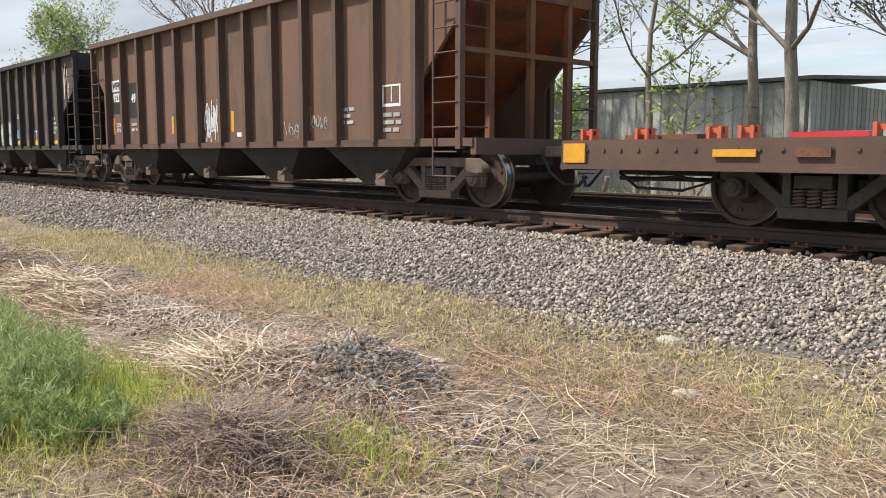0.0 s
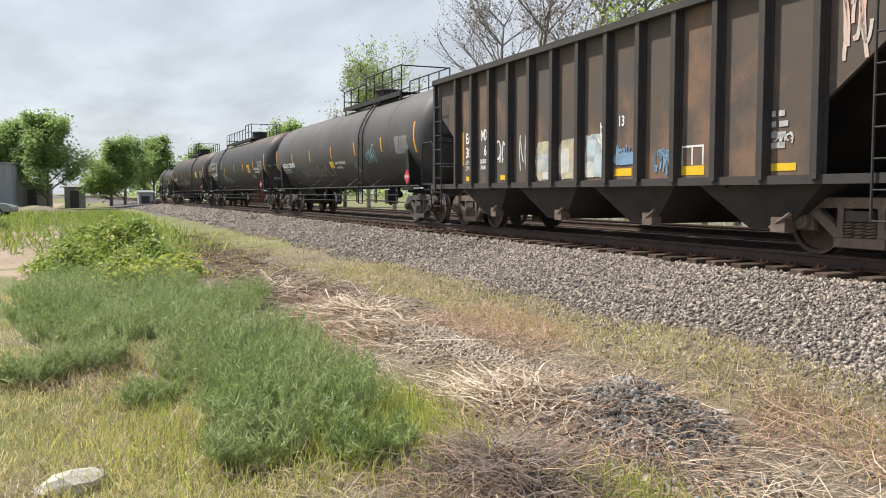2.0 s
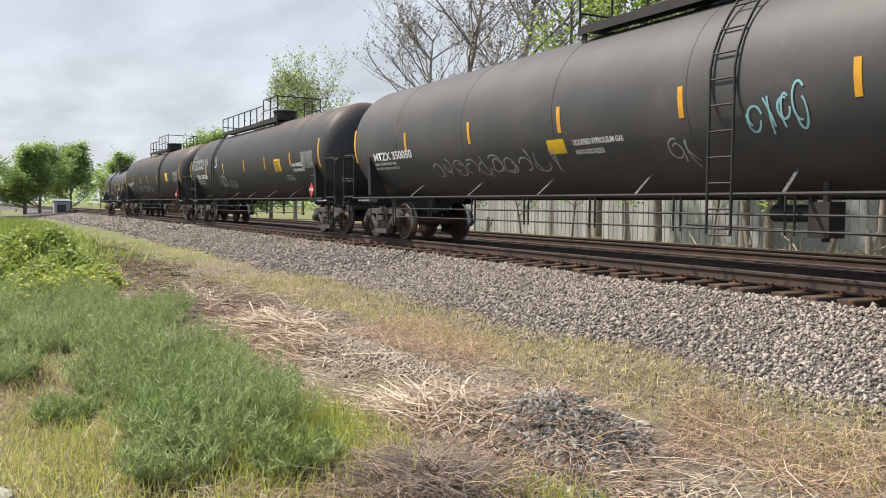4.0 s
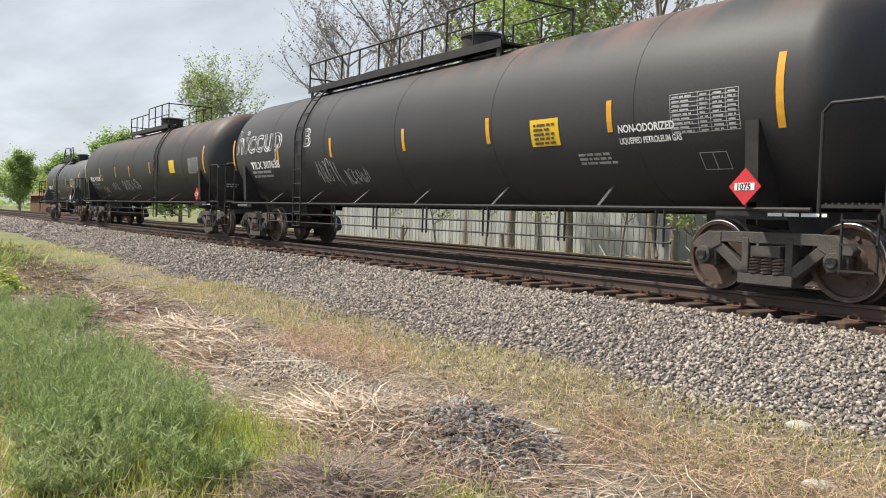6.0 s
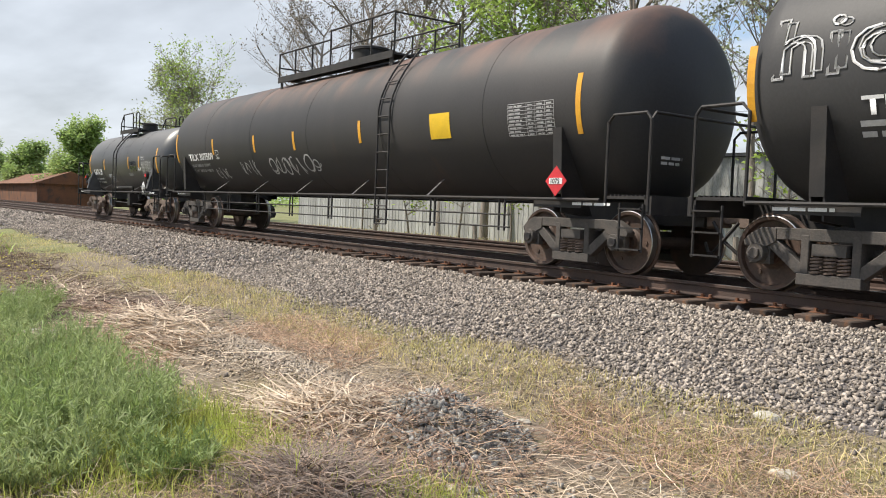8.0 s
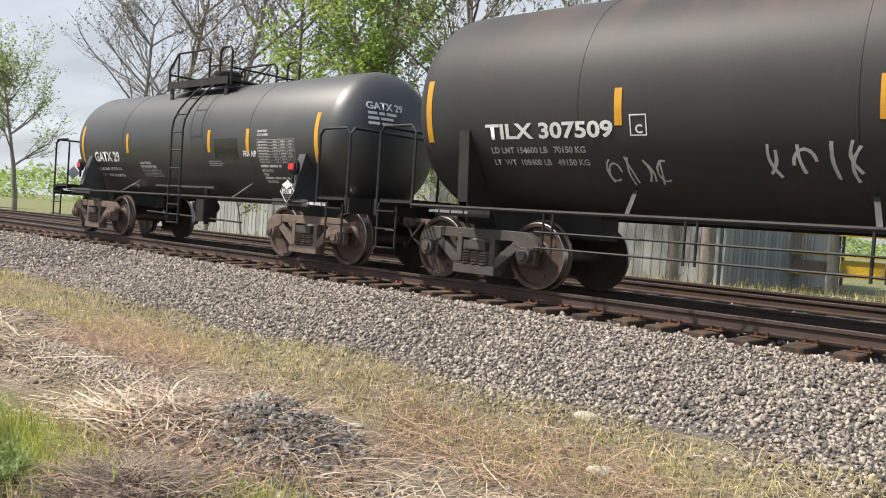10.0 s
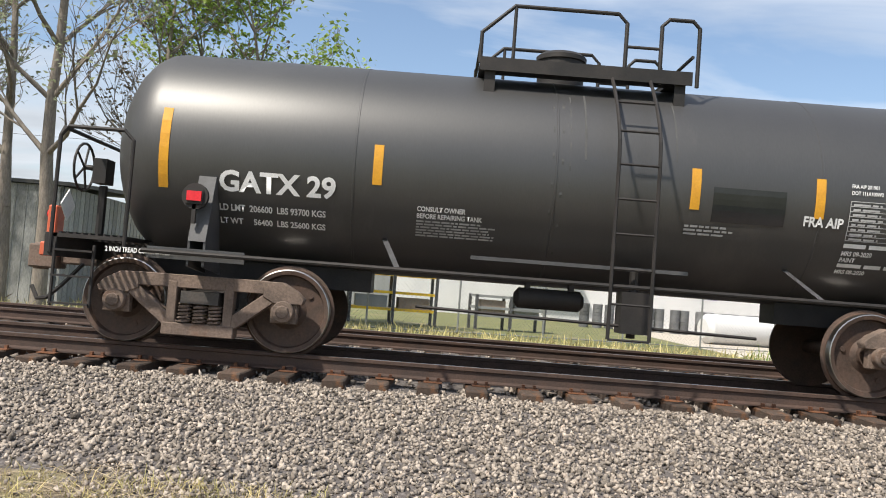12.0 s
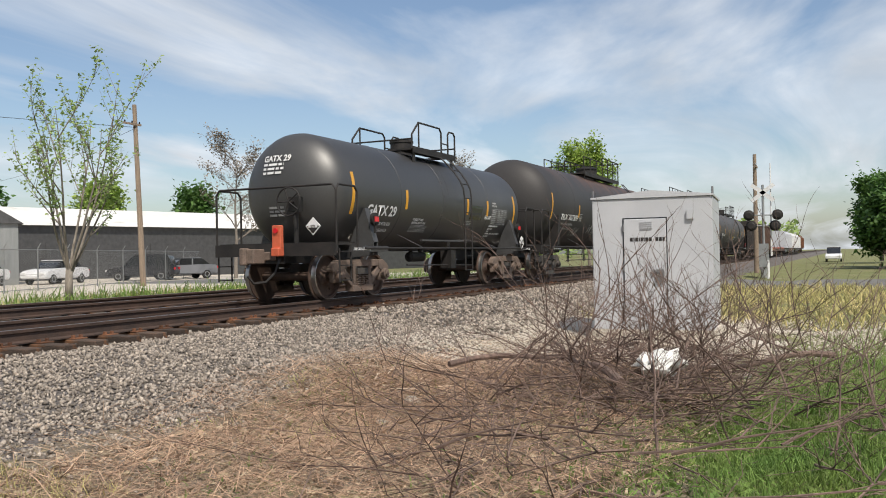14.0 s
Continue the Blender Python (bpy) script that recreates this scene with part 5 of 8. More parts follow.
small_print(hop_1, on_side(-4.9, 1.52, 0.004), 2, 0.4, 0.13, M_DULLWHITE, 33)
for x, z0, z1 in ((-6.06, 1.32, 1.74), (-2.52, 1.28, 1.68), (0.32, 1.28, 1.70), (3.16, 1.22, 1.68), (5.14, 1.10, 2.0)):
    plate(hop_1, "reflector_stripe", x - 0.055, x + 0.055, z0, z1, M_AMBER)
scrawl(hop_1, on_side(-0.92, 1.06, 0.004), 0.85, 0.92, 34, M_WHITE, 6, 0.018)
scrawl(hop_1, on_side(-0.85, 1.10, 0.004), 0.75, 0.8, 35, M_WHITE, 5, 0.016)
scrawl(hop_1, on_side(3.26, 1.25, 0.004), 0.5, 0.25, 36, M_DULLWHITE, 4, 0.012)
scrawl(hop_1, on_side(2.3, 1.12, 0.004), 0.55, 0.32, 37, M_DULLWHITE, 3, 0.010)
for x0, x1, z0, z1 in ((5.32, 5.78, 1.90, 1.93), (5.32, 5.78, 1.58, 1.63), (5.32, 5.35, 1.63, 1.90), (5.75, 5.78, 1.63, 1.90), (5.54, 5.56, 1.66, 1.90)):
    plate(hop_1, "white_frame", x0, x1, z0, z1, M_WHITE)
plate(hop_1, "white_mark", 0.5, 0.68, 1.17, 1.26, M_WHITE)
small_print(hop_1, on_side(4.15, 1.55, 0.004), 3, 0.45, 0.11, M_DULLWHITE, 38)
small_print(hop_1, on_side(5.34, 1.42, 0.004), 3, 0.55, 0.12, M_DULLWHITE, 39)

put(flat_car(), 116.5)
put(covered_hopper("pale grey covered grain hopper car", M_CABINET), 140.5)
put(covered_hopper("white covered grain hopper car", M_WHITEWALL), 158.0)
put(covered_hopper("white covered grain hopper car", M_WHITEWALL), 175.5)
put(covered_hopper("rusty brown covered hopper car", M_HOP_RUST), 193.0)
# ---------- buildings ----------
def build_shed():
    """Long grey shed beyond the second track, clad in upright boards."""
    x0, x1, y0, y1, h = -46.0, -10.2, 22.4, 31.0, 3.55
    shed = thing("shed", Matrix(), "long low shed clad in weathered grey upright panels", "shed")
    bm = bmesh.new()
    box(bm, x0 + 0.05, x1 - 0.05, y0 + 0.06, y1, 0.1, h)
    part("wall", bm, M_SHED, shed)
    bm = bmesh.new()
    v = box(bm, x0 - 0.2, x1 + 0.2, y0 - 0.15, y1 + 0.2, h, h + 0.10)
    for q in v:
        if q.co.y > y0 + 1:
            q.co.z += 0.5
    part("roof", bm, M_STEEL_GREY, shed)
    bm = bmesh.new()
    box(bm, -0.145, 0.145, -0.03, 0.03, 0.05, h - 0.02)
    box(bm, -0.15, -0.115, -0.045, 0.03, 0.05, h - 0.02)
    me = bpy.data.meshes.new("panel")
    bm.to_mesh(me)
    bm.free()
    me.materials.append(M_BOARD)
    n = int((x1 - x0) / 0.30)
    rng = random.Random(3)
    for i in range(n):
        ob = new("panel", me)
        ob.parent = shed
        ob.matrix_basis = pose(x0 + 0.15 + i * 0.30, y0 + rng.uniform(-0.008, 0.008), 0)
    me2 = me
    for i in range(24):
        ob = new("panel", me2)
        ob.parent = shed
        ob.matrix_basis = pose(x1, y0 + 0.2 + i * 0.30, 0, 0, 0, 90)


M_BOARD = surf("weathered_board", (0.36, 0.36, 0.35), (0.28, 0.285, 0.275), 0.85, 0, 1.5, 25, 0.25, c=(0.22, 0.21, 0.18), cscale=0.9, cut=0.6, stretch=(2, 2, 0.4), rnd=0.22)


def build_white_hall():
    """White hall with an arched roof, small high windows and a painted sign."""
    cx, half, y0, y1, eave, crown = 7.0, 14.6, 50.0, 80.0, 6.5, 9.2
    hall = thing("hall", Matrix(), "white painted hall with an arched roof and small high windows", "building")
    arcs = [(cx - half + 2 * half * i / 20, eave + (crown - eave) * (1 - (2 * i / 20 - 1) ** 2)) for i in range(21)]
    bm = bmesh.new()
    slab(bm, [(cx - half, 0)] + arcs + [(cx + half, 0)], y0, y0 + 0.3)
    for s in (-1, 1):
        box(bm, cx + s * half - 0.15, cx + s * half + 0.15, y0 + 0.3, y1, 0, eave)
    bmesh.ops.recalc_face_normals(bm, faces=bm.faces[:])
    part("wall", bm, M_WHITEWALL, hall)
    bm = bmesh.new()
    for (xa, za), (xb, zb) in zip(arcs, arcs[1:]):
        v = [bm.verts.new(p) for p in ((xa, y0 - 0.2, za), (xb, y0 - 0.2, zb), (xb, y1, zb), (xa, y1, za), (xa, y0 - 0.2, za + 0.2), (xb, y0 - 0.2, zb + 0.2), (xb, y1, zb + 0.2), (xa, y1, za + 0.2))]
        for f in ((3, 2, 1, 0), (4, 5, 6, 7), (0, 1, 5, 4), (2, 3, 7, 6)):
            bm.faces.new([v[i] for i in f])
    part("roof", bm, M_ROOFWHITE, hall)
    bm = bmesh.new()
    box(bm, cx - half - 0.2, cx + half + 0.2, y0 - 0.28, y0 - 0.02, eave - 0.25, eave)
    part("cornice", bm, M_CABINET, hall)
    for i in range(11):
        x = cx - half + 1.6 + i * 2.55
        bm = bmesh.new()
        box(bm, x - 0.55, x + 0.55, y0 - 0.05, y0 - 0.003, 5.0, 5.75)
        w = part("window", bm, M_GLASSDARK, hall)
        bm = bmesh.new()
        box(bm, x - 0.62, x + 0.62, y0 - 0.10, y0 - 0.05, 4.92, 5.0)
        part("sill", bm, M_CABINET, w)
        bm = bmesh.new()
        box(bm, x - 0.55, x + 0.55, y0 - 0.065, y0 - 0.05, 5.36, 5.40)
        part("frame", bm, M_STEEL_GREY, w)
    # painted sign: plain shapes in its colours
    bm = bmesh.new()
    box(bm, 13.8, 17.6, y0 - 0.012, y0 - 0.004, 3.7, 4.15)
    part("sign_board", bm, M_CABINET, hall)
    for i in range(5):
        bm = bmesh.new()
        x = 13.2 + i * 0.95
        box(bm, x, x + 0.55, y0 - 0.024, y0 - 0.014, 3.35, 3.85)
        part("sign_mark", bm, M_PURPLE, hall)
    bm = bmesh.new()
    box(bm, 13.6, 17.4, y0 - 0.024, y0 - 0.014, 2.95, 3.12)
    part("sign_mark", bm, M_PURPLE, hall)
    bm = bmesh.new()
    slab(bm, [(14.0, 2.35), (16.6, 2.15), (17.6, 2.45), (16.6, 2.45), (14.4, 2.65)], y0 - 0.024, y0 - 0.014)
    part("sign_mark", bm, M_PURPLE, hall)
    # roof ventilator and a tall flue
    for x, z, w, h in ((10.5, crown - 0.3, 0.9, 1.4), (-2.4, eave + 0.4, 0.8, 2.6)):
        bm = bmesh.new()
        box(bm, x - w / 2, x + w / 2, y0 + 2, y0 + 2 + w, z - 0.6, z + h)
        box(bm, x - w * 0.7, x + w * 0.7, y0 + 1.9, y0 + 2.1 + w, z + h, z + h + 0.15)
        part("roof_vent", bm, M_SHED, hall)
    # loading door with an awning
    bm = bmesh.new()
    box(bm, -5.8, -2.6, y0 - 0.05, y0 - 0.003, 0.2, 3.4)
    part("door", bm, M_SHED, hall)
    bm = bmesh.new()
    box(bm, 5.0, 8.2, y0 - 1.3, y0 - 0.01, 3.0, 3.15)
    part("awning", bm, M_ROOFWHITE, hall)


def build_long_store():
    store = thing("storehouse", pose(39.9, 53.9, 0.2, 0, 0, -14), "long low grey storehouse with a white metal roof", "building")
    bm = bmesh.new()
    box(bm, 0, 46, 0, 9.5, 0, 4.1)
    part("wall", bm, M_STEEL_GREY, store)
    bm = bmesh.new()
    slab(bm, [(0, 0), (10.3, 0), (5.15, 1.6)], -0.4, 46.4)
    for v in bm.verts:
        v.co = Vector((v.co.y, v.co.x - 0.4, v.co.z + 4.1))
    bmesh.ops.recalc_face_normals(bm, faces=bm.faces[:])
    part("roof", bm, M_ROOFWHITE, store)
    for x in (4.5, 13):
        bm = bmesh.new()
        box(bm, x - 1.3, x + 1.3, -0.06, -0.003, 0.05, 2.8)
        part("door", bm, M_STEEL_GREY, store)
    small = thing("outbuilding", pose(33.9, 47.0, 0.2, 0, 0, -36), "small grey gabled outbuilding", "building")
    bm = bmesh.new()
    box(bm, -1.7, 1.7, 0, 5, 0, 3.8)
    part("wall", bm, M_SHED, small)
    bm = bmesh.new()
    slab(bm, [(-2.0, 3.8), (2.0, 3.8), (0, 5.1)], -0.2, 5.2)
    part("roof", bm, M_STEEL_GREY, small)
    bm = bmesh.new()
    box(bm, -0.6, 0.6, -0.05, -0.003, 0, 2.1)
    part("door", bm, M_GLASSDARK, small)
    shack = thing("garden_shed", pose(27.4, 48.8, 0.2, 0, 0, -28), "small pale shed with an orange-red gabled roof", "shed")
    bm = bmesh.new()
    box(bm, -0.85, 0.85, 0, 2.4, 0, 2.2)
    part("wall", bm, M_CHALK, shack)
    bm = bmesh.new()
    slab(bm, [(-1.1, 2.2), (1.1, 2.2), (0, 3.0)], -0.2, 2.6)
    part("roof", bm, M_ORANGE, shack)


def build_cabinet():
    cab = thing("signal_cabinet", pose(16.0, 3.15, 0.02, 0, 0, -86), "grey metal crossing-signal cabinet with a louvred door", "cabinet")
    # its door looks towards local -y
    w, d, h = 1.05, 0.95, 2.50
    bm = bmesh.new()
    box(bm, -w, w, -d, d, 0.14, h)
    bmesh.ops.bevel(bm, geom=bm.edges[:], offset=0.015, segments=2, affect="EDGES")
    part("body", bm, M_CABINET, cab)
    bm = bmesh.new()
    box(bm, -w - 0.05, w + 0.05, -d - 0.05, d + 0.05, -0.1, 0.14)
    part("plinth", bm, M_PALE, cab)
    bm = bmesh.new()
    slab(bm, [(-w - 0.02, h), (w + 0.02, h), (w + 0.02, h + 0.03), (0, h + 0.13), (-w - 0.02, h + 0.03)], -d - 0.025, d + 0.025)
    part("roof", bm, M_CABINET, cab)
    bm = bmesh.new()
    box(bm, -0.48, 0.26, -d - 0.03, -d - 0.003, 0.24, 2.12)
    bmesh.ops.bevel(bm, geom=bm.edges[:], offset=0.01, segments=1, affect="EDGES")
    door = part("door", bm, M_CABINET, cab)
    bm = bmesh.new()
    for a, b, c, e in ((-0.50, 0.28, 2.13, 2.145), (-0.50, -0.485, 0.24, 2.13), (0.265, 0.28, 0.24, 2.13)):
        box(bm, a, b, -d - 0.012, -d - 0.002, c, e)
    part("door_gap", bm, M_GLASSDARK, cab)
    for zc in (1.95, 0.42):
        for i in range(4):
            bm = bmesh.new()
            box(bm, -0.18, 0.02, -d - 0.055, -d - 0.03, zc + i * 0.035, zc + i * 0.035 + 0.018)
            part("louvre", bm, M_CABINET, door)
    bm = bmesh.new()
    box(bm, 0.08, 0.22, -d - 0.07, -d - 0.03, 0.98, 1.22)
    box(bm, 0.02, 0.20, -d - 0.09, -d - 0.03, 1.17, 1.21)
    part("handle", bm, M_STRUT, door)
    for z in (0.5, 1.2, 1.9):
        bm = bmesh.new()
        rod(bm, (-0.49, -d - 0.02, z), (-0.49, -d - 0.02, z + 0.12), 0.022, 8)
        part("hinge", bm, M_STRUT, door)
    # the name stencilled on the door, as plain bars
    bm = bmesh.new()
    u = -0.37
    for wd in (0.05, 0.02, 0.05, 0.02, 0.04, 0.02, 0.05, 0.05, None, 0.05, 0.05, 0.04):
        if wd is None:
            u += 0.05
            continue
        box(bm, u, u + wd, -d - 0.034, -d - 0.0305, 1.72, 1.79)
        u += wd + 0.012
    part("stencil", bm, M_IRON, door)
    bm = bmesh.new()
    box(bm, 0.62, 0.74, -d - 0.05, -d - 0.001, 2.10, 2.26)
    part("vent_box", bm, M_CABINET, cab)
    for s in (-1, 1):
        bm = bmesh.new()
        rod(bm, (s * w, -d + 0.1, h), (s * w, -d + 0.1, h + 0.16), 0.02, 8)
        part("lifting_eye", bm, M_STRUT, cab)


M_ROOFWHITE = surf("white_roofing", (0.74, 0.73, 0.70), (0.64, 0.63, 0.60), 0.8, 0, 0.6, 20, 0.1, c=(0.5, 0.49, 0.46), cscale=0.5, cut=0.6)
M_PURPLE = surf("purple_sign_paint", (0.20, 0.17, 0.42), (0.16, 0.14, 0.36), 0.7, 0, 3, 40, 0.0)
build_shed()
build_white_hall()
build_long_store()
build_cabinet()
# ---------- ties ----------
def build_ties():
    """Each tie near the camera is its own piece on the track bed; the far ones are joined."""
    bed = bpy.data.objects["ground"]
    me = None
    rng = random.Random(4)
    bm_far = bmesh.new()
    for c, length in ((TRACK_1, 2.62), (TRACK_2, 2.6)):
        for k in range(-240, 241):
            x = k * 0.52 + rng.uniform(-0.04, 0.04)
            dy, rz = rng.uniform(-0.09, 0.06) - float(bend(x)), rng.uniform(-1.2, 1.2)
            z = RAIL - 0.185 - 0.09 + rng.uniform(-0.012, 0.004)
            if abs(x + 5) < (38 if c == TRACK_1 else 24):
                if me is None:
                    bm = bmesh.new()
                    box(bm, -0.115, 0.115, -1.31, 1.31, -0.09, 0.09)
                    bmesh.ops.bevel(bm, geom=bm.edges[:], offset=0.012, segments=1, affect="EDGES")
                    me = bpy.data.meshes.new("tie")
                    bm.to_mesh(me)
                    bm.free()
                    me.materials.append(M_TIE)
                ob = new("tie", me)
                ob.parent = bed
                ob.matrix_basis = pose(x, c + dy, z, 0, 0, rz)
            elif abs(x) < 110:
                box(bm_far, x - 0.115, x + 0.115, c + dy - 1.31, c + dy + 1.31, z - 0.09, z + 0.09)
    tagged(part("far_ties", bm_far, M_TIE, bed), kind="stuff")
    # tie plates with spike heads under the near rail
    bm = bmesh.new()
    box(bm, -0.10, 0.10, -0.18, 0.18, 0, 0.012)
    for sx in (-0.06, 0.06):
        for sy in (-0.10, 0.10):
            box(bm, sx - 0.016, sx + 0.016, sy - 0.02, sy + 0.02, 0.012, 0.05)
    mp = bpy.data.meshes.new("tie_plate")
    bm.to_mesh(mp)
    bm.free()
    mp.materials.append(M_TIE_PLATE)
    for k in range(-60, 61):
        for side in (-0.755, 0.755):
            ob = new("tie_plate", mp)
            ob.parent = bed
            ob.matrix_basis = pose(k * 0.52 - 3.1, TRACK_1 + side - float(bend(k * 0.52 - 3.1)), RAIL - 0.185)


M_TIE_PLATE = surf("tie_plate_rust", (0.20, 0.085, 0.04), (0.13, 0.06, 0.035), 0.9, 0, 8, 60, 0.3, rnd=0.4)


# ---------- loose cover: stones, straw, grass ----------
def sheet(name, verts, faces, material, label, category, smooth=False, kind="stuff"):
    me = bpy.data.meshes.new(name)
    v = np.ascontiguousarray(verts, np.float32).reshape(-1, 3)
    f = np.ascontiguousarray(faces, np.int32)
    me.vertices.add(len(v))
    me.vertices.foreach_set("co", v.ravel())
    me.loops.add(f.size)
    me.loops.foreach_set("vertex_index", f.ravel())
    me.polygons.add(len(f))
    me.polygons.foreach_set("loop_start", np.arange(0, f.size, f.shape[1], dtype=np.int32))
    me.update(calc_edges=True)
    me.validate()
    for mt in (material if isinstance(material, (list, tuple)) else [material]):
        me.materials.append(mt)
    ob = new(name, me)
    return tagged(ob, label, category, kind=kind)


OCT = np.array([(1, 0, 0), (-1, 0, 0), (0, 1, 0), (0, -1, 0), (0, 0, 1), (0, 0, -1)], float)
OCT_F = np.array([(0, 2, 4), (2, 1, 4), (1, 3, 4), (3, 0, 4), (2, 0, 5), (1, 2, 5), (3, 1, 5), (0, 3, 5)])


def stones(rng, x, y, z, size):
    """Angular stones: jittered, turned octahedra."""
    n = len(x)
    t = OCT[None] * rng.uniform(0.6, 1.35, (n, 6, 1)) + rng.normal(0, 0.24, (n, 6, 3))
    t *= np.stack([np.ones(n), rng.uniform(0.6, 1, n), rng.uniform(0.55, 0.95, n)], 1)[:, None]
    q = rng.normal(size=(n, 4)) * np.array([1, 0.6, 0.6, 1])
    q /= np.linalg.norm(q, axis=1)[:, None]
    w, a, b, c = q.T
    R = np.stack([1 - 2 * (b * b + c * c), 2 * (a * b - c * w), 2 * (a * c + b * w), 2 * (a * b + c * w), 1 - 2 * (a * a + c * c), 2 * (b * c - a * w),
                  2 * (a * c - b * w), 2 * (b * c + a * w), 1 - 2 * (a * a + b * b)], 1).reshape(n, 3, 3)
    t = np.einsum("nij,nkj->nki", R, t) * size[:, None, None] + np.stack([x, y, z], 1)[:, None]
    return t.reshape(-1, 3), (OCT_F[None] + 6 * np.arange(n)[:, None, None]).reshape(-1, 3)


def blades(rng, x, y, z, ang, rise, length, width, droop=0.3):
    """Bent strips: from x, y, z they go out along ang, rising by rise (radians)."""
    n = len(x)
    d = np.stack([np.cos(ang) * np.cos(rise), np.sin(ang) * np.cos(rise), np.sin(rise)], 1)
    s = np.stack([-np.sin(ang), np.cos(ang), np.zeros(n)], 1)
    tilt = rng.uniform(-0.9, 0.9, n)
    s = s * np.cos(tilt)[:, None] + np.cross(d, s) * np.sin(tilt)[:, None]
    p = np.stack([x, y, z], 1)
    bend = rng.normal(0, 0.10, (n, 3)) * length[:, None]
    bend[:, 2] *= 0.5
    m = p + d * (length * 0.55)[:, None] + bend
    e = p + d * length[:, None]
    e[:, 2] -= droop * length * rng.uniform(0.2, 1, n) * np.abs(np.cos(rise))
    w = (s * width[:, None]) / 2
    v = np.stack([p - w, p + w, m - w * 0.8, m + w * 0.8, e - w * 0.25, e + w * 0.25], 1).reshape(-1, 3)
    f = (np.array([(0, 1, 3, 2), (2, 3, 5, 4)])[None] + 6 * np.arange(n)[:, None, None]).reshape(-1, 4)
    return v, f


def joined(parts):
    vs, fs, o = [], [], 0
    for v, f in parts:
        vs.append(v)
        fs.append(f + o)
        o += len(v)
    return np.concatenate(vs), np.concatenate(fs)


def build_ballast():
    rng = np.random.default_rng(11)
    packs = []
    for n, x0, x1, y0, y1, smin, smax in ((86000, -16, 14, 5.35, 8.75, 0.013, 0.031), (15000, -40, -16, 5.4, 8.75, 0.022, 0.042), (11000, 14, 36, 5.6, 8.75, 0.028, 0.05),
                                          (13000, -30, 25, 8.75, 17.0, 0.03, 0.05), (6000, -90, -40, 5.5, 8.7, 0.05, 0.08)):
        x, y = rng.uniform(x0, x1, n), rng.uniform(y0, y1, n)
        keep = y > 5.55 + rng.normal(0, 0.25, n) + 0.3 * np.sin(x * 1.7) + 0.12 * np.sin(x * 4.1)
        x, y = x[keep], y[keep] - bend(x[keep])
        size = rng.uniform(smin, smax, len(x)) * np.where(rng.random(len(x)) < 0.06, 1.35, 1)
        packs.append(stones(rng, x, y, lay(x, y) + size * rng.uniform(0.1, 0.75, len(x)), size))
    # strays down the slope
    n = 6500
    x, y = rng.uniform(-14, 12, n), 5.7 - np.abs(rng.normal(0, 1.2, n))
    size = rng.uniform(0.012, 0.032, n)
    packs.append(stones(rng, x, y, lay(x, y) + size * 0.2, size))
    sheet("ballast_stones", *joined(packs), M_STONE, "loose grey crushed-stone ballast", "ballast")
    # a dump of darker stone beside the straw, trailing off
    n = 3400
    a, r = rng.uniform(0, 2 * np.pi, n), np.sqrt(rng.random(n))
    x, y = -4.62 + 0.74 * r * np.cos(a), 3.40 + 0.56 * r * np.sin(a)
    x[2500:], y[2500:] = rng.normal(-3.9, 0.45, 900), rng.normal(2.95, 0.30, 900)
    size = rng.uniform(0.012, 0.034, n)
    sheet("stone_heap", *stones(rng, x, y, lay(x, y) + size * rng.uniform(0.2, 0.9, n), size), M_STONE_DARK, "small heap of dark crushed stone", "stones")
    n = 9000
    x = rng.uniform(-10.4, -5.5, n)
    y = 3.05 + (x + 10.6) * 0.10 + rng.normal(0, 0.26, n)
    size = rng.uniform(0.008, 0.024, n)
    v1 = stones(rng, x, y, lay(x, y) + size * 0.3, size)
    n = 17000
    x, y = rng.uniform(11.5, 22, n), rng.uniform(3.0, 6.7, n)
    x[12000:], y[12000:] = rng.uniform(12.5, 19.5, 5000), rng.uniform(-1.2, 3.2, 5000)
    k = np.sin(x * 1.1 + y) + np.sin(2.1 * y - 0.7 * x) > -1.2
    x, y = x[k], y[k]
    n = len(x)
    size = rng.uniform(0.014, 0.036, n)
    sheet("ridge_gravel", *v1, M_RIDGE, "low ridge of fine beige gravel", "gravel")
    sheet("pale_gravel", *stones(rng, x, y, lay(x, y) + size * 0.2, size), M_PALE, "pale gravel spread about the cabinet", "gravel")


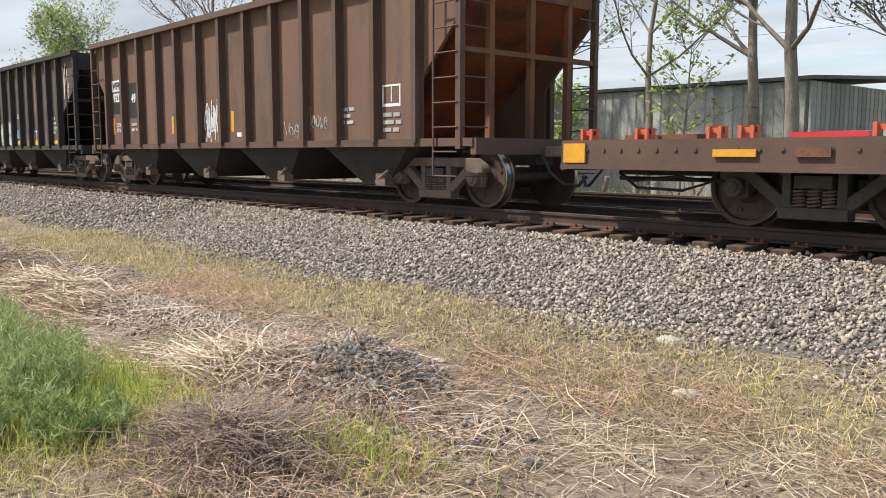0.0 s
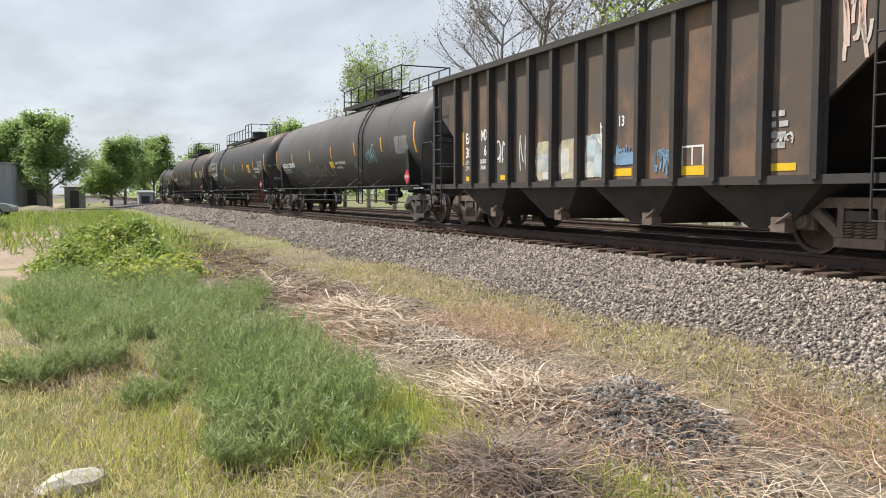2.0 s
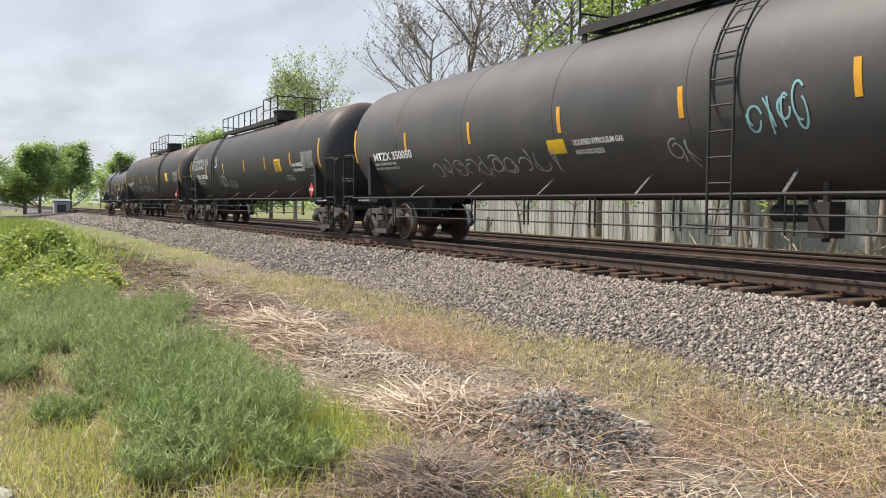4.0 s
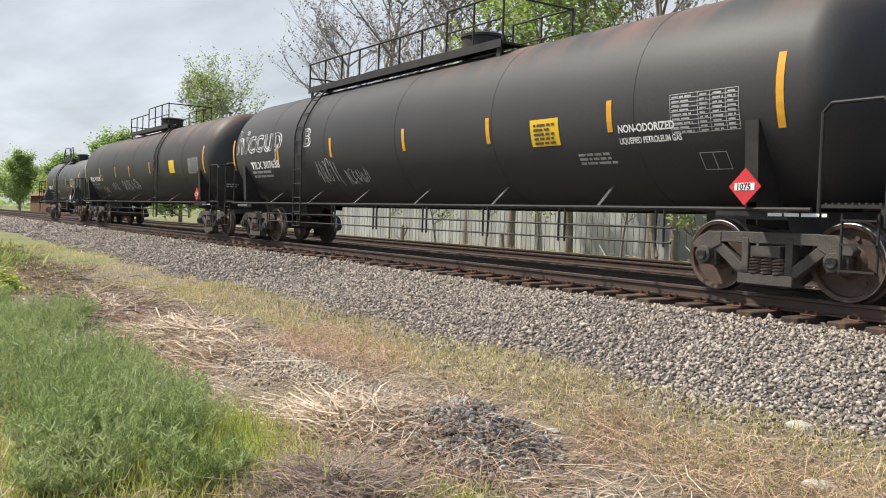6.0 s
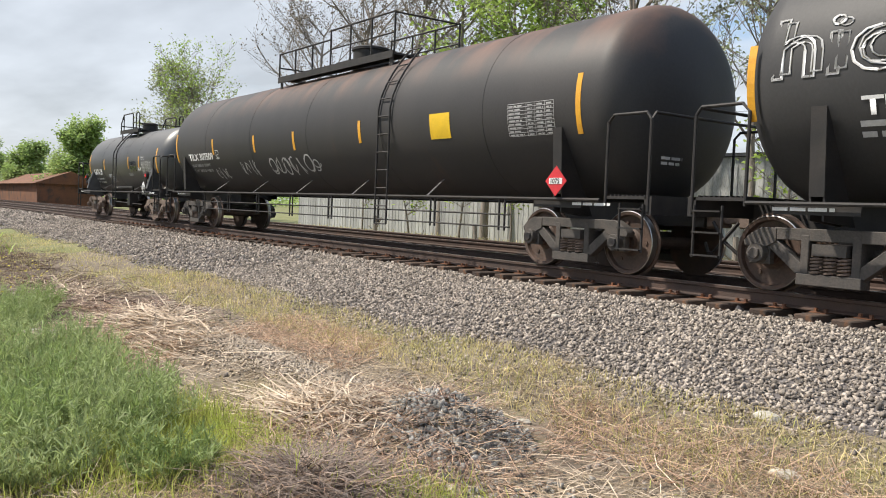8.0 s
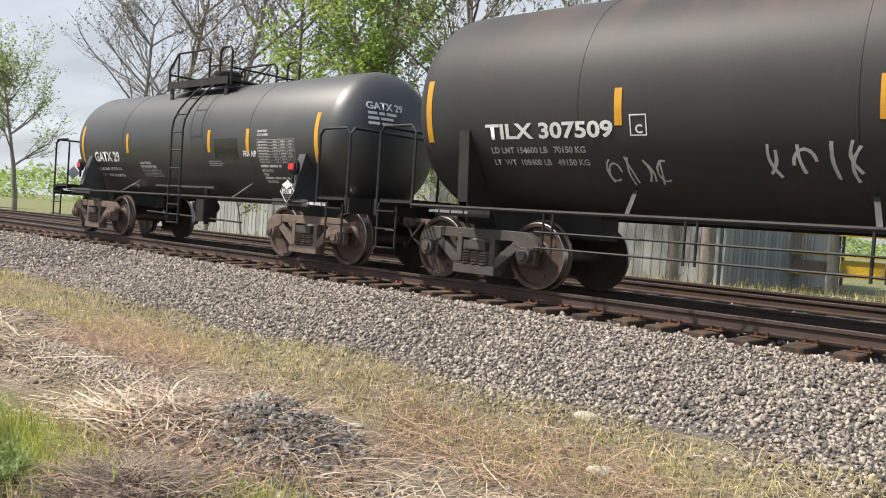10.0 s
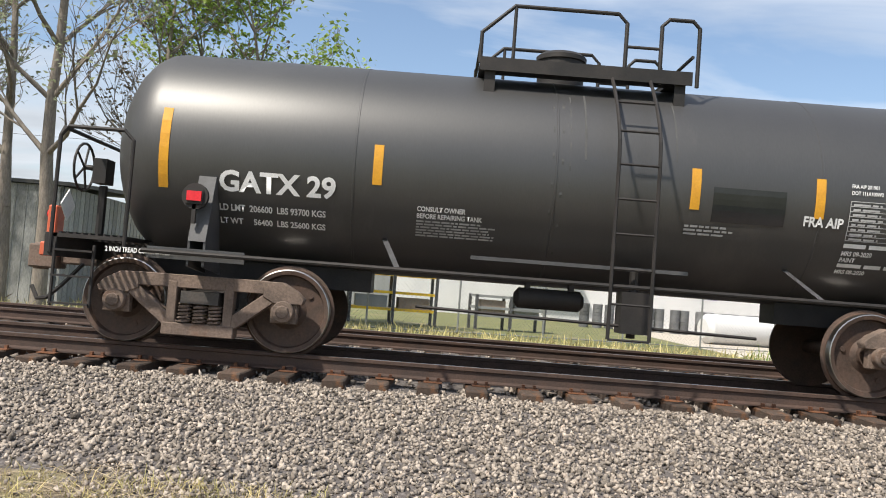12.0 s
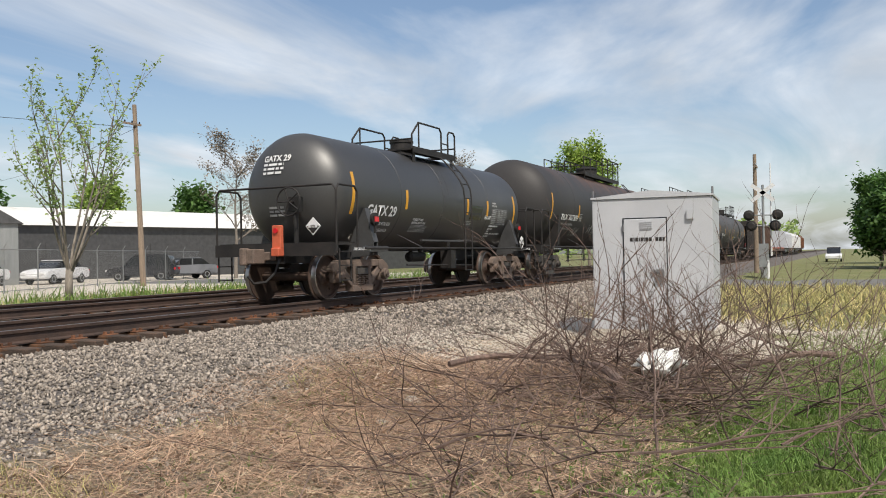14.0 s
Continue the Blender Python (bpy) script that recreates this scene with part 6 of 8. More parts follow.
def build_grass():
    rng = np.random.default_rng(5)
    U = rng.uniform

    def field(n, x, y, l, w, up, drop=0.3):
        x, y = np.asarray(x), np.asarray(y)
        return blades(rng, x, y, lay(x, y) + U(0, 0.015, n), U(0, 2 * np.pi, n), U(*up, n), U(*l, n), U(*w, n), drop)

    # matted thatch
    n = 46000
    x, y = np.where(rng.random(n) < 0.5, U(-17, 14, n), U(-7, 4, n)), U(0.6, 6.0, n)
    k = (np.sin(x * 0.9 + y * 2.1) + np.sin(2.1 * x - 1.3 * y) > -0.9) & (y < 5.9 + 0.4 * np.sin(x * 1.7)) & ~((x > 4) & (y < 1.0)) & ~((x > -10.2) & (x < -5.6) & (np.abs(y - 3.05 - (x + 10.6) * 0.10) < 0.26))
    x, y = x[k], y[k]
    sheet("thatch", *field(len(x), x, y, (0.10, 0.32), (0.003, 0.007), (-0.02, 0.35)), M_THATCH, "matted dead grey-brown grass", "grass")
    n = 34000
    x, y = U(-12, 3.5, n), U(1.4, 5.0, n)
    k = (np.sin(x * 1.4 + 1) + np.sin(2.3 * y + x) > 0.0) & ~((x > -10.2) & (x < -5.6) & (np.abs(y - 3.05 - (x + 10.6) * 0.10) < 0.26))
    x, y = x[k], y[k]
    x2, y2 = np.concatenate([rng.normal(8.3, 1.9, 11000), U(3.5, 10.5, 17000)]), np.concatenate([rng.normal(4.4, 1.0, 11000), U(1.2, 5.2, 17000)])
    k2 = y2 < 6.3
    x, y = np.concatenate([x, x2[k2]]), np.concatenate([y, y2[k2]])
    sheet("dead_grass", *field(len(x), x, y, (0.15, 0.45), (0.003, 0.007), (0.0, 0.55)), M_STRAW_RED, "reddish-brown dead grass", "grass")
    # straw heaps: long stalks lying one way
    packs = []
    for cx, cy, rx, ry, h, n, a0, l0, l1, w0, w1 in ((-5.12, 2.74, 0.60, 0.40, 0.13, 620, 2.75, 0.25, 0.75, 0.008, 0.018), (-5.15, 2.72, 0.75, 0.45, 0.06, 500, 2.6, 0.12, 0.4, 0.004, 0.010),
                                            (-9.2, 2.85, 1.3, 0.40, 0.16, 900, 2.9, 0.25, 0.8, 0.008, 0.018), (-9.0, 2.8, 1.6, 0.5, 0.08, 700, 2.9, 0.15, 0.5, 0.004, 0.010), (-13.6, 2.9, 1.6, 0.4, 0.10, 600, 2.9, 0.2, 0.7, 0.006, 0.014),
                                            (-3.3, 3.4, 1.0, 0.6, 0.05, 300, 1.0, 0.15, 0.45, 0.004, 0.008), (8.6, 4.7, 1.4, 0.9, 0.2, 260, 0.5, 0.2, 0.6, 0.005, 0.010)):
        x, y = rng.normal(cx, rx * 0.6, n), rng.normal(cy, ry * 0.6, n)
        z = lay(x, y) + 0.01 + h * rng.random(n) * np.exp(-((x - cx) / rx) ** 2 - ((y - cy) / ry) ** 2)
        packs.append(blades(rng, x, y, z, a0 + rng.normal(0, 0.8, n), rng.normal(0.04, 0.14, n), U(l0, l1, n), U(w0, w1, n), 0.1))
    n = 2000
    x, y = U(-16, 3, n), U(2.2, 4.9, n)
    packs.append(field(n, x, y, (0.15, 0.55), (0.004, 0.010), (-0.03, 0.25), 0.1))
    sheet("straw", *joined(packs), M_STRAW, "pale broken straw and dry stalks in heaps", "straw")
    # dark twiggy debris between the brambles and the ballast
    n = 5200
    x, y = U(-30, -9.5, n), rng.normal(2.9, 0.55, n)
    packs = [blades(rng, x, y, lay(x, y) + U(0, 0.06, n), U(0, 2 * np.pi, n), U(-0.05, 0.3, n), U(0.15, 0.6, n), U(0.006, 0.016, n), 0.1)]
    n = 900
    x, y = rng.normal(-4.6, 0.9, n), rng.normal(2.7, 0.6, n)
    packs.append(blades(rng, x, y, lay(x, y) + U(0, 0.05, n), U(0, 2 * np.pi, n), U(-0.05, 0.5, n), U(0.1, 0.4, n), U(0.004, 0.008, n), 0.1))
    sheet("twig_debris", *joined(packs), M_TWIG, "dark broken twigs strewn along the bank", "twigs")
    n = 5000
    x, y = U(-10, -3.6, n), U(-1.2, 1.3, n)
    k = np.sin(x * 2.2 + y) + np.sin(2.9 * y - x) > -0.2
    sheet("dry_stalks", *field(k.sum(), x[k], y[k], (0.08, 0.28), (0.004, 0.008), (0.0, 0.9)), M_STRAW, "dry stalks among yellow grass", "grass")
    # a dark mown hump
    n = 3600
    x, y = rng.normal(-3.78, 0.27, n), rng.normal(1.97, 0.20, n)
    sheet("mown_hump", *field(n, x, y, (0.12, 0.38), (0.003, 0.006), (0.0, 0.6)), M_DEADSTALK, "hump of matted dark dead stalks", "grass")
    # green grass
    packs = []
    for cx, cy, rx, ry, n in ((-4.85, 1.45, 0.40, 0.30, 4200), (-5.3, 1.95, 0.6, 0.2, 2400), (-3.3, 2.45, 0.25, 0.18, 700), (-5.4, 0.4, 0.9, 0.35, 2500)):
        x, y = rng.normal(cx, rx, n), rng.normal(cy, ry, n)
        packs.append(field(n, x, y, (0.06, 0.21), (0.003, 0.007), (0.6, 1.5)))
    n = 5000
    x, y = U(-17, 12, n), U(3.9, 5.6, n)
    k = np.sin(x * 1.1) + np.sin(2.7 * x + y) > 0.5
    packs.append(field(k.sum(), x[k], y[k], (0.05, 0.14), (0.003, 0.006), (0.5, 1.4)))
    sheet("green_grass", *joined(packs), M_GRASS, "bright green grass tufts", "grass")
    # the deep green verge by the brush, with broad weed leaves in it
    packs = []
    for cx, cy, rx, ry, n, l in ((6.8, 0.2, 1.5, 0.5, 15000, 0.13), (10, -0.6, 3, 0.7, 9000, 0.2), (7.2, 0.5, 1.3, 0.6, 3000, 0.2)):
        x, y = rng.normal(cx, rx, n), rng.normal(cy, ry, n)
        packs.append(field(n, x, y, (0.3 * l, l), (0.004, 0.010), (0.3, 1.4)))
    n = 2600
    x, y = rng.normal(7.0, 1.6, n), rng.normal(0.6, 0.7, n)
    packs.append(field(n, x, y, (0.04, 0.10), (0.018, 0.04), (0.1, 1.0)))
    n = 1600
    x, y = U(4, 10, n), U(1.0, 5.2, n)
    k = np.sin(x * 2.3 + y) + np.sin(3.1 * y - x) > 0.7
    packs.append(field(k.sum(), x[k], y[k], (0.04, 0.12), (0.005, 0.014), (0.3, 1.3)))
    sheet("verge_grass", *joined(packs), M_LAWN, "deep green grass and weeds beside the brush", "grass")
    # rough growth along the lot's edge and the foot of the bank
    packs = []
    for n, x0, x1, ym, ys, l in ((9000, -70, -22, 1.4, 0.9, 0.5), (7000, -80, -24, -3.2, 1.6, 0.45)):
        x = U(x0, x1, n)
        y = rng.normal(ym, ys, n) - bend(x) * 0.5
        packs.append(field(n, x, y, (0.4 * l, l), (0.02, 0.05), (0.5, 1.4)))
    sheet("rough_growth", *joined(packs), M_BRAMBLE, "rough green weeds along the edge of the lot", "weeds")
    # tall weeds beyond the second track
    n = 9000
    x, y = U(8, 42, n), U(17.0, 22.0, n)
    k = np.sin(x * 1.9) + np.sin(0.7 * x + 2.2 * y) > -0.3
    sheet("tall_weeds", *field(k.sum(), x[k], y[k], (0.2, 0.75), (0.012, 0.04), (0.7, 1.5)), M_LAWN, "tall green weeds along the far track", "weeds")
    # dead leaves on the brown ground and on the trodden patch
    n = 3800
    x, y = U(3.6, 10.5, n), U(0.8, 5.3, n)
    l1 = field(n, x, y, (0.04, 0.10), (0.02, 0.05), (-0.05, 0.5))
    n = 9000
    x, y = U(-3.0, 3.5, n), U(1.4, 4.6, n)
    l2 = field(n, x, y, (0.05, 0.28), (0.003, 0.007), (-0.02, 0.5))
    n = 500
    x, y = U(-3.0, 3.5, n), U(1.4, 4.6, n)
    sheet("leaf_litter", *joined([l1, l2, field(n, x, y, (0.03, 0.08), (0.015, 0.04), (0, 0.5))]), M_THATCH, "dead leaves and broken stalks on the ground", "litter")
    packs = []
    for n, x0, x1, y0, y1, l in ((9000, -14, -3.2, -1.6, 1.6, 0.17), (11000, -9.0, -4.0, -1.2, 1.0, 0.12), (15000, -16, 4, 4.2, 5.7, 0.15), (7000, -34, -14, 1.6, 5.5, 0.2), (6000, 18, 36, -2, 5.5, 0.4), (9000, -12, 34, 16.8, 24, 0.45), (8000, -40, -11, 17, 21, 0.35)):
        x, y = U(x0, x1, n), U(y0, y1, n)
        packs.append(field(n, x, y, (0.3 * l, l), (0.004 * (1 + 4 * (l > 0.3)), 0.008 * (1 + 4 * (l > 0.3))), (0.5, 1.45)))
    sheet("yellow_grass", *joined(packs), M_GRASS_DRY, "thin yellowing grass", "grass")


def herb(rng, cx, cy, r, h, n):
    """One feathery clump: stems that fan out from the crown, set with narrow leaves that point up."""
    a, q = rng.uniform(0, 2 * np.pi, n), np.sqrt(rng.random(n)) * r
    bx, by = cx + 0.7 * q * np.cos(a), cy + 0.7 * q * np.sin(a)
    ba = a + rng.normal(0, 0.5, n)
    rise = rng.uniform(1.15, 1.5, n) - 0.6 * q / r
    hh = h * rng.uniform(0.6, 1.12, n) * (1 - 0.35 * (q / r) ** 2)
    bz = lay(bx, by)
    packs = [blades(rng, bx, by, bz, ba, rise, hh, np.full(n, 0.006), 0.05)]
    k = 24
    for j in range(k):
        t = (0.12 + 0.88 * (j + rng.random(n)) / k) * hh
        px, py, pz = bx + np.cos(ba) * np.cos(rise) * t, by + np.sin(ba) * np.cos(rise) * t, bz + np.sin(rise) * t
        packs.append(blades(rng, px, py, pz, rng.uniform(0, 2 * np.pi, n), rng.uniform(0.3, 1.3, n), rng.uniform(0.035, 0.09, n), rng.uniform(0.005, 0.010, n), 0.25))
    return joined(packs)


def build_herbs():
    rng = np.random.default_rng(8)
    # a band of clumps that widens to the west, with yellow grass in its gaps
    spots = [(-5.15, 1.15, 0.42, 0.58), (-5.45, 1.55, 0.32, 0.46), (-4.75, 0.85, 0.26, 0.36), (-5.7, 0.95, 0.30, 0.42), (-6.55, 1.25, 0.45, 0.60), (-6.3, 1.65, 0.34, 0.48), (-7.2, 0.85, 0.42, 0.50),
             (-7.4, 1.45, 0.45, 0.58), (-6.5, 0.42, 0.20, 0.26), (-7.75, 0.0, 0.30, 0.38), (-7.45, -0.45, 0.26, 0.34), (-8.3, 1.1, 0.45, 0.52), (-8.4, 1.75, 0.40, 0.50), (-8.9, 0.35, 0.36, 0.40), (-4.45, 1.45, 0.22, 0.30)]
    for k in range(30):
        x = -9.2 - 7.5 * rng.random()
        spots.append((x, rng.uniform(-0.75, 1.95), rng.uniform(0.3, 0.6), rng.uniform(0.32, 0.58)))
    for x, y, r, h in spots:
        v, f = herb(rng, x, y, r, h, int(60 + 190 * r))
        sheet("mugwort_clump", v, f, M_MUGWORT, "grey-green feathery weed clump", "plant", kind="thing")
    # the bramble mound, in lobes
    packs = []
    for cx, cy, rx, ry, h, n in ((-19.6, 0.55, 2.2, 1.25, 1.12, 11000), (-16.6, 1.05, 1.7, 0.85, 0.72, 6500), (-17.8, -0.25, 1.5, 0.7, 0.62, 4000), (-23.0, 0.6, 2.4, 1.1, 0.85, 5000), (-14.6, 0.8, 0.9, 0.7, 0.45, 2200)):
        a, q = rng.uniform(0, 2 * np.pi, n), np.sqrt(rng.random(n))
        x, y = cx + rx * q * np.cos(a) + rng.normal(0, 0.18, n), cy + ry * q * np.sin(a) + rng.normal(0, 0.12, n)
        dome = h * (1 - q ** 2.2) * (0.68 + 0.32 * np.sin(x * 2.7 + 1) * np.sin(y * 4.1))
        z = lay(x, y) + dome * rng.uniform(0.35, 1.0, n) ** 0.6 + rng.uniform(0, 0.10, n)
        packs.append(blades(rng, x, y, z, rng.uniform(0, 2 * np.pi, n), rng.uniform(-0.4, 0.9, n), rng.uniform(0.06, 0.15, n), rng.uniform(0.03, 0.08, n), 0.4))
        m = n // 40
        x, y = cx + rx * rng.uniform(-0.8, 0.8, m), cy + ry * rng.uniform(-0.8, 0.8, m)
        packs.append(blades(rng, x, y, lay(x, y) + h * 0.3, rng.uniform(0, 6.28, m), rng.uniform(0.2, 1.2, m), rng.uniform(0.5, 1.0, m), np.full(m, 0.012), 0.5))
    sheet("bramble_mound", *joined(packs), M_BRAMBLE, "low mound of yellow-green bramble leaves", "bush", kind="thing")
    # yellow-flowered weeds at its foot
    n = 420
    x, y = rng.normal(-14.2, 1.0, n), rng.normal(1.2, 0.7, n)
    sheet("yellow_flowers", *blades(rng, x, y, lay(x, y) + rng.uniform(0.25, 0.5, n), rng.uniform(0, 6.28, n), rng.uniform(-0.3, 0.8, n), rng.uniform(0.02, 0.045, n), rng.uniform(0.02, 0.04, n), 0.2), M_FLOWER, "small yellow weed flowers", "flowers")


M_FLOWER = surf("yellow_petals", (0.70, 0.60, 0.08), (0.58, 0.52, 0.08), 0.7, 0, 3, 60, 0.0, rnd=0.3, island=True, leaf=0.3)


def build_brush_pile():
    """Cut brush: arching bare branches that fork into twigs."""
    rng = random.Random(21)

    def branch(bm, p, d, l, r, depth):
        k = 4
        for i in range(k):
            q = p + d * (l / k)
            rod(bm, p, q, r * (1 - 0.18 * i), 5, r * (1 - 0.18 * (i + 1)), caps=False)
            p = q
            d = (d + Vector((rng.uniform(-0.16, 0.16), rng.uniform(-0.16, 0.16), rng.uniform(-0.15, 0.10)))).normalized()
            if depth and rng.random() < 0.75:
                side = (d + Vector((rng.uniform(-0.8, 0.8), rng.uniform(-0.8, 0.8), rng.uniform(-0.2, 0.8)))).normalized()
                branch(bm, p, side, l * rng.uniform(0.35, 0.6), r * 0.55, depth - 1)

    for k in range(190):
        x, y = max(7.6, rng.gauss(9.5, 1.6)), rng.gauss(1.8, 1.1)
        if k > 140:
            x, y = rng.uniform(4.6, 8.4), rng.uniform(-0.3, 3.2)
        base = Vector((x, y, float(lay(x, y)) + rng.uniform(0.02, 0.3)))
        a = rng.uniform(0, 2 * math.pi)
        up = rng.uniform(-0.05, 0.95 if k <= 140 else 0.45)
        bm = bmesh.new()
        branch(bm, base, Vector((math.cos(a), math.sin(a), up)).normalized(), rng.uniform(0.7, 1.6) if k <= 140 else rng.uniform(0.5, 1.1), rng.uniform(0.005, 0.014), 3 if k % 2 else 2)
        for v in bm.verts:
            v.co.z = max(v.co.z, float(lay(v.co.x, v.co.y)) + 0.005)
        ob = part("cut_branch", bm, M_TWIG)
        tagged(ob, "bare cut branch lying in the brush pile", "branch", "brush pile")
    # long slender shoots, some still upright
    for k in range(50):
        if k < 24:
            x, y, up, l = rng.uniform(8.5, 14.5), rng.uniform(-0.6, 3.4), rng.uniform(0.9, 2.6), rng.uniform(0.9, 1.7)
        elif k < 32:
            x, y, up, l = rng.uniform(5.2, 9.5), rng.uniform(-0.9, 1.3), rng.uniform(0.3, 2.2), rng.uniform(0.8, 1.5)
        else:
            x, y, up, l = rng.uniform(4.6, 8.0), rng.uniform(0.4, 3.0), rng.uniform(0.02, 0.28), rng.uniform(1.0, 2.0)
        a = rng.uniform(0, 2 * math.pi)
        bm = bmesh.new()
        branch(bm, Vector((x, y, float(lay(x, y)) + 0.01)), Vector((math.cos(a), math.sin(a), up)).normalized(), l, rng.uniform(0.007, 0.013), 2)
        for v in bm.verts:
            v.co.z = max(v.co.z, float(lay(v.co.x, v.co.y)) + 0.005)
        tagged(part("cut_branch", bm, M_TWIG), "long slender bare shoot in the brush pile", "branch", "brush pile")
    for k, (x, y, a, l, r) in enumerate(((8.9, 2.6, 0.5, 3.2, 0.045), (10.2, 1.0, 2.4, 2.6, 0.04), (9.6, 3.2, -0.6, 2.8, 0.035))):
        bm = bmesh.new()
        z = float(lay(x, y)) + 0.2
        pts = [Vector((x + (i - 4) / 8 * l * math.cos(a), y + (i - 4) / 8 * l * math.sin(a), z + 0.05 * math.sin(i))) for i in range(9)]
        for i in range(8):
            rod(bm, pts[i], pts[i + 1], r * (1 - 0.08 * i), 8, r * (1 - 0.08 * (i + 1)))
        ob = part("cut_limb", bm, M_TWIG)
        tagged(ob, "thick cut limb lying across the brush pile", "branch", "brush pile")
    # fine twig litter
    r2 = np.random.default_rng(3)
    n = 2600
    x, y = r2.normal(9.3, 1.9, n), r2.normal(2.1, 1.1, n)
    z = lay(x, y) + r2.uniform(0, 0.3, n)
    sheet("twig_litter", *blades(r2, x, y, z, r2.uniform(0, 6.28, n), r2.uniform(-0.1, 0.6, n), r2.uniform(0.2, 0.7, n), r2.uniform(0.004, 0.009, n), 0.1), M_TWIG, "fine dry twigs", "twigs")
    # crumpled white bag caught in the brush
    bm = bmesh.new()
    bmesh.ops.create_icosphere(bm, subdivisions=3, radius=0.21)
    for v in bm.verts:
        n3 = noise.noise(v.co * 9) * 0.28 + noise.noise(v.co * 22) * 0.16
        v.co = v.co * (1 + n3 * 2.2)
        v.co.z *= 0.6
    ob = part("plastic_bag", bm, M_BAG)
    ob.location = (8.5, 1.68, 0.44)
    tagged(ob, "crumpled white plastic bag caught in brush", "bag")


def build_rocks():
    rng = np.random.default_rng(2)
    for x, y, s in ((-4.61, 4.13, 0.045), (-2.84, 4.70, 0.075), (-3.57, 5.60, 0.08), (-4.75, -0.1, 0.14), (-9.75, 1.80, 0.13), (-10.1, 1.72, 0.13), (-3.60, 2.72, 0.055), (-3.48, 2.80, 0.045), (-3.72, 2.64, 0.04), (-7.43, 7.11, 0.06), (7.0, 4.0, 0.07), (7.75, 4.1, 0.10)):
        bm = bmesh.new()
        bmesh.ops.create_icosphere(bm, subdivisions=2, radius=s)
        o = Vector(rng.uniform(0, 50, 3))
        for v in bm.verts:
            v.co *= 1 + 0.35 * noise.noise(v.co / s * 1.3 + o)
            v.co.z *= 0.5
            v.co.x *= 1.3
        ob = part("pale_rock", bm, M_CHALK)
        ob.matrix_basis = pose(x, y, float(lay(x, y)) + s * 0.2, 0, 0, float(rng.uniform(0, 180)))
        tagged(ob, "pale chalky rock lying on the ground", "rock")
    bm = bmesh.new()
    rod(bm, (0, 0, 0), (0.01, 0, 0.32), 0.025, 8)
    ob = part("wooden_stake", bm, M_BARK)
    ob.location = (-7.55, 1.85, float(lay(-7.55, 1.85)) - 0.02)
    tagged(ob, "short weathered wooden stake in the ground", "stake")


build_ties()
build_ballast()
build_grass()
build_herbs()
build_brush_pile()
build_rocks()
# ---------- trees ----------
def tree(x, y, h, spread, leaf, density, seed, label, trunk_r=0.16, size=0.16, depth=5, lean=0.0, bare_to=0.25, z=0.2):
    """Tapered trunk that forks into limbs and twigs; leaves sit along the last twigs."""
    rng = random.Random(seed)
    ob = thing("tree", pose(x, y, z), label, "tree", "trees beyond the tracks")
    bm = bmesh.new()
    ends = []

    def grow(p, d, l, r, lev):
        segs = 3
        for i in range(segs):
            q = p + d * (l / segs)
            rod(bm, p, q, r * (1 - 0.2 * i), 5 if lev < 3 else 3, r * (1 - 0.2 * (i + 1)), caps=False)
            p = q
            d = (d + Vector((rng.uniform(-0.18, 0.18), rng.uniform(-0.18, 0.18), rng.uniform(-0.03, 0.14)))).normalized()
            if lev >= depth - 2:
                ends.append((p.copy(), l))
            if lev < depth:
                for _ in range(1 if rng.random() < 0.8 else 2):
                    turn(p, d, l, r * 0.75, lev)

    def turn(p, d, l, r, lev):
        side = Vector((rng.uniform(-1, 1), rng.uniform(-1, 1), rng.uniform(-0.2, 0.5)))
        nd = (d * 0.9 + side * spread * 1.25).normalized()
        grow(p, nd, l * rng.uniform(0.5, 0.72), max(0.010, r * rng.uniform(0.5, 0.68)), lev + 1)

    # a leader that carries limbs from low down, each shorter than the one below
    p, d, nodes = Vector((0, 0, 0)), Vector((lean, 0, 1)).normalized(), 9
    for i in range(nodes):
        q = p + d * (h * 0.88 / nodes)
        rod(bm, p, q, trunk_r * (1 - 0.095 * i), 8, trunk_r * (1 - 0.095 * (i + 1)), caps=False)
        p = q
        d = (d + Vector((rng.uniform(-0.10, 0.10), rng.uniform(-0.10, 0.10), 0.05))).normalized()
        if i / nodes >= bare_to - 0.05:
            for _ in range(2 if i < 7 else 3):
                a = rng.uniform(0, 2 * math.pi)
                up = rng.uniform(0.35, 0.95) + 0.4 * i / nodes
                out = Vector((math.cos(a), math.sin(a), up)).normalized()
                grow(p, out, h * spread * (0.55 - 0.30 * i / nodes) * rng.uniform(0.7, 1.1), trunk_r * (0.42 - 0.025 * i), 2)

    part("trunk", bm, M_BARK, ob, smooth="all")
    if density:
        r2 = np.random.default_rng(seed)
        e = np.array([tuple(p) for p, _ in ends])
        e = e[e[:, 2] > h * bare_to * 0.6]
        n = min(int(len(e) * density), 16000 if leaf in (M_LEAF_DARK, M_LEAF_FAR) else 11000 if leaf is not M_BUD else 4000)
        c = e[r2.integers(0, len(e), n)] + r2.normal(0, size * 1.3, (n, 3))
        v, f = blades(r2, c[:, 0], c[:, 1], c[:, 2], r2.uniform(0, 6.28, n), r2.uniform(-0.7, 0.9, n), r2.uniform(0.6, 1.3, n) * size, r2.uniform(0.5, 0.9, n) * size, 0.3)
        cr = sheet("crown", v, f, leaf, "", "", kind="")
        cr.parent = ob
    return ob


BARE = "bare spring tree with fine twigs and buds"
LEAFY = "young tree with light green spring leaves"
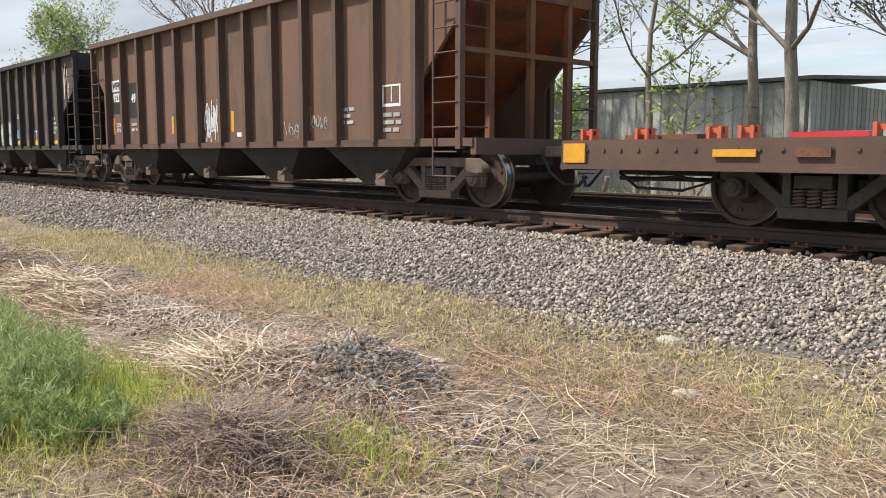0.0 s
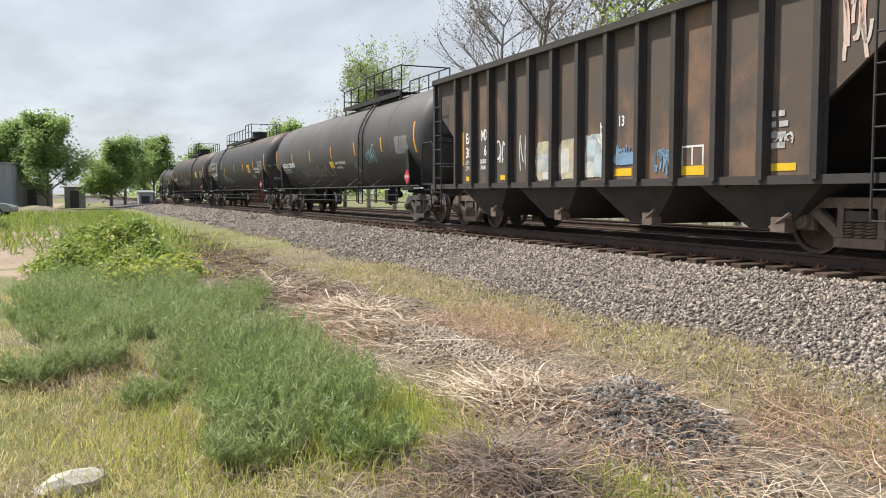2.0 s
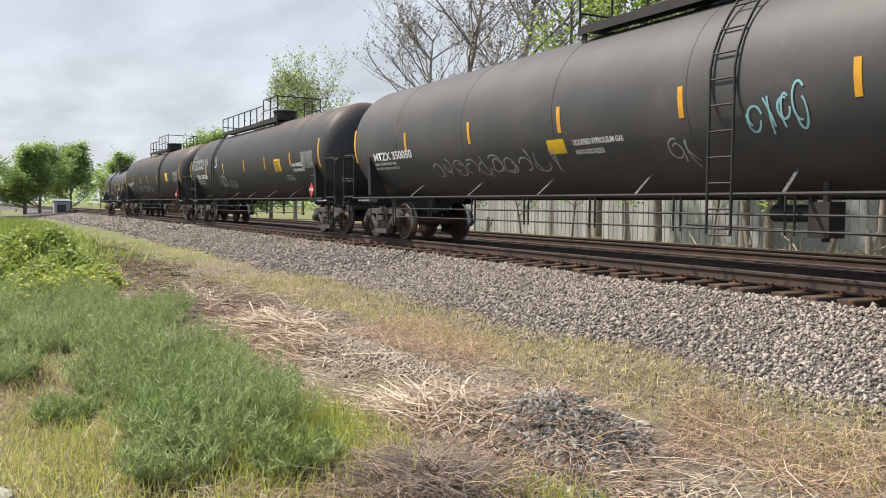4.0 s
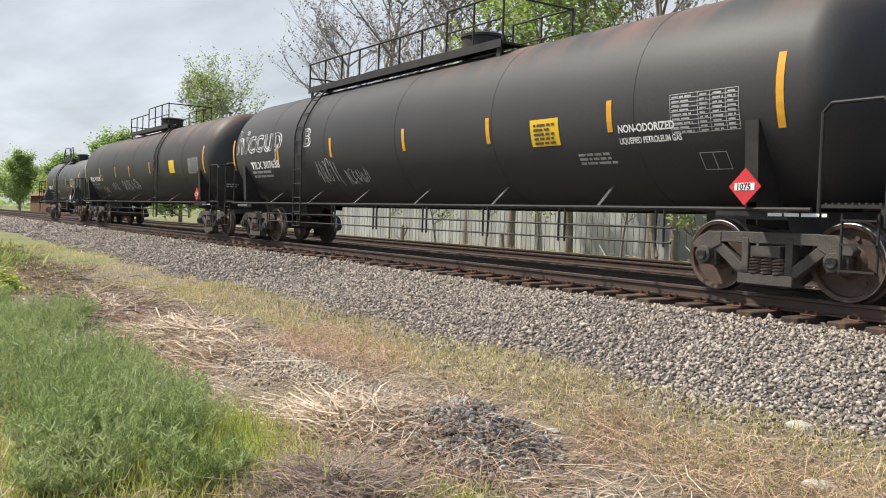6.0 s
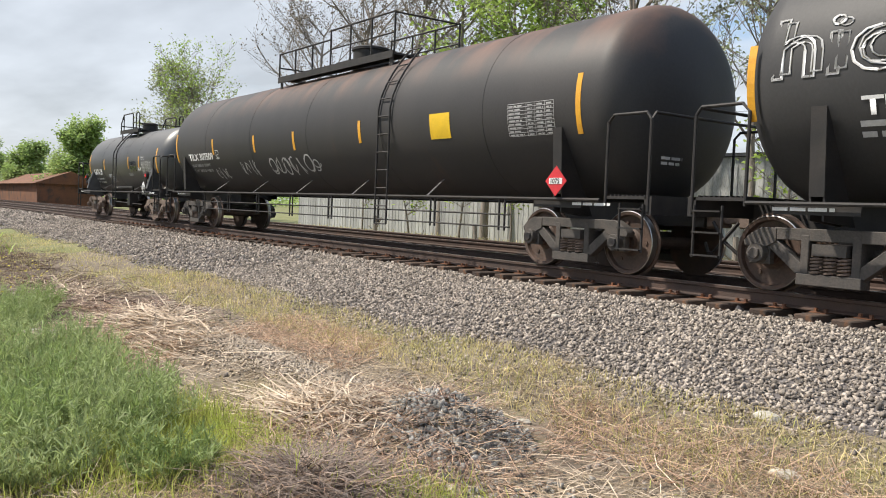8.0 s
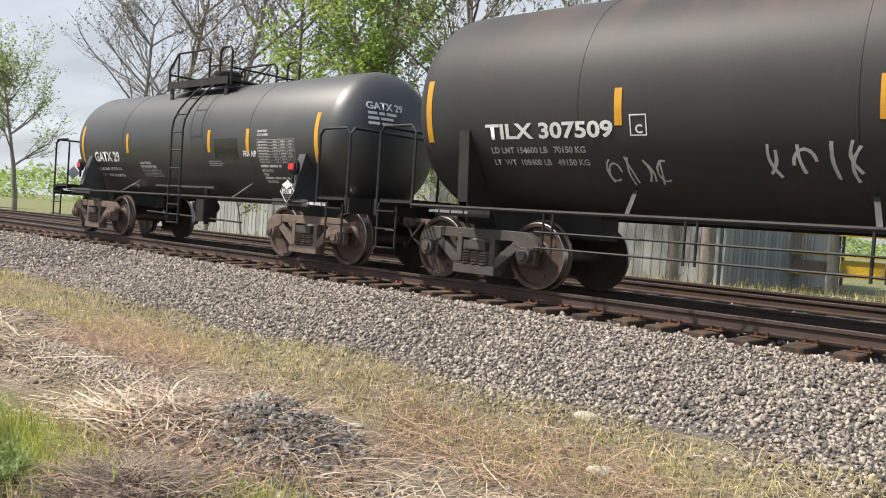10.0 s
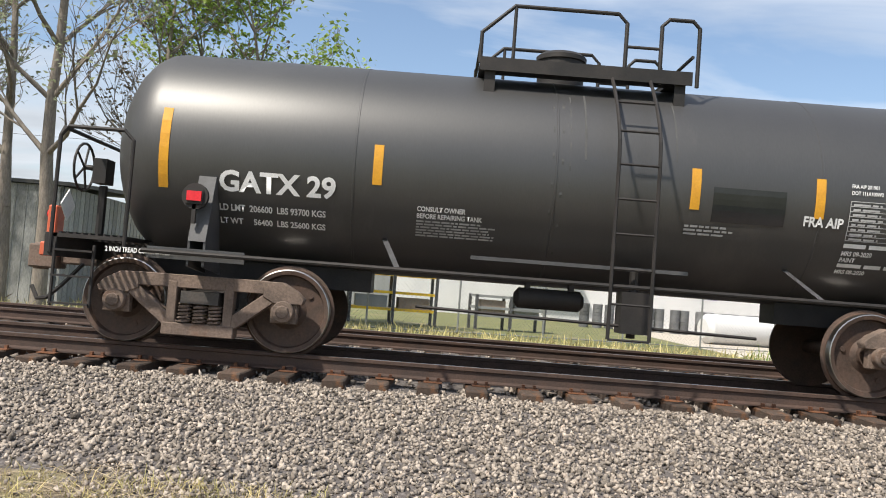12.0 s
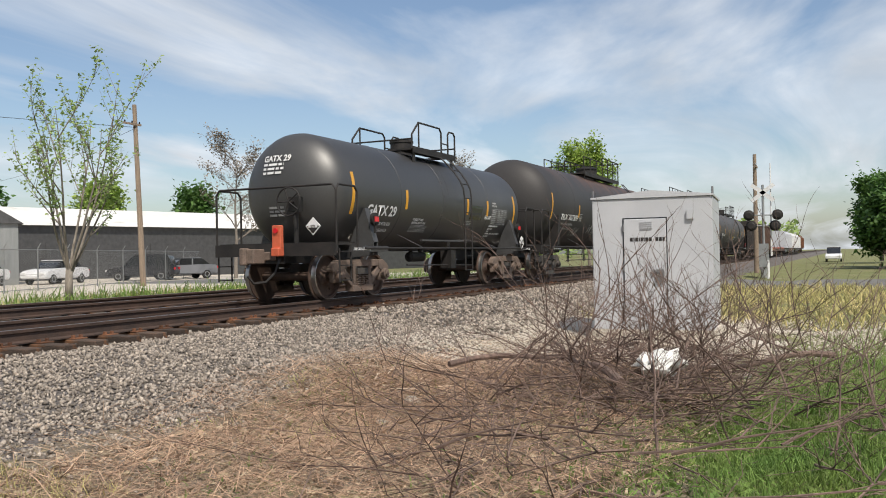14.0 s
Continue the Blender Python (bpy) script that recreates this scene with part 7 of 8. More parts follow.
# along the board wall beyond the second track, from west to east
for k, (x, y, h, sp, leaf, dens, tr, size) in enumerate((
        (-63, 20.5, 10.5, 0.60, M_LEAF_PALE, 1.6, 0.18, 0.20), (-57, 20.5, 10.5, 0.66, M_LEAF_LIGHT, 0.9, 0.18, 0.15), (-47, 24, 14, 0.72, M_BUD, 1.0, 0.26, 0.12),
        (-42, 23, 15, 0.75, M_BUD, 1.0, 0.28, 0.12), (-36.5, 23, 15, 0.75, M_BUD, 1.0, 0.26, 0.12), (-31.5, 22.5, 14, 0.66, M_BUD, 1.0, 0.22, 0.12), (-27, 21.5, 13, 0.6, M_LEAF_LIGHT, 3.2, 0.19, 0.17),
        (-22.5, 20.6, 12, 0.58, M_LEAF_LIGHT, 3.0, 0.16, 0.17), (-18.8, 20.8, 13, 0.6, M_BUD, 0.8, 0.18, 0.11), (-17, 19.8, 12, 0.5, M_LEAF_PALE, 0.8, 0.14, 0.12), (-13.6, 20.0, 12, 0.48, M_LEAF_PALE, 0.8, 0.11, 0.12),
        (-10.6, 20.3, 13, 0.5, M_LEAF_PALE, 0.8, 0.17, 0.12), (-9.4, 19.8, 13, 0.5, M_LEAF_PALE, 0.8, 0.20, 0.12), (-7.6, 23.5, 13, 0.42, M_BUD, 0.8, 0.15, 0.11), (-5.2, 24.0, 10.5, 0.5, M_LEAF_LIGHT, 1.5, 0.14, 0.15), (-6.4, 26.0, 11, 0.5, M_LEAF_LIGHT, 1.3, 0.13, 0.15))):
    tree(x, y, h, sp, leaf, dens, 30 + k, LEAFY if leaf == M_LEAF_LIGHT else BARE, tr, size)


def whip_tree(x, y, h, seed):
    """A short bole that forks into whippy upright stems set with small leaf clusters."""
    rng = random.Random(seed)
    ob = thing("sapling", pose(x, y, float(lay(x, y))), "sapling with whippy stems and sparse pale leaves", "tree")
    bm = bmesh.new()
    rod(bm, (0, 0, -0.05), (0.05, 0, 1.1), 0.13, 9, 0.10)
    spots = []

    def stem(p, d, l, r, lev):
        for i in range(6):
            q = p + d * (l / 6)
            rod(bm, p, q, r * (1 - 0.14 * i), 6, r * (1 - 0.14 * (i + 1)), caps=False)
            p = q
            d = (d + Vector((rng.uniform(-0.09, 0.09), rng.uniform(-0.09, 0.09), 0.10))).normalized()
            if lev or i > 1:
                spots.append(p.copy())
            if lev < 2 and i in (1, 2, 3, 4):
                a = rng.uniform(0, 6.28)
                stem(p, (d + Vector((math.cos(a), math.sin(a), 0.1)) * 0.7).normalized(), l * rng.uniform(0.3, 0.5), r * 0.45, lev + 1)

    for k in range(7):
        a = k * 0.9 + rng.uniform(-0.3, 0.3)
        lean = rng.uniform(0.18, 0.6)
        stem(Vector((0.05, 0, rng.uniform(0.8, 1.1))), Vector((math.cos(a) * lean, math.sin(a) * lean, 1)).normalized(), (h - 1) * rng.uniform(0.6, 0.95), 0.05, 0)
    part("trunk", bm, M_BARK, ob, smooth="all")
    r2 = np.random.default_rng(seed)
    e = np.array([tuple(p) for p in spots])
    n = 2300
    c = e[r2.integers(0, len(e), n)] + r2.normal(0, 0.07, (n, 3))
    v, f = blades(r2, c[:, 0], c[:, 1], c[:, 2], r2.uniform(0, 6.28, n), r2.uniform(-0.5, 0.9, n), r2.uniform(0.07, 0.14, n), r2.uniform(0.05, 0.10, n), 0.3)
    cr = sheet("crown", v, f, M_LEAF_FAR, "", "", kind="")
    cr.parent = ob


whip_tree(18.1, 21.4, 7.4, 71)
for k, (x, y, h, leaf) in enumerate(((50, 84, 9.4, M_LEAF_DARK), (60, 92, 9.6, M_LEAF_LIGHT), (62, 88, 8.6, M_LEAF_DARK), (74, 82, 9.5, M_LEAF_LIGHT), (84, 76, 9.0, M_LEAF_DARK))):
    tree(x, y, h, 0.62, leaf, 5.0, 170 + k, "round leafy tree far beyond the yard", 0.25, 0.55, depth=4, bare_to=0.05)
tree(33, 68, 13.5, 0.66, M_LEAF_DARK, 14.0, 72, "large round tree with dense dark green leaves", 0.35, 0.60, bare_to=0.08)
tree(37, 73, 12.5, 0.66, M_LEAF_DARK, 14.0, 73, "large round tree with dense dark green leaves", 0.35, 0.60, bare_to=0.08)
tree(46.3, 38.2, 9.0, 0.6, M_BUD, 0.9, 74, BARE, 0.14, 0.14)
tree(66, 30, 9, 0.6, M_BUD, 0.9, 75, BARE, 0.14, 0.14)
tree(75, 21, 10, 0.6, M_LEAF_LIGHT, 3.5, 76, LEAFY, 0.18, 0.26)
for k, (x, y, h) in enumerate(((71, -3.4, 5.4), (75, -5.0, 6.2), (68, -6.2, 6.5), (95, -3.5, 7))):
    tree(x, y, h, 0.62, M_LEAF_DARK, 9.0, 80 + k, "dense dark green bushy tree beside the road", 0.2, 0.34, bare_to=0.05)
for k, (x, y, h, leaf) in enumerate(((-92, -3.4, 8.2, M_LEAF_FAR), (-96, -7, 7.5, M_LEAF_FAR), (-110, -11, 8, M_LEAF_FAR), (-100, 2.6, 6.2, M_LEAF_FAR), (-112, 4.5, 7, M_LEAF_FAR), (-120, 8.5, 7.5, M_LEAF_FAR), (-135, -14, 10, M_LEAF_FAR),
                                     (-105, 17, 6, M_LEAF_FAR), (-97, 21, 5.5, M_LEAF_FAR), (-85, 19, 6.8, M_LEAF_FAR), (-78, 23, 6, M_LEAF_FAR), (-130, 16, 7, M_LEAF_FAR))):
    tree(x, y, h, 0.66, leaf, 13.0, 100 + k, "leafy tree beyond the end of the lot", 0.2, 0.26, bare_to=0.0)


for k, (x, y, h) in enumerate(((-33, 19.2, 4.5), (-28.5, 18.8, 3.6), (-25.8, 19.3, 5.0), (-22.2, 18.9, 4.0), (-18.4, 19.0, 4.6), (-15.2, 18.6, 3.4), (-12.1, 19.2, 5.0), (-3.2, 22.6, 4.0))):
    tree(x, y, h, 0.42, M_LEAF_LIGHT, 0.6, 140 + k, "thin self-sown sapling in front of the shed", 0.05, 0.12, depth=4, lean=0.1 * (-1) ** k)


def far_woods():
    """A low band of woods round the horizon."""
    rng = np.random.default_rng(17)
    n = 70000
    a = rng.uniform(0, 2 * np.pi, n)
    d = rng.uniform(230, 330, n)
    x, y = d * np.cos(a), d * np.sin(a)
    top = 7.5 + 2.5 * np.sin(a * 9) + 1.5 * np.sin(a * 23 + 1) + 1.2 * np.sin(a * 71)
    keep = (np.abs(np.degrees(a) % 180) > 2.5) & (np.abs(np.degrees(a) % 180 - 180) > 2.5)
    x, y, top, a = x[keep], y[keep], top[keep], a[keep]
    n = len(x)
    z = rng.random(n) ** 0.7 * top
    v, f = blades(rng, x, y, z, rng.uniform(0, 6.28, n), rng.uniform(-0.6, 1.0, n), rng.uniform(0.7, 1.8, n), rng.uniform(0.6, 1.4, n), 0.2)
    sheet("far_woods", v, f, M_LEAF_FAR, "distant belt of spring-green woods", "woods")


far_woods()


# ---------- stumps and fallen sticks beyond the second track ----------
def build_snags():
    rng = random.Random(44)
    for x, h in ((-31.0, 0.9), (-23.6, 0.8), (-16.4, 1.1), (-14.3, 0.7), (-13.0, 0.9), (-11.2, 0.8)):
        y = rng.uniform(18.3, 19.3)
        bm = bmesh.new()
        rod(bm, (0, 0, -0.1), (rng.uniform(-0.25, 0.25), 0, h), 0.10, 9, 0.07)
        rod(bm, (0, 0, h * 0.35), (rng.uniform(-0.4, 0.4), 0.1, h * 0.95), 0.05, 7, 0.035)
        ob = part("stump", bm, M_BARK)
        ob.location = (x, y, float(lay(x, y)))
        tagged(ob, "weathered cut stump beyond the tracks", "stump")
    for k in range(34):
        x, y = rng.uniform(-34, -9), rng.uniform(17.6, 20.0)
        a, l = rng.uniform(0, 6.28), rng.uniform(0.5, 1.6)
        z = float(lay(x, y))
        bm = bmesh.new()
        p = Vector((0, 0, 0.04))
        d = Vector((math.cos(a), math.sin(a), rng.uniform(0.0, 0.7))).normalized()
        for i in range(4):
            q = p + d * l / 4
            rod(bm, p, q, 0.03 - 0.005 * i, 6, 0.025 - 0.005 * i)
            p, d = q, (d + Vector((rng.uniform(-0.2, 0.2), rng.uniform(-0.2, 0.2), rng.uniform(-0.2, 0.1)))).normalized()
        ob = part("fallen_stick", bm, M_STICK)
        ob.location = (x, y, z)
        tagged(ob, "pale dead stick lying in the grass", "stick")


M_STICK = surf("bleached_wood", (0.42, 0.36, 0.29), (0.30, 0.25, 0.20), 0.9, 0, 5, 30, 0.2)
build_snags()
# ---------- fences, vehicles, poles and other things beyond the tracks ----------
M_CARWHITE = surf("white_car_paint", (0.75, 0.75, 0.76), (0.70, 0.70, 0.71), 0.25, 0, 1, 60, 0.0)
M_CARBLACK = surf("black_car_paint", (0.03, 0.03, 0.035), (0.04, 0.04, 0.045), 0.25, 0, 1, 60, 0.0)
M_CARGREY = surf("grey_car_paint", (0.25, 0.26, 0.28), (0.22, 0.23, 0.25), 0.25, 0.2, 1, 60, 0.0)
M_TYRE = surf("tyre_rubber", (0.025, 0.025, 0.025), (0.035, 0.034, 0.033), 0.9, 0, 6, 60, 0.1)
M_GALV = surf("galvanised_wire", (0.30, 0.31, 0.31), (0.22, 0.23, 0.23), 0.55, 0.5, 4, 60, 0.02)
M_POLE = surf("pole_wood", (0.30, 0.23, 0.17), (0.22, 0.17, 0.13), 0.9, 0, 3, 20, 0.4, stretch=(4, 4, 0.5))
M_SIGNAL = surf("aluminium_mast", (0.42, 0.43, 0.44), (0.34, 0.35, 0.36), 0.45, 0.6, 3, 60, 0.02)


def chain_fence(points, label):
    fence = thing("chain_link_fence", Matrix(), label, "fence")
    bm_wire = bmesh.new()
    for (xa, ya), (xb, yb) in zip(points, points[1:]):
        a, b = Vector((xa, ya, 0)), Vector((xb, yb, 0))
        l = (b - a).length
        d = (b - a) / l
        n = max(1, round(l / 3.0))
        for i in range(n):
            p = a + d * (l * i / n)
            z = float(lay(p.x, p.y))
            bm = bmesh.new()
            rod(bm, (p.x, p.y, z - 0.05), (p.x, p.y, z + 2.0), 0.03, 8)
            rod(bm, (p.x, p.y, z + 2.0), (p.x + 0.15 * d.y, p.y - 0.15 * d.x, z + 2.25), 0.02, 6)
            part("post", bm, M_GALV, fence)
        for z in (1.95, 0.1):
            bm = bmesh.new()
            rod(bm, (a.x, a.y, 0.22 + z), (b.x, b.y, 0.22 + z), 0.02, 6)
            part("top_rail", bm, M_GALV, fence)
        k = int(l / 0.13)
        h = 1.9
        for i in range(k):
            for s in (-1, 1):
                p = a + d * (l * i / k)
                q = p + d * (s * h)
                t0 = (p - a).dot(d)
                t1 = (q - a).dot(d)
                z1 = 0.25 + h
                if t1 < 0 or t1 > l:
                    f = (0 - t0) / (t1 - t0) if t1 < 0 else (l - t0) / (t1 - t0)
                    q = p + (q - p) * f
                    z1 = 0.25 + h * f
                rod(bm_wire, (p.x, p.y, 0.25), (q.x, q.y, z1), 0.0035, 3, caps=False)
    tagged(part("wire_mesh", bm_wire, M_GALV, fence), kind="stuff")


def car(x, y, rz, paint, label, van=False):
    """A parked car: lofted body, glass house, four wheels, lamps."""
    z = float(lay(x, y))
    ob = thing("car", pose(x, y, z, 0, 0, rz), label, "car", "parked cars")
    hgt = 1.75 if van else 1.48
    prof = [(-2.25, 0.35), (-2.28, 0.75), (-2.15, 0.98), (-1.2, 1.02), (1.05, 0.98), (2.05, 0.82), (2.25, 0.62), (2.25, 0.35)]
    bm = bmesh.new()
    slab(bm, prof, -0.88, 0.88)
    bmesh.ops.recalc_face_normals(bm, faces=bm.faces[:])
    bmesh.ops.bevel(bm, geom=bm.edges[:], offset=0.07, segments=2, affect="EDGES", clamp_overlap=True)
    body = part("body", bm, paint, ob, smooth=40)
    bm = bmesh.new()
    top = [(-2.1, 0.98), (-1.85, hgt - 0.08), (-1.3, hgt), (0.1, hgt), (0.5, hgt - 0.08), (1.15, 0.95)] if van else [(-1.75, 0.98), (-1.15, hgt - 0.06), (-0.6, hgt), (0.1, hgt), (0.45, hgt - 0.08), (1.15, 0.95)]
    slab(bm, top, -0.74, 0.74)
    bmesh.ops.recalc_face_normals(bm, faces=bm.faces[:])
    bmesh.ops.bevel(bm, geom=bm.edges[:], offset=0.05, segments=2, affect="EDGES", clamp_overlap=True)
    part("glass_house", bm, M_GLASSDARK, ob, smooth=40)
    bm = bmesh.new()
    box(bm, top[1][0] + 0.15, top[4][0] - 0.05, -0.70, 0.70, hgt - 0.03, hgt + 0.02)
    part("roof", bm, paint, ob)
    for px in (-0.35,):
        for s in (-1, 1):
            bm = bmesh.new()
            box(bm, px - 0.05, px + 0.05, s * 0.745 - 0.01, s * 0.745 + 0.01, 0.98, hgt - 0.05)
            part("pillar", bm, paint, ob)
    for px in (-1.4, 1.4):
        for s in (-1, 1):
            bm = bmesh.new()
            lathe(bm, [(s * 0.68, 0.20), (s * 0.70, 0.32), (s * 0.86, 0.32), (s * 0.89, 0.28), (s * 0.88, 0.21)], "y", 20, origin=(px, 0, 0.32))
            w = part("wheel", bm, M_TYRE, ob, smooth=40)
            bm = bmesh.new()
            lathe(bm, [(s * 0.84, 0.20), (s * 0.885, 0.19), (s * 0.87, 0.05)], "y", 16, origin=(px, 0, 0.32))
            part("rim", bm, M_SIGNAL, w)
    for s in (-1, 1):
        bm = bmesh.new()
        box(bm, -2.30, -2.24, s * 0.66 - 0.16, s * 0.66 + 0.16, 0.72, 0.88)
        part("tail_lamp", bm, M_RED_LAMP, ob)
        bm = bmesh.new()
        box(bm, 2.18, 2.26, s * 0.62 - 0.18, s * 0.62 + 0.18, 0.62, 0.74)
        part("headlamp", bm, M_WHITE, ob)


def utility_pole(x, y, h, lean, arm=True, z=0.2):
    ob = thing("utility_pole", pose(x, y, z), "leaning weathered wooden utility pole with crossarm", "pole")
    bm = bmesh.new()
    rod(bm, (0, 0, -0.1), (lean, 0, h), 0.16, 12, 0.11)
    part("pole", bm, M_POLE, ob)
    if arm:
        bm = bmesh.new()
        box(bm, lean * 0.93 - 0.9, lean * 0.93 + 0.3, -0.16, -0.06, h * 0.885, h * 0.885 + 0.1)
        part("crossarm", bm, M_POLE, ob)
        for u in (-0.8, -0.3, 0.2):
            bm = bmesh.new()
            lathe(bm, [(h * 0.885 + 0.1, 0.03), (h * 0.885 + 0.16, 0.05), (h * 0.885 + 0.22, 0.02)], "z", 8, origin=(lean * 0.93 + u, -0.11, 0))
            part("insulator", bm, M_GLASSDARK, ob)


def wire(a, b, sag, r=0.012):
    bm = bmesh.new()
    a, b = Vector(a), Vector(b)
    pts = [a.lerp(b, i / 14) - Vector((0, 0, sag * 4 * (i / 14) * (1 - i / 14))) for i in range(15)]
    pipe(bm, pts, r, 4)
    tagged(part("overhead_wire", bm, M_IRON), "thin black overhead wire", "wire")


def crossing_signal(x, y):
    ob = thing("crossing_signal", pose(x, y, 0.0), "railway crossing signal mast with flashing-light heads", "signal")
    bm = bmesh.new()
    rod(bm, (0, 0, 0), (0, 0, 5.2), 0.07, 12)
    part("mast", bm, M_SIGNAL, ob)
    bm = bmesh.new()
    rod(bm, (0, 0, 0), (0, 0, 0.5), 0.2, 12)
    part("mast_base", bm, M_SIGNAL, ob)
    for a in (38, -38):
        bm = bmesh.new()
        box(bm, -0.05, -0.03, -0.75, 0.75, -0.11, 0.11, m=pose(-0.05, 0, 4.75, a, 0, 0))
        part("crossbuck_blade", bm, M_WHITE, ob)
    for zz, sp in ((3.5, 0.75), (2.9, 0.62)):
        bm = bmesh.new()
        rod(bm, (0, -sp, zz), (0, sp, zz), 0.035, 8)
        part("light_arm", bm, M_SIGNAL, ob)
        for s in (-1, 1):
            bm = bmesh.new()
            lathe(bm, [(-0.30, 0.15), (-0.28, 0.20), (-0.02, 0.20), (0.0, 0.30), (0.03, 0.30), (0.04, 0.02)], "x", 20, origin=(-0.1, s * sp, zz))
            hd = part("light_head", bm, M_IRON, ob)
            bm = bmesh.new()
            lathe(bm, [(-0.315, 0.14), (-0.30, 0.145), (-0.29, 0.02)], "x", 16, origin=(0.32, s * sp, zz))
            part("red_lens", bm, M_RED_LAMP, hd)
    bm = bmesh.new()
    box(bm, -0.25, 0.25, -0.25, 0.25, 0.6, 1.9)
    part("gate_box", bm, M_SIGNAL, ob)
    bm = bmesh.new()
    rod(bm, (0.0, -0.4, 1.2), (0.1, -0.4, 6.4), 0.05, 8, 0.03)
    part("raised_gate", bm, M_WHITE, ob, "raised white gate arm")
    post = thing("marker_post", pose(x - 2.5, y - 0.4, 0), "short white marker post beside the crossing", "post")
    bm = bmesh.new()
    rod(bm, (0, 0, 0), (0, 0, 1.0), 0.07, 10)
    part("post", bm, M_WHITE, post)


def tyre_row():
    """Stacks of dark drums along the hall's yard fence."""
    bm = bmesh.new()
    lathe(bm, [(0, 0.26), (0.02, 0.29), (0.28, 0.29), (0.30, 0.31), (0.32, 0.29), (0.58, 0.29), (0.60, 0.31), (0.62, 0.29), (0.86, 0.29), (0.88, 0.26)], "z", 16)
    me = bpy.data.meshes.new("drum")
    bm.to_mesh(me)
    bm.free()
    me.materials.append(M_DRUM)
    for i in range(22):
        for k in (0, 1):
            ob = new("drum", me)
            ob.matrix_basis = pose(7.5 + i * 0.66 + 0.1 * math.sin(i * 3), 42.5 + i * 0.05, 0.2 + 0.62 * k) @ Matrix.Diagonal((0.85, 0.85, 0.7, 1))
            tagged(ob, "dark grey steel drum stacked in the yard", "drum", "stacked drums")


M_DRUM = surf("drum_paint", (0.16, 0.165, 0.17), (0.10, 0.10, 0.105), 0.6, 0.1, 3, 40, 0.05, rnd=0.5)


def rack(x, y, rz, w, h, mat, label):
    """Open steel rack or pallet frame in the yard."""
    ob = thing("yard_rack", pose(x, y, 0.2, 0, 0, rz), label, "rack", "racks in the yard")
    for u in (-w / 2, 0, w / 2):
        for v in (-0.5, 0.5):
            bm = bmesh.new()
            box(bm, u - 0.05, u + 0.05, v - 0.05, v + 0.05, 0, h)
            part("upright", bm, M_STEEL_GREY, ob)
    for z in (0.5, h * 0.6, h - 0.1):
        bm = bmesh.new()
        box(bm, -w / 2, w / 2, -0.52, 0.52, z, z + 0.09)
        part("shelf", bm, mat, ob)
    rng = random.Random(int(x * 10))
    for u in (-w / 4, w / 4):
        bm = bmesh.new()
        box(bm, u - w * 0.18, u + w * 0.18, -0.4, 0.4, 0.59, 0.59 + rng.uniform(0.3, 0.6))
        part("load", bm, rng.choice([M_POLE, M_SHED, M_YELLOW]), ob)


chain_fence([(-10.4, 22.6), (-2.0, 24.2), (6.0, 26.8), (17.0, 30.0), (30.0, 35.5), (48.0, 43.0)], "galvanised chain-link fence along the yard")
tyre_row()
for x, y, rz, w, h, mt in ((-9.0, 28.0, 8, 3.4, 1.9, M_YELLOW), (-5.2, 27.6, 4, 2.8, 1.6, M_POLE), (-1.6, 29.5, 10, 3.0, 1.8, M_YELLOW), (-12.5, 33, 0, 4, 2.4, M_POLE), (2.6, 31.0, 12, 2.6, 1.3, M_SHED)):
    rack(x, y, rz, w, h, mt, "grey steel yard rack with wooden and yellow shelves")
tank_bm = bmesh.new()
lathe(tank_bm, [(-2.2, 0.4), (-2.0, 0.6), (2.0, 0.6), (2.2, 0.4)], "x", 20, origin=(0, 0, 0.62))
cyl_tank = part("storage_tank", tank_bm, M_WHITEWALL, smooth=40)
cyl_tank.matrix_basis = pose(12.8, 34.0, 0.2, 0, 0, 14)
tagged(cyl_tank, "white horizontal storage tank lying in the yard", "tank")
for x, y, rz, pt, lb, vn in ((31.5, 45.0, 200, M_CARWHITE, "white parked saloon car in the yard", False), (36.8, 44.6, 195, M_CARWHITE, "white parked hatchback in the yard", False), (42.5, 43.0, 120, M_CARBLACK, "black parked van in the yard", True), (45.2, 42.0, 160, M_CARGREY, "grey parked car in the yard", False),
                              (110, 1.0, 180, M_CARWHITE, "white van beside the track", True),
                             (-62, -6.5, 80, M_CARGREY, "grey parked car in the yard", False), (-64, -9.5, 80, M_CARWHITE, "white parked car in the yard", False), (-60, -11.5, 80, M_CARGREY, "silver parked car in the yard", True)):
    car(x, y, rz, pt, lb, vn)
utility_pole(33.2, 33.6, 9.6, -0.45)
utility_pole(58.0, 5.1, 7.8, 0.0, z=0.0)
utility_pole(-150, 9.0, 10.5, 0.2)
utility_pole(62, 90, 11, 0.2)
wire((32.8, 33.5, 8.6), (-40, 52, 9.5), 1.0)
wire((32.8, 33.5, 8.6), (62, 90, 10.5), 0.8)
crossing_signal(50.0, 4.0)


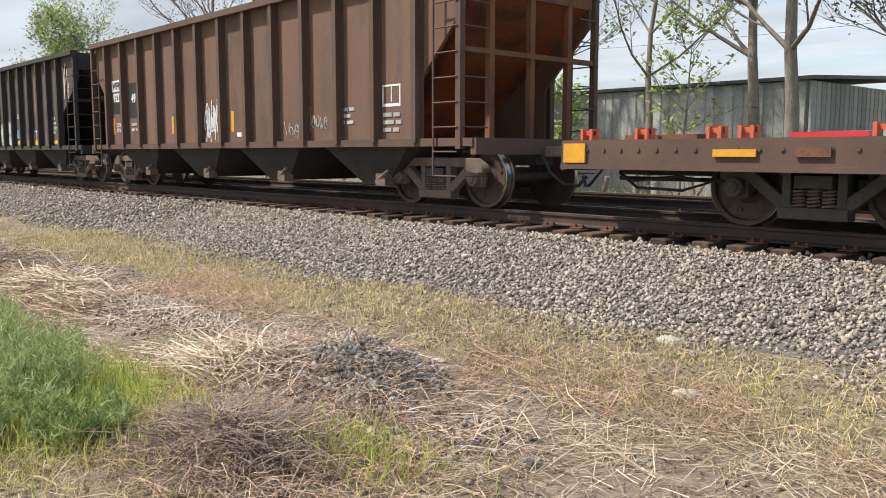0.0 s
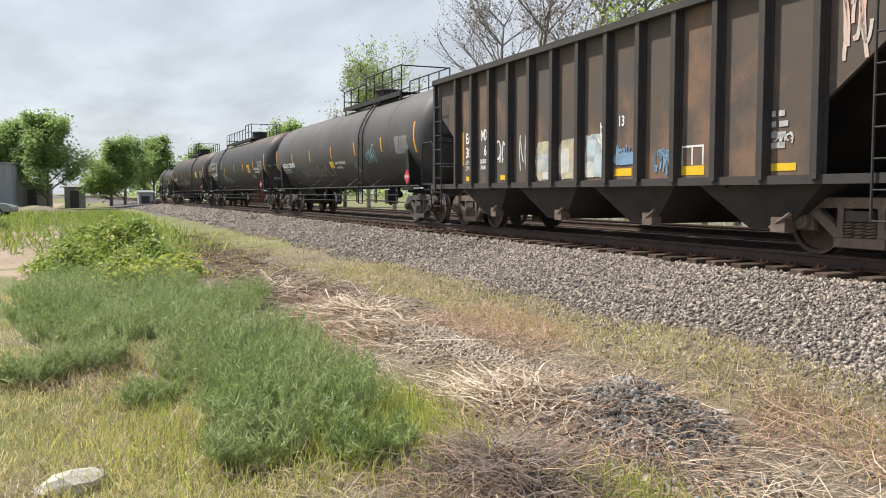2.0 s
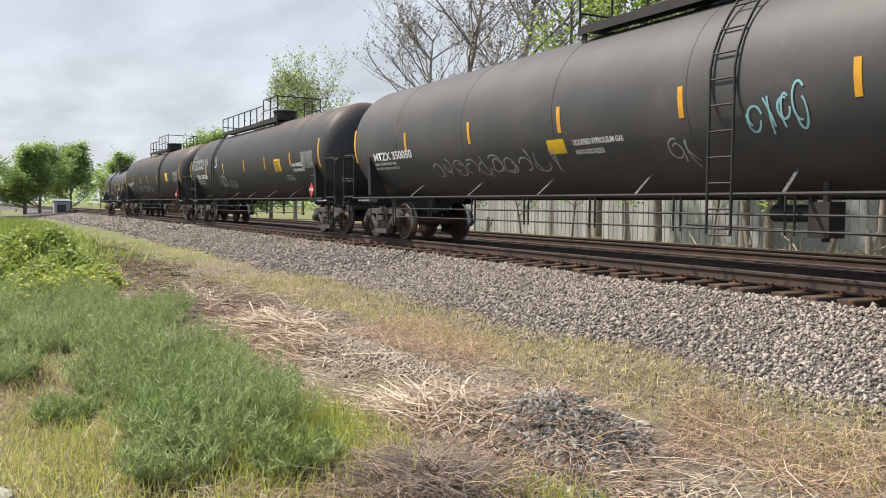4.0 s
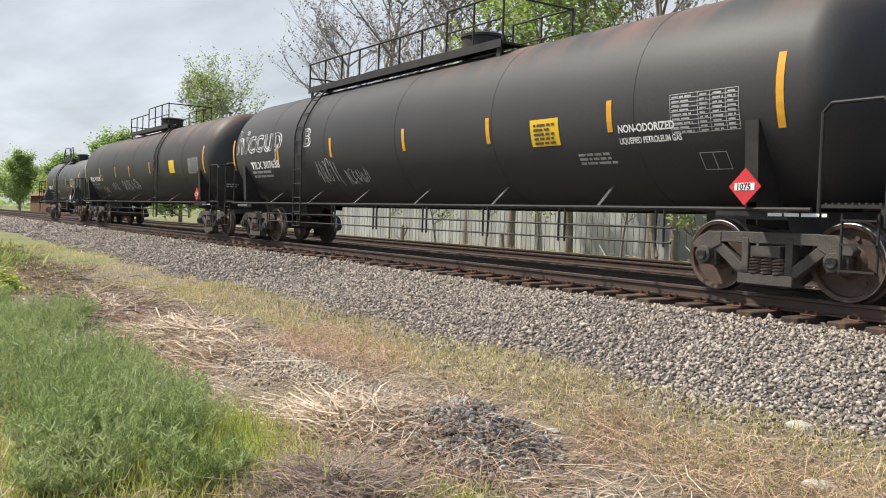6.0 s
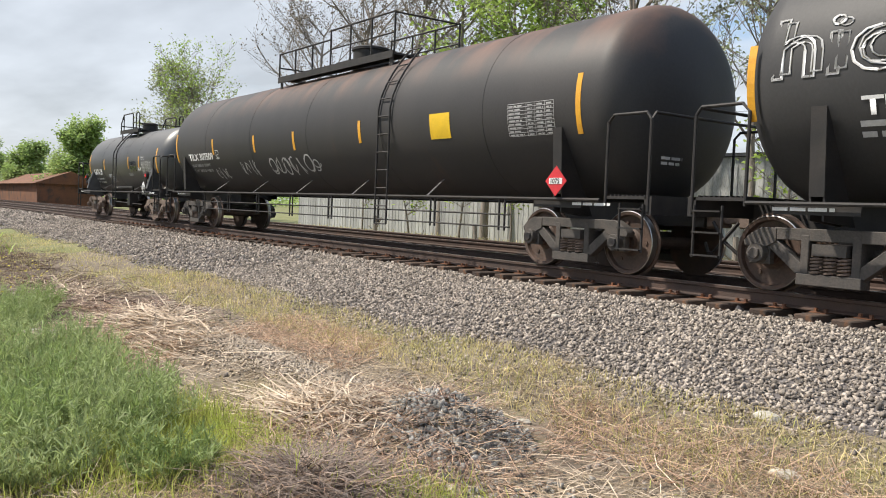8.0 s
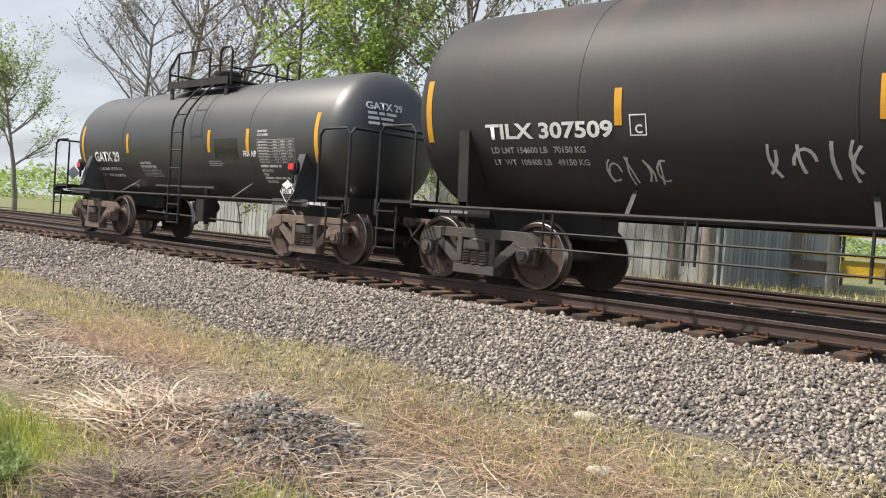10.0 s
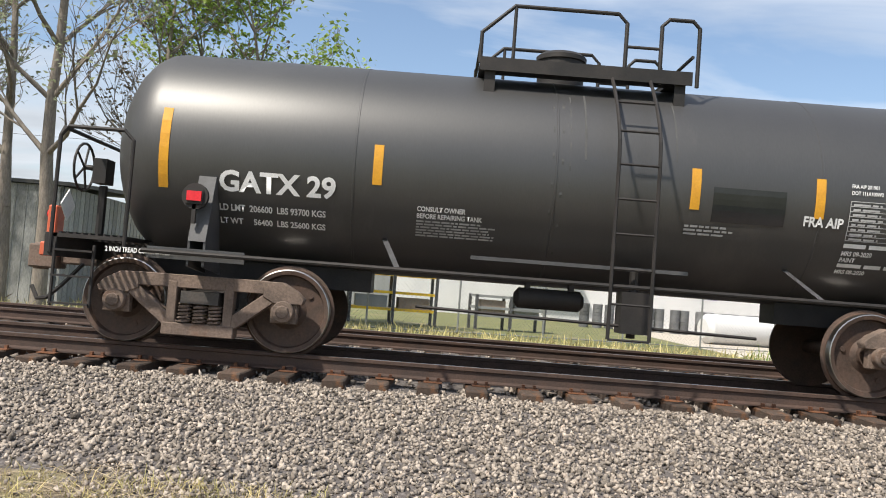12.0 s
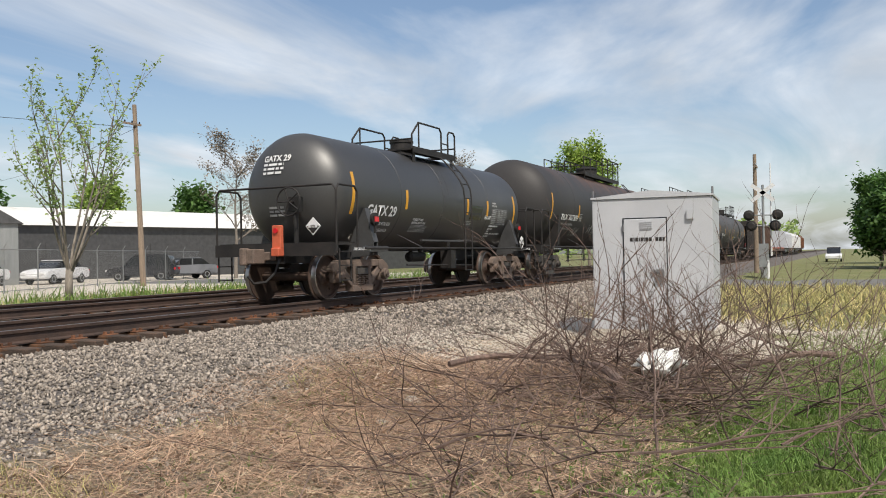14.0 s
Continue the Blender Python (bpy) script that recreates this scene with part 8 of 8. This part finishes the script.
# ---------- the lot to the west ----------
def skip():
    ob = thing("skip_container", pose(-41, -4.7, 0, 0, 0, 12), "dark rubbish container with a ribbed grey lid and red label", "container")
    bm = bmesh.new()
    slab(bm, [(-1.4, 0.15), (1.4, 0.15), (1.6, 1.15), (-1.6, 1.15)], -0.9, 0.9)
    bmesh.ops.recalc_face_normals(bm, faces=bm.faces[:])
    part("body", bm, M_IRON, ob)
    bm = bmesh.new()
    v = box(bm, -1.65, 1.65, -0.95, 0.95, 1.15, 1.22)
    for q in v:
        if q.co.y > 0:
            q.co.z += 0.35
    part("lid", bm, M_SHED, ob)
    for s in (-1, 1):
        bm = bmesh.new()
        slab(bm, [(-0.95, 1.15), (0.95, 1.15), (0.95, 1.5)], s * 1.5 - 0.02, s * 1.5 + 0.02)
        for q in bm.verts:
            q.co = Vector((q.co.y, q.co.x, q.co.z))
        part("cheek", bm, M_IRON, ob)
    bm = bmesh.new()
    box(bm, 1.56, 1.60, -0.35, 0.25, 0.55, 0.9)
    part("label", bm, M_RED, ob)


def hut(x, y, w, d, h, mat, label):
    ob = thing("hut", pose(x, y, 0), label, "hut", "huts by the lot")
    bm = bmesh.new()
    box(bm, -w / 2, w / 2, -d / 2, d / 2, 0, h)
    part("wall", bm, mat, ob)
    bm = bmesh.new()
    v = box(bm, -w / 2 - 0.15, w / 2 + 0.15, -d / 2 - 0.15, d / 2 + 0.15, h, h + 0.12)
    for q in v:
        if q.co.x < 0:
            q.co.z += 0.25
    part("roof", bm, M_SHED, ob)
    bm = bmesh.new()
    box(bm, w / 2 + 0.003, w / 2 + 0.05, -0.5, 0.4, 0, min(2.0, h - 0.3))
    part("door", bm, M_STEEL_GREY, ob)


M_OLDWALL = surf("stained_pale_wall", (0.46, 0.44, 0.41), (0.34, 0.33, 0.31), 0.9, 0, 1.2, 20, 0.15, c=(0.24, 0.21, 0.18), cscale=1.5, cut=0.56)
skip()
# a spread heap of dug earth before the huts
bm = bmesh.new()
bmesh.ops.create_grid(bm, x_segments=40, y_segments=24, size=1)
for v in bm.verts:
    q = max(0.0, 1 - v.co.x ** 2 - v.co.y ** 2)
    v.co = Vector((v.co.x * 9, v.co.y * 5, 0.5 * q * (1 + 0.8 * noise.noise(Vector((v.co.x * 4, v.co.y * 3, 2.0)))) - 0.05))
heap = part("earth_heap", bm, M_SOIL, smooth="all")
heap.matrix_basis = pose(-80, -5.5, 0, 0, 0, 20)
tagged(heap, "spread heap of dug brown earth on the lot", "earth heap")
hut(-100, -5.2, 3.0, 3.7, 2.5, M_OLDWALL, "weathered pale grey utility hut")
hut(-101, -1.1, 2.4, 2.1, 2.2, M_OLDWALL, "small pale utility hut")
hut(-90, -11, 14, 10, 4.2, M_SHED, "large grey metal workshop with a flat roof")
hut(-100, -18, 16, 10, 5.0, M_SHED, "large grey metal workshop with a flat roof")
hut(-104, 6.4, 2.2, 1.6, 1.6, M_CABINET, "green-grey trackside equipment box")
brick = thing("low_building", pose(-95, 15.5, 0.2), "long low red-brown building with a dark roof", "building")
bm = bmesh.new()
box(bm, -10, 14, -1.5, 4, 0, 2.2)
part("wall", bm, M_HOP_RUST, brick)
bm = bmesh.new()
slab(bm, [(-1.9, 2.2), (4.4, 2.2), (1.25, 3.4)], -10.3, 14.3)
for v in bm.verts:
    v.co = Vector((v.co.y, v.co.x, v.co.z))
bmesh.ops.recalc_face_normals(bm, faces=bm.faces[:])
part("roof", bm, M_HOP_RUST, brick)
barrier = thing("yard_barrier", pose(20.5, 36.5, 0.22, 0, 0, 14), "yellow steel barrier frame in the yard", "barrier")
for z in (0.35, 0.75):
    bm = bmesh.new()
    box(bm, -1.6, 1.6, -0.06, 0.06, z, z + 0.22)
    part("rail", bm, M_YELLOW, barrier)
for u in (-1.4, 0.0, 1.4):
    bm = bmesh.new()
    box(bm, u - 0.06, u + 0.06, -0.05, 0.05, 0, 1.05)
    part("post", bm, M_STEEL_GREY, barrier)
# ---------- what moves ----------
# seconds and the place of the last car's rear bogie along the track
TRAIN = [(0.0, -110.45), (0.5, -105.8), (1.0, -101.1), (1.5, -96.6), (2.0, -92.05), (2.5, -87.35), (3.0, -82.6), (3.5, -77.95), (3.7, -76.1), (5.8, -57.2), (6.0, -55.3),
         (6.5, -50.9), (7.0, -46.4), (7.2, -44.65), (9.3, -25.95), (9.5, -24.3), (10.0, -19.7), (10.5, -15.2), (11.0, -11.15), (11.5, -6.87), (12.0, -2.5), (12.5, 1.95),
         (13.0, 6.1), (13.5, 10.25), (14.0, 14.7)]


def train_at(t):
    """The train slows a little: an even course, with its small unevenness between the known places."""
    ts = np.array([r[0] for r in TRAIN])
    xs = np.array([r[1] for r in TRAIN])
    co = np.polyfit(ts, xs, 3)
    return float(np.polyval(co, t) + np.interp(t, ts, xs - np.polyval(co, ts)))


def car_pose(x):
    turn = math.atan2(float(bend(x - 5) - bend(x + 5)), 10.0)
    return pose(x, TRACK_1 - float(bend(x)), RAIL, 0, 0, math.degrees(turn))


def motions():
    times = [k / 15 for k in range(211)]
    for car, s in CARS:
        walk(car, [(k / 4, car_pose(train_at(k / 4) + s)) for k in range(57)])
    x0 = train_at(0)
    for ob, x in WHEELSETS:
        walk(ob, [(t, pose(x, 0, WR) @ Matrix.Rotation((train_at(t) - x0) / WR, 4, "Y")) for t in times])


motions()
